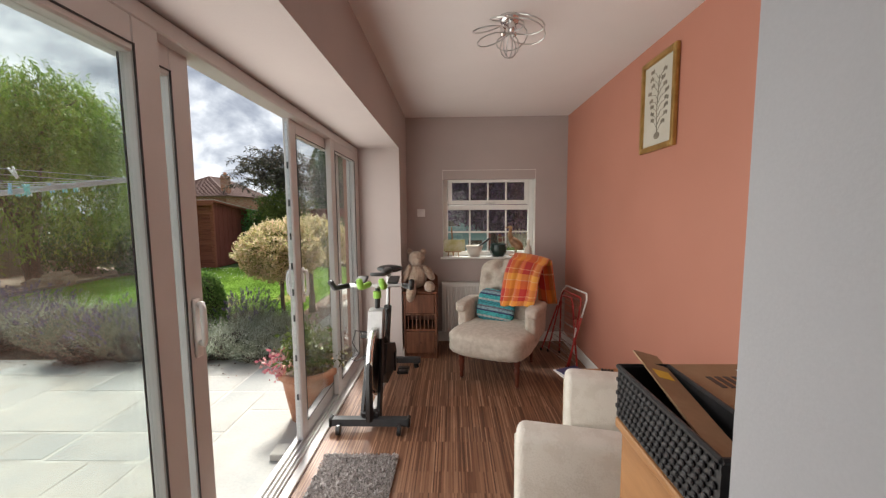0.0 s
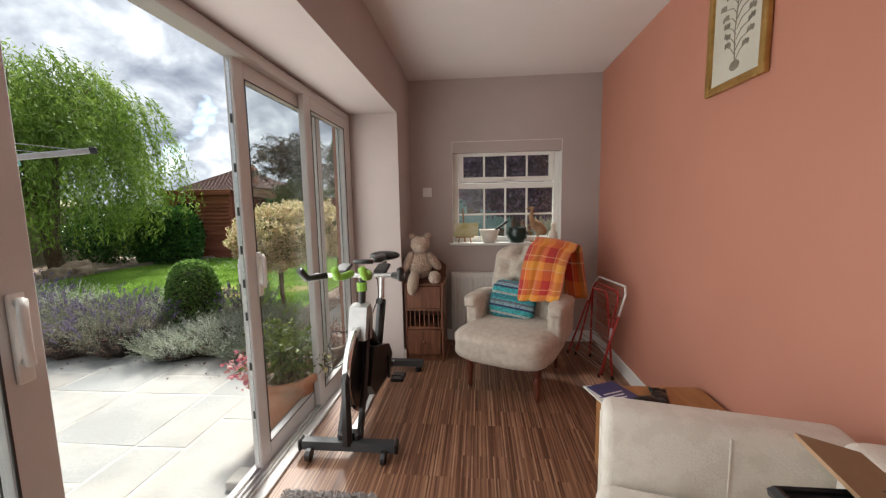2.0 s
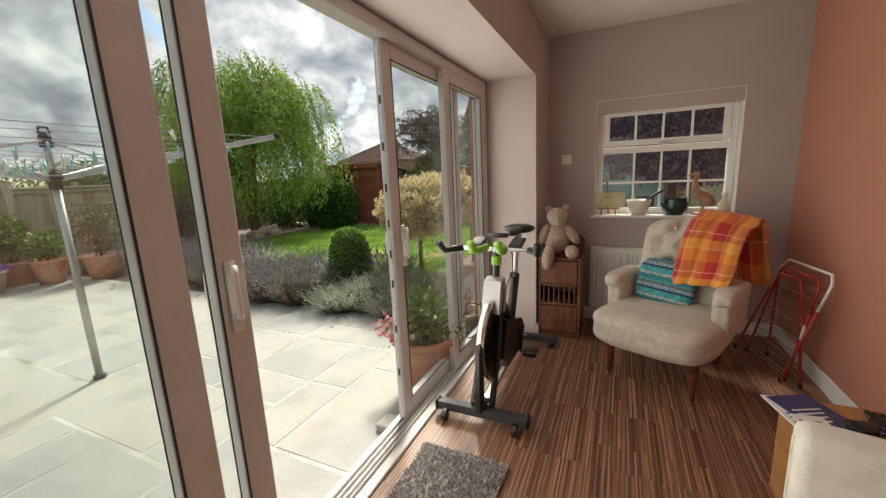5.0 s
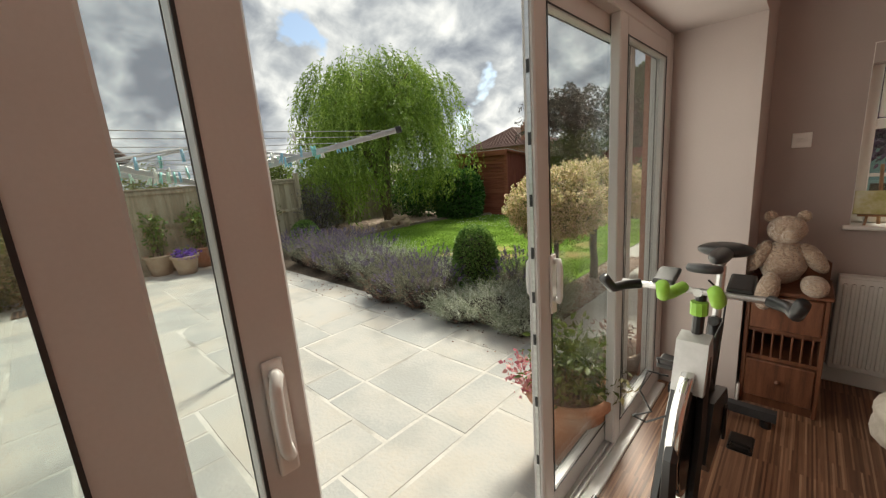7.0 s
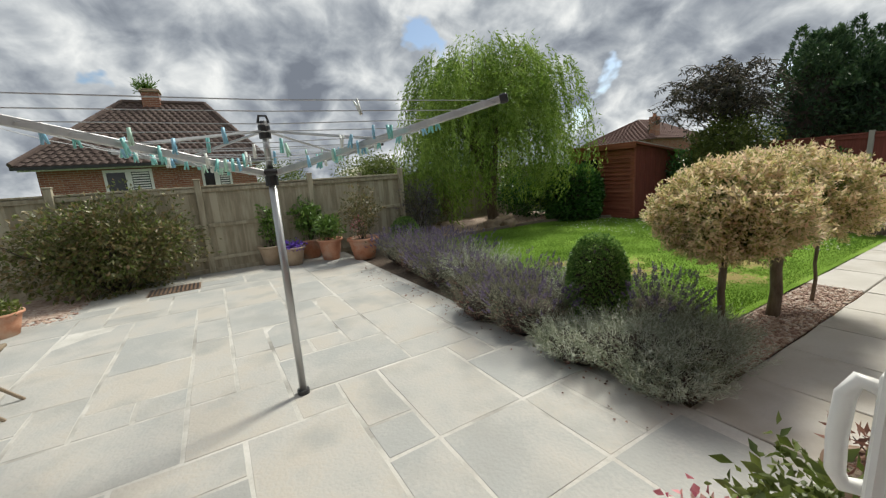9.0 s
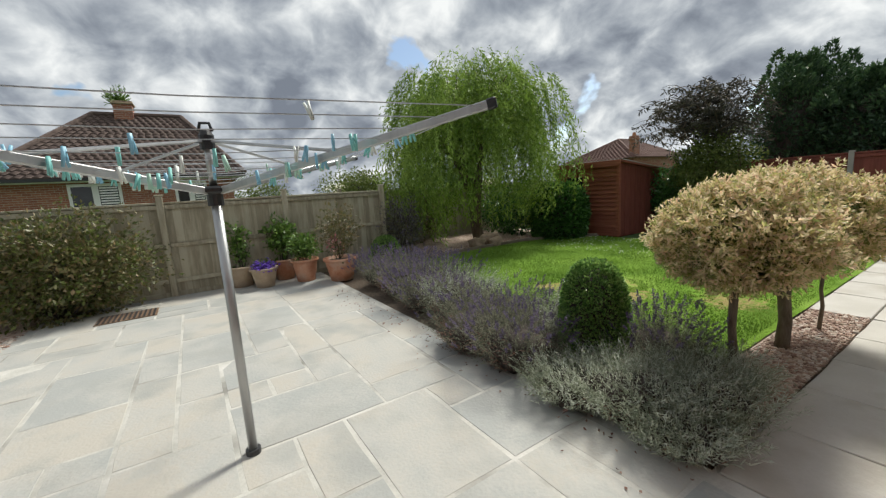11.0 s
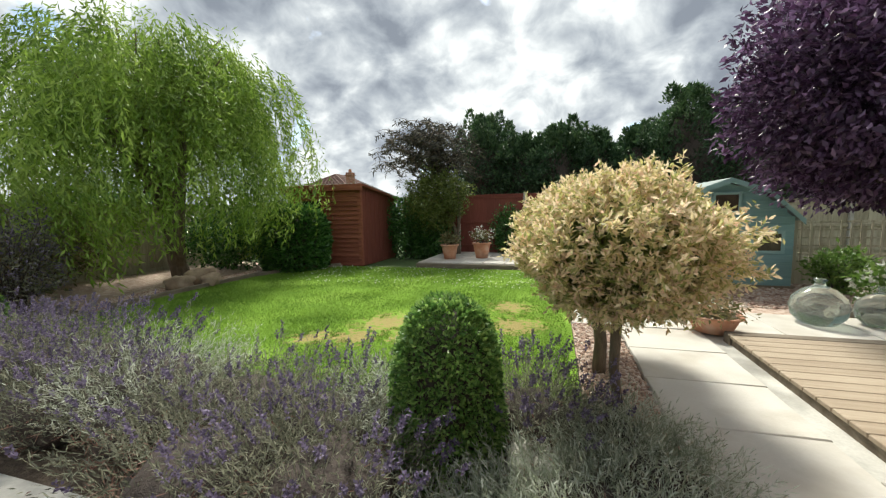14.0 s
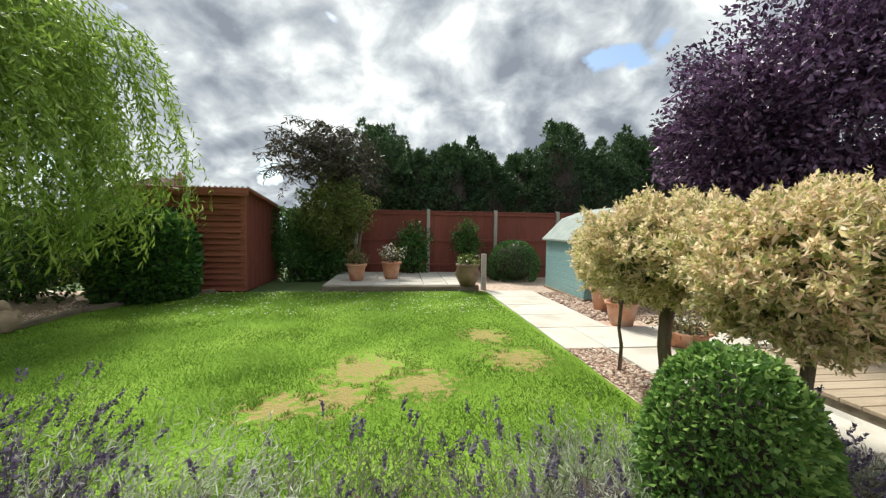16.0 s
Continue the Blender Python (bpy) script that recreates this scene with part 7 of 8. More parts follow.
def radiator(at, w, h):
    t = thing("radiator", at, "white ribbed panel radiator below the window", "radiator")
    n = int(w / 0.034)
    panel = part("panel", box(B(), (0, 0.008, 0), (w, 0.024, h), 0.004), M_WHITEMETAL, t)
    rib = finish(box(B(), (0, -0.008, 0.03), (0.019, 0.02, h - 0.03), 0.007, 2), "rib")
    for k in range(n):
        o = part("rib", rib, M_WHITEMETAL, panel)
        o.location = (0.02 + k * (w - 0.04) / n, 0, 0)
    part("top_grille", box(B(), (0, 0.006, h), (w, 0.075, h + 0.012), 0.003), M_WHITEMETAL, t)
    for x in (0.0, w - 0.006):
        part("side_cover", box(B(), (x, 0.0245, 0.0), (x + 0.006, 0.08, h - 0.001)), M_WHITEMETAL, t)
    part("valve", tube(tube(B(), [(w + 0.005, 0.04, 0.05), (w + 0.04, 0.04, 0.05), (w + 0.04, 0.04, -0.11)], 0.008, 8), [(w + 0.04, 0.04, 0.04), (w + 0.04, 0.04, 0.11)], 0.017, 10), M_WHITEMETAL, t)
    return t


radiator((0.37, 4.55, 0.12), 1.0, 0.555)


def armchair(at, rz):
    t = thing("armchair", at, "cream damask button-back armchair on dark turned legs", "armchair", "", rz)
    b = B()
    blob(b, Matrix.Translation((0, -0.085, 0.35)), (0.35, 0.37, 0.115), 4, 0.03, 2, 0.45)
    part("seat", b, M_DAMASK, t, "plump sprung seat", True)
    # tufted back: a padded, slightly leaning panel with buttons
    b = B()
    nu, nv = 26, 26
    btn = [(u, v) for v in (0.5, 0.72, 0.9) for u in ((-0.33, 0.0, 0.33) if v == 0.72 else (-0.17, 0.17))]
    front, rear = [], []
    for j in range(nv + 1):
        fr, rr = [], []
        for i in range(nu + 1):
            u, v = -1 + 2 * i / nu, j / nv
            wv = 0.3 * (1 - 0.1 * v) * (1 if v < 0.85 else math.sqrt(max(0.0, 1 - ((v - 0.85) / 0.19) ** 2)))
            puff = 0.085 * (1 - abs(u) ** 4) * (1 - max(0.0, (v - 0.8) / 0.2) ** 2)
            for bu, bv in btn:
                puff -= 0.075 * math.exp(-(((u * 0.3 - bu * 0.55) ** 2 + ((v - bv) * 0.6) ** 2) / 0.0022))
            z = 0.36 + 0.63 * v
            lean = 0.24 + 0.14 * v - 0.05 * (u * u) * 0
            wrap = 0.07 * u * u
            fr.append(b.verts.new((u * wv, lean - puff - wrap, z)))
            rr.append(b.verts.new((u * wv, lean + 0.06 - wrap * 0.6, z)))
        front.append(fr)
        rear.append(rr)
    for j in range(nv):
        for i in range(nu):
            b.faces.new((front[j][i], front[j][i + 1], front[j + 1][i + 1], front[j + 1][i]))
            b.faces.new((rear[j][i + 1], rear[j][i], rear[j + 1][i], rear[j + 1][i + 1]))
        b.faces.new((front[j][0], front[j + 1][0], rear[j + 1][0], rear[j][0]))
        b.faces.new((front[j + 1][nu], front[j][nu], rear[j][nu], rear[j + 1][nu]))
    for i in range(nu):
        b.faces.new((front[0][i + 1], front[0][i], rear[0][i], rear[0][i + 1]))
        b.faces.new((front[nv][i], front[nv][i + 1], rear[nv][i + 1], rear[nv][i]))
    back = part("backrest", b, M_DAMASK, t, "deep-buttoned padded back", True)
    for bu, bv in btn:
        part("button", blob(B(), Matrix.Translation((bu * 0.55, 0.24 + 0.14 * bv - 0.03, 0.36 + 0.63 * bv)), (0.013, 0.008, 0.013), 2), M_DAMASK, back, "", True)
    for s in (-1, 1):
        b = B()
        blob(b, Matrix.Translation((s * 0.315, 0.1, 0.48)), (0.06, 0.215, 0.16), 4, 0.03, 2, 0.4)
        blob(b, Matrix.Translation((s * 0.325, 0.07, 0.59)), (0.066, 0.215, 0.055), 4, 0.03, 2, 0.25)
        part("armrest", b, M_DAMASK, t, "scrolled padded arm", True)
    for x in (-0.25, 0.25):
        part("leg", lathe(B(), [(0, 0), (0.014, 0), (0.019, 0.02), (0.016, 0.05), (0.024, 0.12), (0.028, 0.16), (0.02, 0.175), (0.03, 0.19), (0.03, 0.27), (0, 0.27)], 16, Matrix.Translation((x, -0.27, 0))), M_TURNED, t, "turned mahogany front leg", True)
        part("leg", tube(B(), [(x * 0.9, 0.34, 0.0), (x * 0.9, 0.26, 0.3)], [0.016, 0.024], 8), M_TURNED, t)
    return t


CH, CR = (0.905, 3.81, 0.0), -25.0
armchair(CH, CR)
chair_m = pose(*CH, 0, 0, CR)
b = B()
blob(b, Matrix.Identity(4), (0.175, 0.06, 0.15), 4, 0.05, 3, 0.5)
c = part("cushion", b, M_CUSHION, None, "", True)
c.matrix_basis = chair_m @ pose(-0.06, 0.115, 0.575, -22, 6, 4)
tagged(c, "teal and grey striped cushion leaning in the armchair", "cushion")

# the throw, laid over the back and one arm in folds
b = B()
nu, nv = 30, 44
rows = []
uvs = {}
for j in range(nv + 1):
    row = []
    for i in range(nu + 1):
        u, v = i / nu, j / nv
        fold = 0.013 * math.sin(u * 17 + 2.5 * v) + 0.007 * math.sin(u * 31 + 4 * v)
        if v < 0.28:    # hangs behind
            k = v / 0.28
            x, y, z = 0.05 + 0.33 * u + 0.06 * (1 - k), 0.47 + fold, 0.58 + 0.43 * k + 0.02 * math.sin(u * 6)
        elif v < 0.42:  # over the top rail
            a = (v - 0.28) / 0.14 * math.pi
            x, y, z = 0.04 + 0.33 * u, 0.395 + 0.075 * math.cos(a) + 0.4 * fold, 1.012 + 0.04 * math.sin(a) - 0.05 * u * u
        else:           # down the front, towards the seat's corner
            k = (v - 0.42) / 0.58
            x = 0.02 - 0.06 * k + (0.33 + 0.02 * k) * u + 0.012 * math.sin(9 * v)
            y = 0.3 - 0.3 * k * (0.7 + 0.3 * u) - 0.05 * math.sin(k * 3.1) + fold * 1.2
            z = 1.005 - 0.42 * k + 0.05 * u * k - 0.05 * u * u * (1 - k)
        vert = b.verts.new((x, y, z))
        uvs[vert] = (u * 1.7 + 0.1, v * 2.9)
        row.append(vert)
    rows.append(row)
layer = b.loops.layers.uv.new("UVMap")
for j in range(nv):
    for i in range(nu):
        f = b.faces.new((rows[j][i], rows[j][i + 1], rows[j + 1][i + 1], rows[j + 1][i]))
        for lp in f.loops:
            lp[layer].uv = uvs[lp.vert]
th = part("throw", b, M_PLAID, None, "", True)
sol = th.modifiers.new("thickness", "SOLIDIFY")
sol.thickness = 0.008
th.matrix_basis = chair_m
tagged(th, "red, orange and yellow checked wool throw draped over the armchair", "throw")


def airer(at):
    """Three hinged tube frames folded flat, leaning on the wall, with wire rails between their sides."""
    t = thing("clothes_airer", at, "folded red metal clothes airer leaning by the wall", "clothes airer")
    frames = (((-0.06, 0.24, 0), (0.065, -0.24, 0), (0.17, 0.22, 0.7), (0.185, -0.42, 0.74), M_WHITEMETAL, 8),
              ((0.0, 0.2, 0), (0.1, -0.2, 0), (0.14, 0.18, 0.66), (0.15, -0.36, 0.69), M_REDMETAL, 6),
              ((0.11, 0.16, 0), (0.15, -0.28, 0), (0.1, 0.1, 0.62), (0.11, -0.22, 0.66), M_REDMETAL, 5))
    for bl, br, tl, tr, top_mat, n in frames:
        bl, br, tl, tr = (Vector(v) for v in (bl, br, tl, tr))
        p, q = bl.lerp(tl, 0.7), br.lerp(tr, 0.7)
        f = part("frame", tube(B(), [bl, p], 0.0085, 8), M_REDMETAL, t, "red enamelled tube", True)
        part("frame", tube(B(), [br, q], 0.0085, 8), M_REDMETAL, t, "red enamelled tube", True)
        part("top_loop", tube(B(), [p, bl.lerp(tl, 0.93), tl.lerp(tr, 0.07), tl.lerp(tr, 0.93), br.lerp(tr, 0.93), q], 0.0085, 8), top_mat, t, "pale worn top of the frame" if top_mat is M_WHITEMETAL else "", True)
        for k in range(n):
            u = 0.08 + 0.8 * k / (n - 1)
            part("rail", tube(B(), [bl.lerp(tl, u), br.lerp(tr, u)], 0.003, 6), M_CHROME, f, "thin wire rail")
        for v in (bl, br):
            part("foot", tube(B(), [v, v + Vector((0, 0, 0.03))], 0.011, 8), M_BLACK, t)
    part("hinge", obox(B(), Matrix.Translation((0.12, -0.3, 0.36)) @ pose(0, 0, 0, 14, 0, 0), (0.014, 0.02, 0.1), 0.004), M_WHITEMETAL, t, "white plastic hinge")
    return t


airer((1.48, 4.1, 0.0))


def side_table(at):
    t = thing("side_table", at, "low orange oak side table against the wall", "side table")
    part("top", box(B(), (0, 0, 0.385), (0.51, 0.5, 0.41), 0.006, 2), M_OAK, t)
    part("panel", box(B(), (0.012, 0.012, 0.0), (0.03, 0.488, 0.385), 0.003), M_OAK, t)
    part("panel", box(B(), (0.48, 0.012, 0.0), (0.498, 0.488, 0.385), 0.003), M_OAK, t)
    part("front", box(B(), (0.03, 0.02, 0.0), (0.48, 0.036, 0.385)), M_OAK, t)
    part("shelf", box(B(), (0.03, 0.036, 0.12), (0.48, 0.48, 0.135)), M_OAK, t)
    return t


side_table((1.21, 2.38, 0.0))
for k, (x, y, r, s, m, lab) in enumerate([(1.26, 2.75, 14, (0.17, 0.24, 0.006), M_WHITEPAPER, "white printed magazine on the side table"), (1.28, 2.77, 25, (0.16, 0.21, 0.005), M_BLUEPRINT, "navy printed leaflet on the side table"), (1.26, 2.65, 8, (0.1, 0.14, 0.004), M_WHITEPAPER, "small white leaflet on the side table")]):
    o = thing("magazine", (x, y, 0.411 + 0.0065 * k), lab, "magazine", "magazines", r)
    part("cover", box(B(), (-s[0] / 2, -s[1] / 2, 0), (s[0] / 2, s[1] / 2, s[2]), 0.001), m, o)
    for q in range(4):
        part("print_bar", box(B(), (-s[0] * 0.4, -s[1] * 0.35 + q * 0.025, s[2]), (s[0] * (0.1 + 0.06 * q), -s[1] * 0.35 + q * 0.025 + 0.008, s[2] + 0.0006)), M_BLUEPRINT if m is M_WHITEPAPER else M_WHITEPAPER, o)
for x, y, r in ((1.4, 2.7, 10), (1.47, 2.74, 75)):
    o = thing("glove", (x, y, 0.412), "crumpled black glove lying on the side table", "glove", "pair of gloves", r)
    b = blob(B(), Matrix.Translation((0, 0, 0.016)), (0.05, 0.034, 0.016), 3, 0.25, 3)
    for q in range(4):
        tube(b, [(0.03, -0.024 + 0.016 * q, 0.014), (0.07, -0.03 + 0.02 * q, 0.016), (0.085 + 0.008 * (q % 2), -0.028 + 0.02 * q, 0.01)], [0.01, 0.009, 0.006], 7)
    part("shell", b, M_BLACK, o, "", True)
    part("cuff", tube(B(), [(-0.04, 0, 0.016), (-0.062, 0, 0.016)], [0.016, 0.0155], 12), M_DGREY, o)


def tub_chair(at, rz):
    t = thing("tub_chair", at, "cream leaf-patterned upholstered chair beside the wall", "armchair", "", rz)
    b = B()
    box(b, (-0.2, -0.42, 0.1), (0.2, 0.2, 0.465), 0.045, 4)
    part("seat", b, M_CREAM, t, "", True)
    for s in (-1, 1):
        front = -0.6 if s > 0 else -0.4
        part("armrest", box(B(), (s * 0.27 - 0.066, front, 0.06), (s * 0.27 + 0.066, 0.25, 0.685), 0.035, 4), M_CREAM, t, "", True)
        for e in (-1, 1):
            x = s * 0.27 + e * 0.0665
            part("seam", tube(B(), [(x, -0.06, 0.1), (x, -0.06, 0.65), (x - e * 0.03, -0.06, 0.686)], 0.0035, 6), M_CREAM, t)
        part("piping", tube(B(), [(s * 0.27, front - 0.002, 0.08), (s * 0.27, front - 0.002, 0.65), (s * 0.27, front + 0.03, 0.686)], 0.0035, 6), M_CREAM, t)
        for y in (-0.3, 0.24):
            part("leg", tube(B(), [(s * 0.25, y, 0.0), (s * 0.25, y, 0.1)], [0.018, 0.026], 10), M_TURNED, t)
    part("backrest", box(B(), (-0.2, 0.16, 0.4), (0.2, 0.3, 0.72), 0.05, 4), M_CREAM, t, "", True)
    return t


tub_chair((1.36, 1.84, 0.0), -103)

t = thing("wooden_chest", (0.885, 0.9, 0.0), "orange-brown wooden chest of drawers by the pale pier", "chest of drawers")
part("carcass", box(B(), (0.014, 0.008, 0.0), (0.7, 0.385, 0.925), 0.004), M_OAK, t)
part("top", box(B(), (0, 0, 0.925), (0.71, 0.395, 0.95), 0.006, 2), M_OAK, t)
for k in range(3):
    dr = part("drawer", box(B(), (0.03, 0.3855, 0.05 + k * 0.29), (0.68, 0.394, 0.32 + k * 0.29), 0.004), M_OAK, t)
    for x in (0.2, 0.5):
        part("knob", lathe(B(), [(0, 0), (0.012, 0), (0.018, 0.016), (0, 0.026)], 12, Matrix.Translation((x, 0.394, 0.18 + k * 0.29)) @ pose(0, 0, 0, -90, 0, 0)), M_OAK, dr)

t = thing("storage_basket", (0.89, 0.935, 0.951), "black woven plastic basket on the chest", "basket")
bw, bl, bh = 0.12, 0.36, 0.125
for lo, hi in (((0, 0), (0.006, bl)), ((bw - 0.006, 0), (bw, bl)), ((0.006, 0), (bw - 0.006, 0.006)), ((0.006, bl - 0.006), (bw - 0.006, bl))):
    part("side", box(B(), (lo[0], lo[1], 0.0), (hi[0], hi[1], bh)), M_RATTAN, t)
part("base", box(B(), (0.006, 0.006, 0.0), (bw - 0.006, bl - 0.006, 0.005)), M_RATTAN, t)
part("rim", tube(B(), [(0, 0, bh), (bw, 0, bh), (bw, bl, bh), (0, bl, bh), (0, 0, bh)], 0.006, 6), M_RATTAN, t)
b = B()
for k in range(7):
    for q in range(20):
        y = 0.012 + q * (bl - 0.01) / 20 + (0.008 if k % 2 else 0)
        obox(b, Matrix.Translation((-0.003, y, 0.012 + k * 0.0165)), (0.005, 0.012, 0.011), 0.002)
    for q in range(7):
        x = 0.012 + q * bw / 8 + (0.008 if k % 2 else 0)
        obox(b, Matrix.Translation((x, bl + 0.003, 0.012 + k * 0.0165)), (0.012, 0.005, 0.011), 0.002)
part("weave", b, M_RATTAN, t, "raised basket weave", False, "stuff")
t = thing("cardboard_box", (1.03, 0.92, 0.951), "closed brown cardboard box on the chest", "box")
part("carton", box(B(), (0, 0, 0), (0.42, 0.44, 0.105), 0.003), M_CARD, t)
part("flap_seam", box(B(), (0.0, 0.22, 0.105), (0.42, 0.224, 0.1065)), M_CARD, t)
part("label", box(B(), (0.16, 0.3, 0.1052), (0.26, 0.4, 0.106)), M_WHITEPAPER, t, "white delivery label")
for k in range(4):
    part("print_bar", box(B(), (0.06 + 0.02 * k, 0.3, 0.1052), (0.072 + 0.02 * k, 0.36, 0.106)), M_BLACK, t)
o = thing("cardboard_sheet", (0.955, 1.12, 1.085), "strip of cardboard lying across the basket with a yellow sticker", "cardboard")
m = pose(0, 0.03, -0.015, 4, 14, -7)
part("sheet", obox(B(), m, (0.06, 0.42, 0.004)), M_CARD, o)
part("sticker", obox(B(), m @ Matrix.Translation((0, 0.09, 0.003)), (0.035, 0.04, 0.001)), M_YELLOW, o, "yellow price sticker")

b = B()
prism(b, [(-0.28, 2.05), (0.15, 2.05), (0.16, 2.53), (-0.27, 2.54)], 0.001, 0.018)
mat_t = thing("door_mat", (0, 0, 0), "grey chenille mat by the open door", "mat")
part("backing", b, M_MAT, mat_t)
rng = np.random.default_rng(77)
pp = np.stack([-0.273 + 0.425 * rng.random(5200), 2.052 + 0.478 * rng.random(5200), np.full(5200, 0.016)], 1)
part("pile", leaf_mesh("pile", pp, rng.normal(size=pp.shape) * [0.7, 0.7, 0.2] + [0, 0, 0.8], 0.02, 0.013, rng), leafy("grey_pile", [(0.3, 0.275, 0.27), (0.44, 0.41, 0.4), (0.56, 0.53, 0.515)], 0.9, 0.0), mat_t, "tufted grey surface", False, "stuff")

t = thing("picture_frame", (XR, 2.79, 2.1), "gilt framed botanical embroidery on the terracotta wall", "picture")
fw, fh = 0.195, 0.28
for y0, y1, z0, z1 in ((-fw, -fw + 0.035, -fh, fh), (fw - 0.035, fw, -fh, fh), (-fw + 0.035, fw - 0.035, fh - 0.035, fh), (-fw + 0.035, fw - 0.035, -fh, -fh + 0.035)):
    part("frame", box(B(), (-0.028, y0, z0), (-0.002, y1, z1), 0.007, 2), M_GOLD, t)
part("canvas", box(B(), (-0.014, -fw + 0.03, -fh + 0.03), (-0.003, fw - 0.03, fh - 0.03)), M_PAPER, t)
b = B()
tube(b, [(-0.015, 0.0, -0.2), (-0.015, 0.01, -0.05), (-0.015, -0.01, 0.16)], 0.0025, 5)
r = random.Random(4)
for k in range(16):
    z = -0.17 + 0.021 * k
    s = 1 if k % 2 else -1
    tip = (-0.015, s * (0.05 + 0.05 * r.random()), z + 0.05)
    tube(b, [(-0.015, 0.0, z), (-0.015, s * 0.03, z + 0.035), tip], 0.0018, 4)
    for q in range(3):
        blob(b, Matrix.Translation((-0.0155, tip[1] + 0.014 * (q - 1), tip[2] + 0.012 * r.random())), (0.0015, 0.009, 0.014), 1)
blob(b, Matrix.Translation((-0.0155, 0.0, -0.19)), (0.0015, 0.035, 0.022), 2)
part("embroidery", b, M_THREAD, t, "stitched flowering plant")

t = thing("ceiling_light", (0.8, 2.53, CEIL), "wire flower ceiling light with a chrome base", "ceiling light")
part("base", lathe(B(), [(0, 0), (0.055, 0), (0.055, -0.012), (0.045, -0.03), (0, -0.03)], 24), M_CHROME, t, "", True)
for k in range(6):
    a = radians(60 * k + 15)
    pts = []
    for q in range(15):
        g = 2 * math.pi * q / 14
        rr = 0.105 - 0.095 * math.cos(g)
        pts.append((rr * math.cos(a) - 0.085 * math.sin(g) * math.sin(a), rr * math.sin(a) + 0.085 * math.sin(g) * math.cos(a), -0.05 - 0.03 * math.cos(g * 0.5) - 0.02 * (1 - math.cos(g))))
    part("wire_petal", tube(B(), pts, 0.0036, 5, False), M_STEEL, t, "twisted wire loop")
for k in range(3):
    a = radians(120 * k + 40)
    pts = [(0.05 * math.sin(g) * math.cos(a), 0.05 * math.sin(g) * math.sin(a), -0.09 - 0.06 * (1 - math.cos(g)) / 1.0) for g in (2 * math.pi * q / 12 for q in range(13))]
    part("wire_loop", tube(B(), pts, 0.0026, 5, False), M_STEEL, t)
    part("bulb", lathe(B(), [(0, -0.03), (0.012, -0.035), (0.018, -0.07), (0.01, -0.09), (0, -0.092)], 12, Matrix.Translation((0.035 * math.cos(a), 0.035 * math.sin(a), 0))), M_CHROME, t, "small unlit bulb", True)

t = thing("light_switch", (0.145, YF, 1.455), "white plastic wall switch", "switch")
part("plate", box(B(), (-0.043, -0.009, -0.043), (0.043, -0.0005, 0.043), 0.004, 2), M_GLOSSW, t)
for x in (-0.018, 0.0, 0.018):
    part("rocker", box(B(), (x - 0.006, -0.013, -0.012), (x + 0.006, -0.009, 0.012), 0.002), M_GLOSSW, t)

# on the window sill
SZ = WZ0 + 0.001
t = thing("table_easel", (0.5, YF + 0.03, SZ), "small wooden easel holding a landscape painting", "easel")
for x in (-0.06, 0.06):
    part("leg", tube(B(), [(x, -0.03, 0), (x * 0.6, 0.02, 0.16)], 0.006, 6), M_BIRD, t)
part("mast", tube(B(), [(0, 0.05, 0), (-0.02, 0.02, 0.33)], 0.008, 6), M_BIRD, t)
part("ledge", box(B(), (-0.09, -0.035, 0.05), (0.09, -0.015, 0.06)), M_BIRD, t)
part("painting", obox(B(), Matrix.Translation((0.01, -0.012, 0.125)) @ pose(0, 0, 0, -10, 0, 0), (0.24, 0.01, 0.13), 0.002), surf("green_landscape_paint", [(0.4, 0.38, 0.12), (0.55, 0.53, 0.3), (0.65, 0.66, 0.55)], 9, 0.6, 0.1), t, "loose green landscape")
t = thing("mortar_bowl", (0.735, YF + 0.02, SZ), "cream stoneware mortar with a pestle", "mortar")
part("bowl", lathe(B(), [(0, 0), (0.055, 0), (0.075, 0.04), (0.098, 0.125), (0.09, 0.125), (0.066, 0.045), (0, 0.03)], 28), M_CERAMIC, t, "", True)
part("pestle", tube(B(), [(-0.02, 0, 0.05), (0.06, 0, 0.12), (0.16, 0, 0.195), (0.18, 0, 0.2)], [0.018, 0.01, 0.012, 0.008], 10), M_BLACKPOT, t, "dark pestle", True)
t = thing("glazed_pot", (1.0, YF + 0.02, SZ), "dark green glazed round pot", "pot")
part("body", lathe(B(), [(0, 0), (0.06, 0), (0.09, 0.04), (0.098, 0.085), (0.085, 0.125), (0.088, 0.14), (0.08, 0.14), (0.076, 0.12), (0, 0.05)], 28), M_BOTTLE, t, "", True)


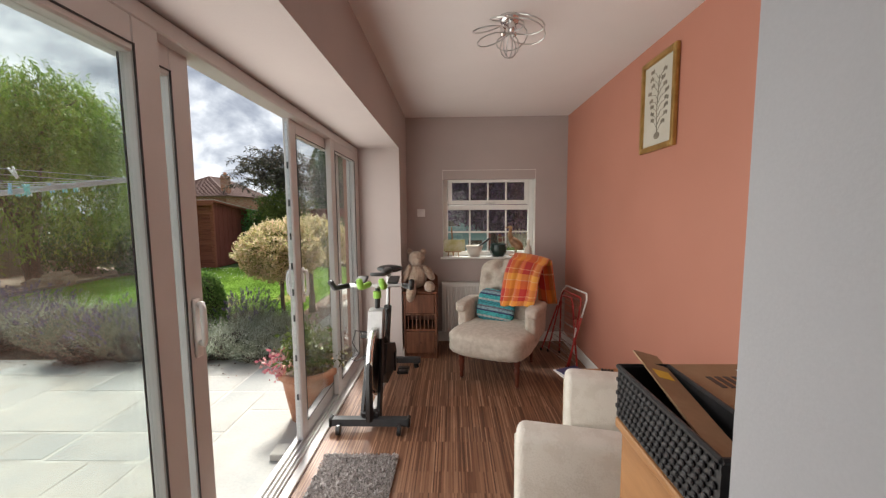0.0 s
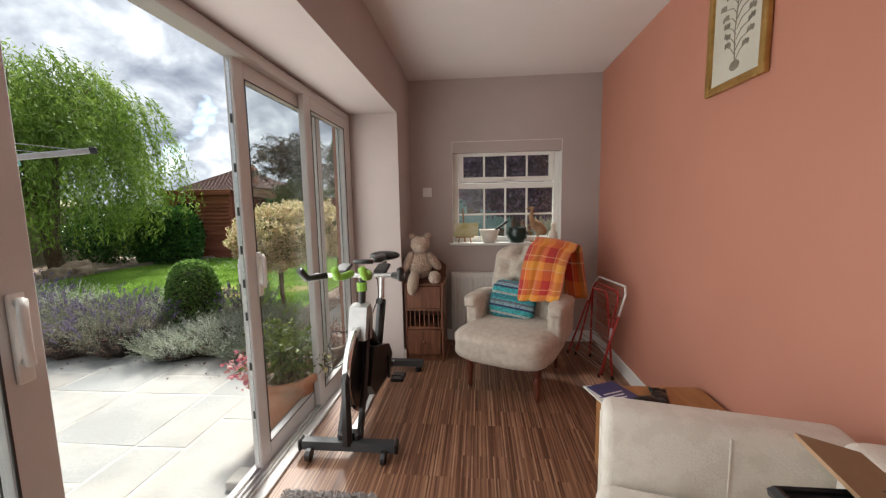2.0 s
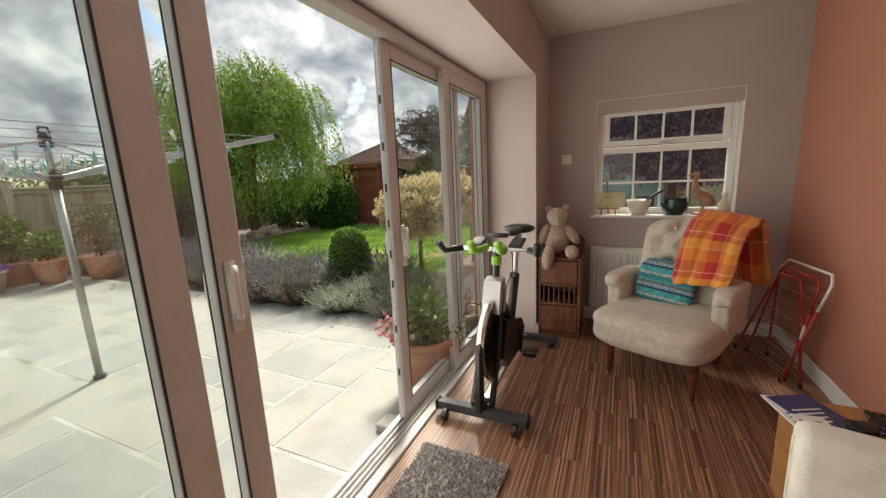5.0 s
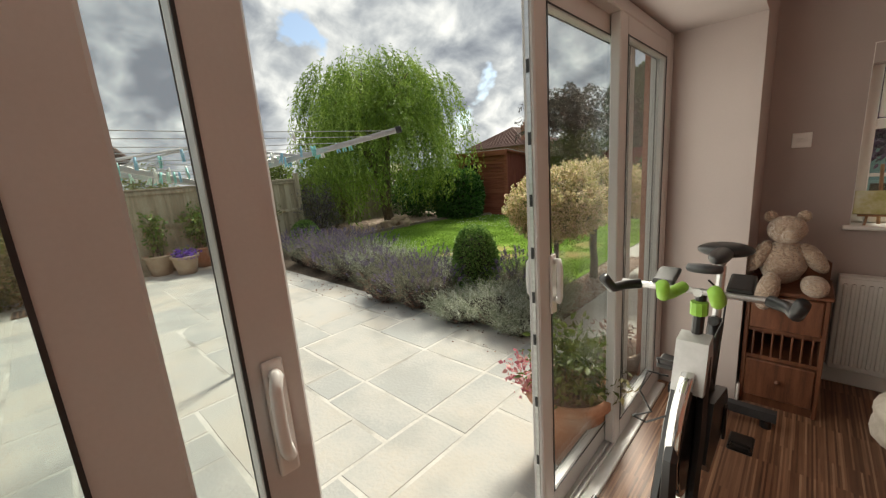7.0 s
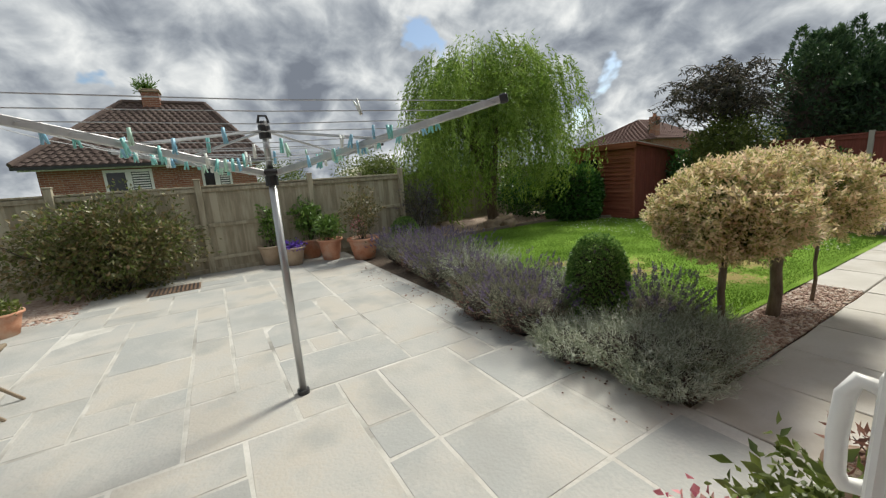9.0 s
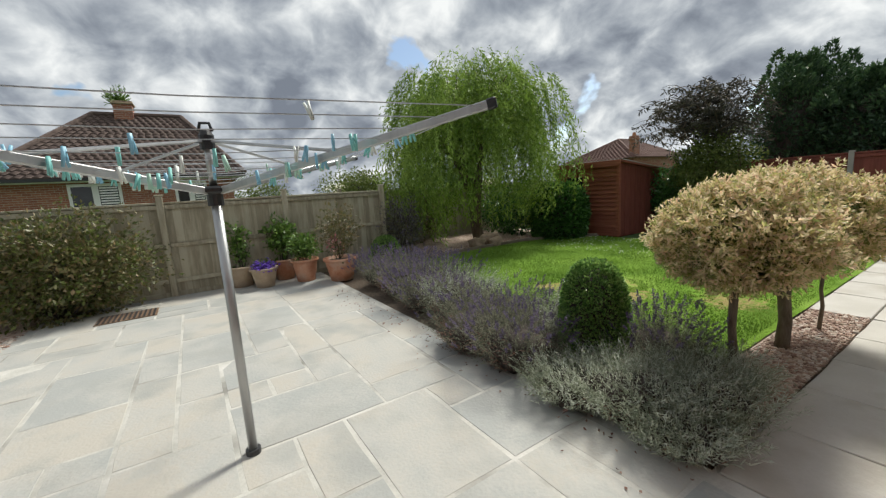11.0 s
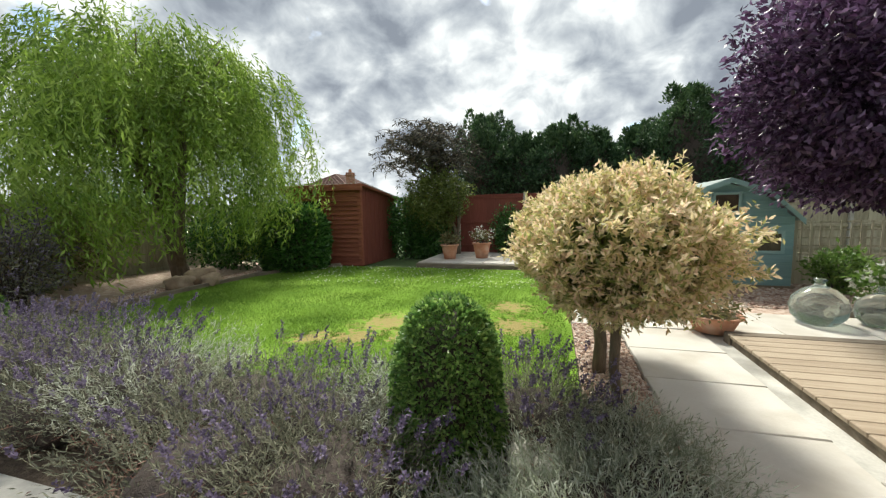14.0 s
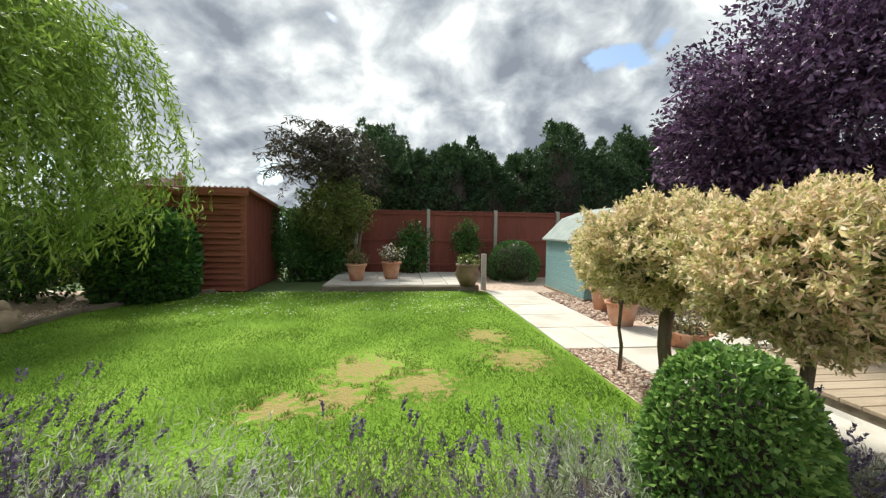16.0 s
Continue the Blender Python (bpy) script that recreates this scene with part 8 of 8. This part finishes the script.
def carved_bird(at, s, rz, label):
    b = B()
    blob(b, Matrix.Translation((0, 0, 0.14 * s)) @ pose(0, 0, 0, 0, -38, 0), (0.1 * s, 0.045 * s, 0.05 * s), 3)
    tube(b, [(0.05 * s, 0, 0.18 * s), (0.075 * s, 0, 0.24 * s), (0.06 * s, 0, 0.3 * s)], [0.035 * s, 0.022 * s, 0.016 * s], 10)
    blob(b, Matrix.Translation((0.066 * s, 0, 0.315 * s)), (0.026 * s, 0.018 * s, 0.02 * s), 2)
    tube(b, [(0.085 * s, 0, 0.318 * s), (0.125 * s, 0, 0.308 * s)], [0.01 * s, 0.003 * s], 8)
    for y in (-0.018, 0.018):
        tube(b, [(0.0, y * s, 0.11 * s), (0.005, y * s, 0.012)], 0.006 * s, 6)
    box(b, (-0.06 * s, -0.04 * s, 0), (0.07 * s, 0.04 * s, 0.014), 0.003)
    o = part("bird_figure", b, M_BIRD, None, "", True)
    o.matrix_basis = pose(*at, 0, 0, rz)
    return tagged(o, label, "figurine", "bird figurines")


carved_bird((1.2, YF + 0.03, SZ), 1.02, 150, "tall carved wooden goose figure on the sill")
b = lathe(B(), [(0, 0), (0.035, 0.0), (0.04, 0.012), (0.046, 0.04), (0.04, 0.085), (0.018, 0.12), (0.016, 0.14), (0.024, 0.16), (0.016, 0.185), (0, 0.19)], 18)
o = part("bird_figure", b, M_CERAMIC, None, "", True)
o.matrix_basis = pose(1.335, YF + 0.02, SZ, 0, 0, 0)
tagged(o, "small buff pear-shaped figure on the sill", "figurine")
# ---- paving, slab by slab ----
patio = tagged(new("patio"), "riven sandstone flags with pale mortar joints", "paving", "", "structure")
part("mortar_bed", box(B(), (-8.78, -3.2, -0.26), (XO - 0.04, 4.42, -0.1422)), M_MORTAR, patio, "pale mortar joints")
slab_meshes = {}


def slab_mesh(w, d, variant, mat, gap=0.0095, seed=0):
    """A flag with a slightly uneven outline and worn edges."""
    key = (w, d, variant, mat.name)
    if key in slab_meshes:
        return slab_meshes[key]
    r = random.Random(f"{key}{seed}")
    b = B()
    ring = []
    per = [(-1, -1), (0, -1), (1, -1), (1, 0), (1, 1), (0, 1), (-1, 1), (-1, 0)]
    for sx, sy in per:
        ring.append((sx * (w / 2 - gap) + r.uniform(-0.006, 0.006), sy * (d / 2 - gap) + r.uniform(-0.006, 0.006)))
    top = [b.verts.new((x * (1 - 0.012 / w), y * (1 - 0.012 / d), r.uniform(-0.0015, 0.0015))) for x, y in ring]
    mid = [b.verts.new((x, y, -0.007)) for x, y in ring]
    low = [b.verts.new((x, y, -0.04)) for x, y in ring]
    b.faces.new(top)
    for p, q in ((mid, top), (low, mid)):
        for k in range(8):
            b.faces.new((p[k], p[(k + 1) % 8], q[(k + 1) % 8], q[k]))
    me = finish(b, "flag")
    me.materials.append(mat)
    slab_meshes[key] = me
    return me


# columns run away from the house from x = -1.53, rows towards the back from y = 4.0
CX, CY = 0.341, 0.3295
LAID = [(6, 0, 3, 2), (5, 0, 1, 2), (4, 0, 1, 1), (2, 1, 3, 2), (2, -1, 2, 2), (0, 0, 2, 1), (0, -1, 2, 1), (0, 1, 2, 2), (3, 3, 2, 1), (2, 3, 1, 1), (0, 3, 2, 1), (1, 4, 3, 2),
        (3, 6, 1, 2), (6, 6, 1, 1), (4, 5, 2, 2), (4, 4, 1, 1), (6, 5, 2, 1), (8, 5, 2, 1), (5, 2, 2, 3), (7, 3, 1, 1), (7, 2, 2, 1), (7, 4, 1, 1), (8, 3, 2, 2), (9, 2, 3, 1), (9, 0, 2, 2),
        (6, 8, 1, 1), (6, 7, 1, 1), (4, 7, 2, 3), (6, 9, 2, 1), (7, 7, 2, 2), (7, 6, 3, 1), (9, 7, 3, 2), (8, 9, 3, 2), (2, 6, 1, 2), (0, 6, 2, 3), (2, 8, 2, 2), (4, 10, 3, 2)]
taken = set()
slabs = []
for i, j, sw, sd in LAID:
    taken.update((i + a, j + c) for a in range(sw) for c in range(sd))
    slabs.append((i, j, sw, sd))
r = random.Random(5)
for j in range(-1, 22):
    for i in range(-3, 22):
        if (i, j) in taken:
            continue
        sizes = [(3, 2), (2, 3), (2, 2), (3, 3), (2, 1), (1, 2), (3, 2), (2, 2)]
        r.shuffle(sizes)
        for sw, sd in sizes + [(1, 1)]:
            cells = [(i + a, j + c) for a in range(sw) for c in range(sd)]
            if all(p not in taken and p[0] < 22 and p[1] < 22 for p in cells):
                break
        taken.update(cells)
        slabs.append((i, j, sw, sd))
for i, j, sw, sd in slabs:
    x1, y1 = min(-1.53 - i * CX, XO - 0.045), min(4.0 - j * CY, 4.415)
    x0, y0 = max(-1.53 - (i + sw) * CX, -8.76), 4.0 - (j + sd) * CY
    if x1 - x0 < 0.08:
        continue
    o = part("flag", slab_mesh(round(x1 - x0, 3), round(y1 - y0, 3), r.randint(0, 2), M_STONE), M_STONE, patio)
    o.location = ((x0 + x1) / 2, (y0 + y1) / 2, -0.14 + r.uniform(-0.001, 0.001))
    o.rotation_euler = (r.uniform(-0.002, 0.002), r.uniform(-0.002, 0.002), 0)

path = tagged(new("path"), "pale concrete slab path beside the lawn", "path", "", "structure")
structure("path_bed", ground_sheet([(-1.88, 8.15), (-1.45, 8.13), (-1.53, 4.38), (2.44, 4.36), (2.71, 8.64), (-0.95, 8.78), (-0.95, 11.35), (-2.05, 11.43)], -0.02, 0.04), M_MORTAR, "mortar bed of the path")


def path_slab(x0, x1, y0, y1):
    o = part("slab", slab_mesh(round(x1 - x0, 3), round(y1 - y0, 3), 0, M_CONC, 0.005), M_CONC, path)
    o.location = ((x0 + x1) / 2, (y0 + y1) / 2, G + 0.004)


for k in range(5):
    path_slab(-1.49, -0.68, 4.43 + 0.68 * k, 5.11 + 0.68 * k)
for x0, x1 in ((-1.49, -0.72), (-0.72, 0.1), (0.1, 0.9), (0.9, 1.7), (1.7, 2.5)):
    path_slab(x0, x1, 7.85, 8.75)
for k in range(4):
    path_slab(-1.97, -0.96, 8.75 + 0.77 * k, 9.52 + 0.77 * k)
path_slab(-1.97, -1.49, 7.85, 8.75)
for x0, x1 in ((-0.68, 0.3), (0.3, 1.2)):
    path_slab(x0, x1, 4.43, 5.48)

terrace = tagged(new("terrace"), "small raised terrace of pale paving", "paving", "", "structure")
for i in range(6):
    for j in range(5):
        o = part("paver", slab_mesh(0.52, 0.5, (i * 3 + j) % 3, M_CONC, 0.006), M_CONC, terrace)
        o.location = (-5.08 + 0.52 * i, 12.2 + 0.5 * j, -0.03)
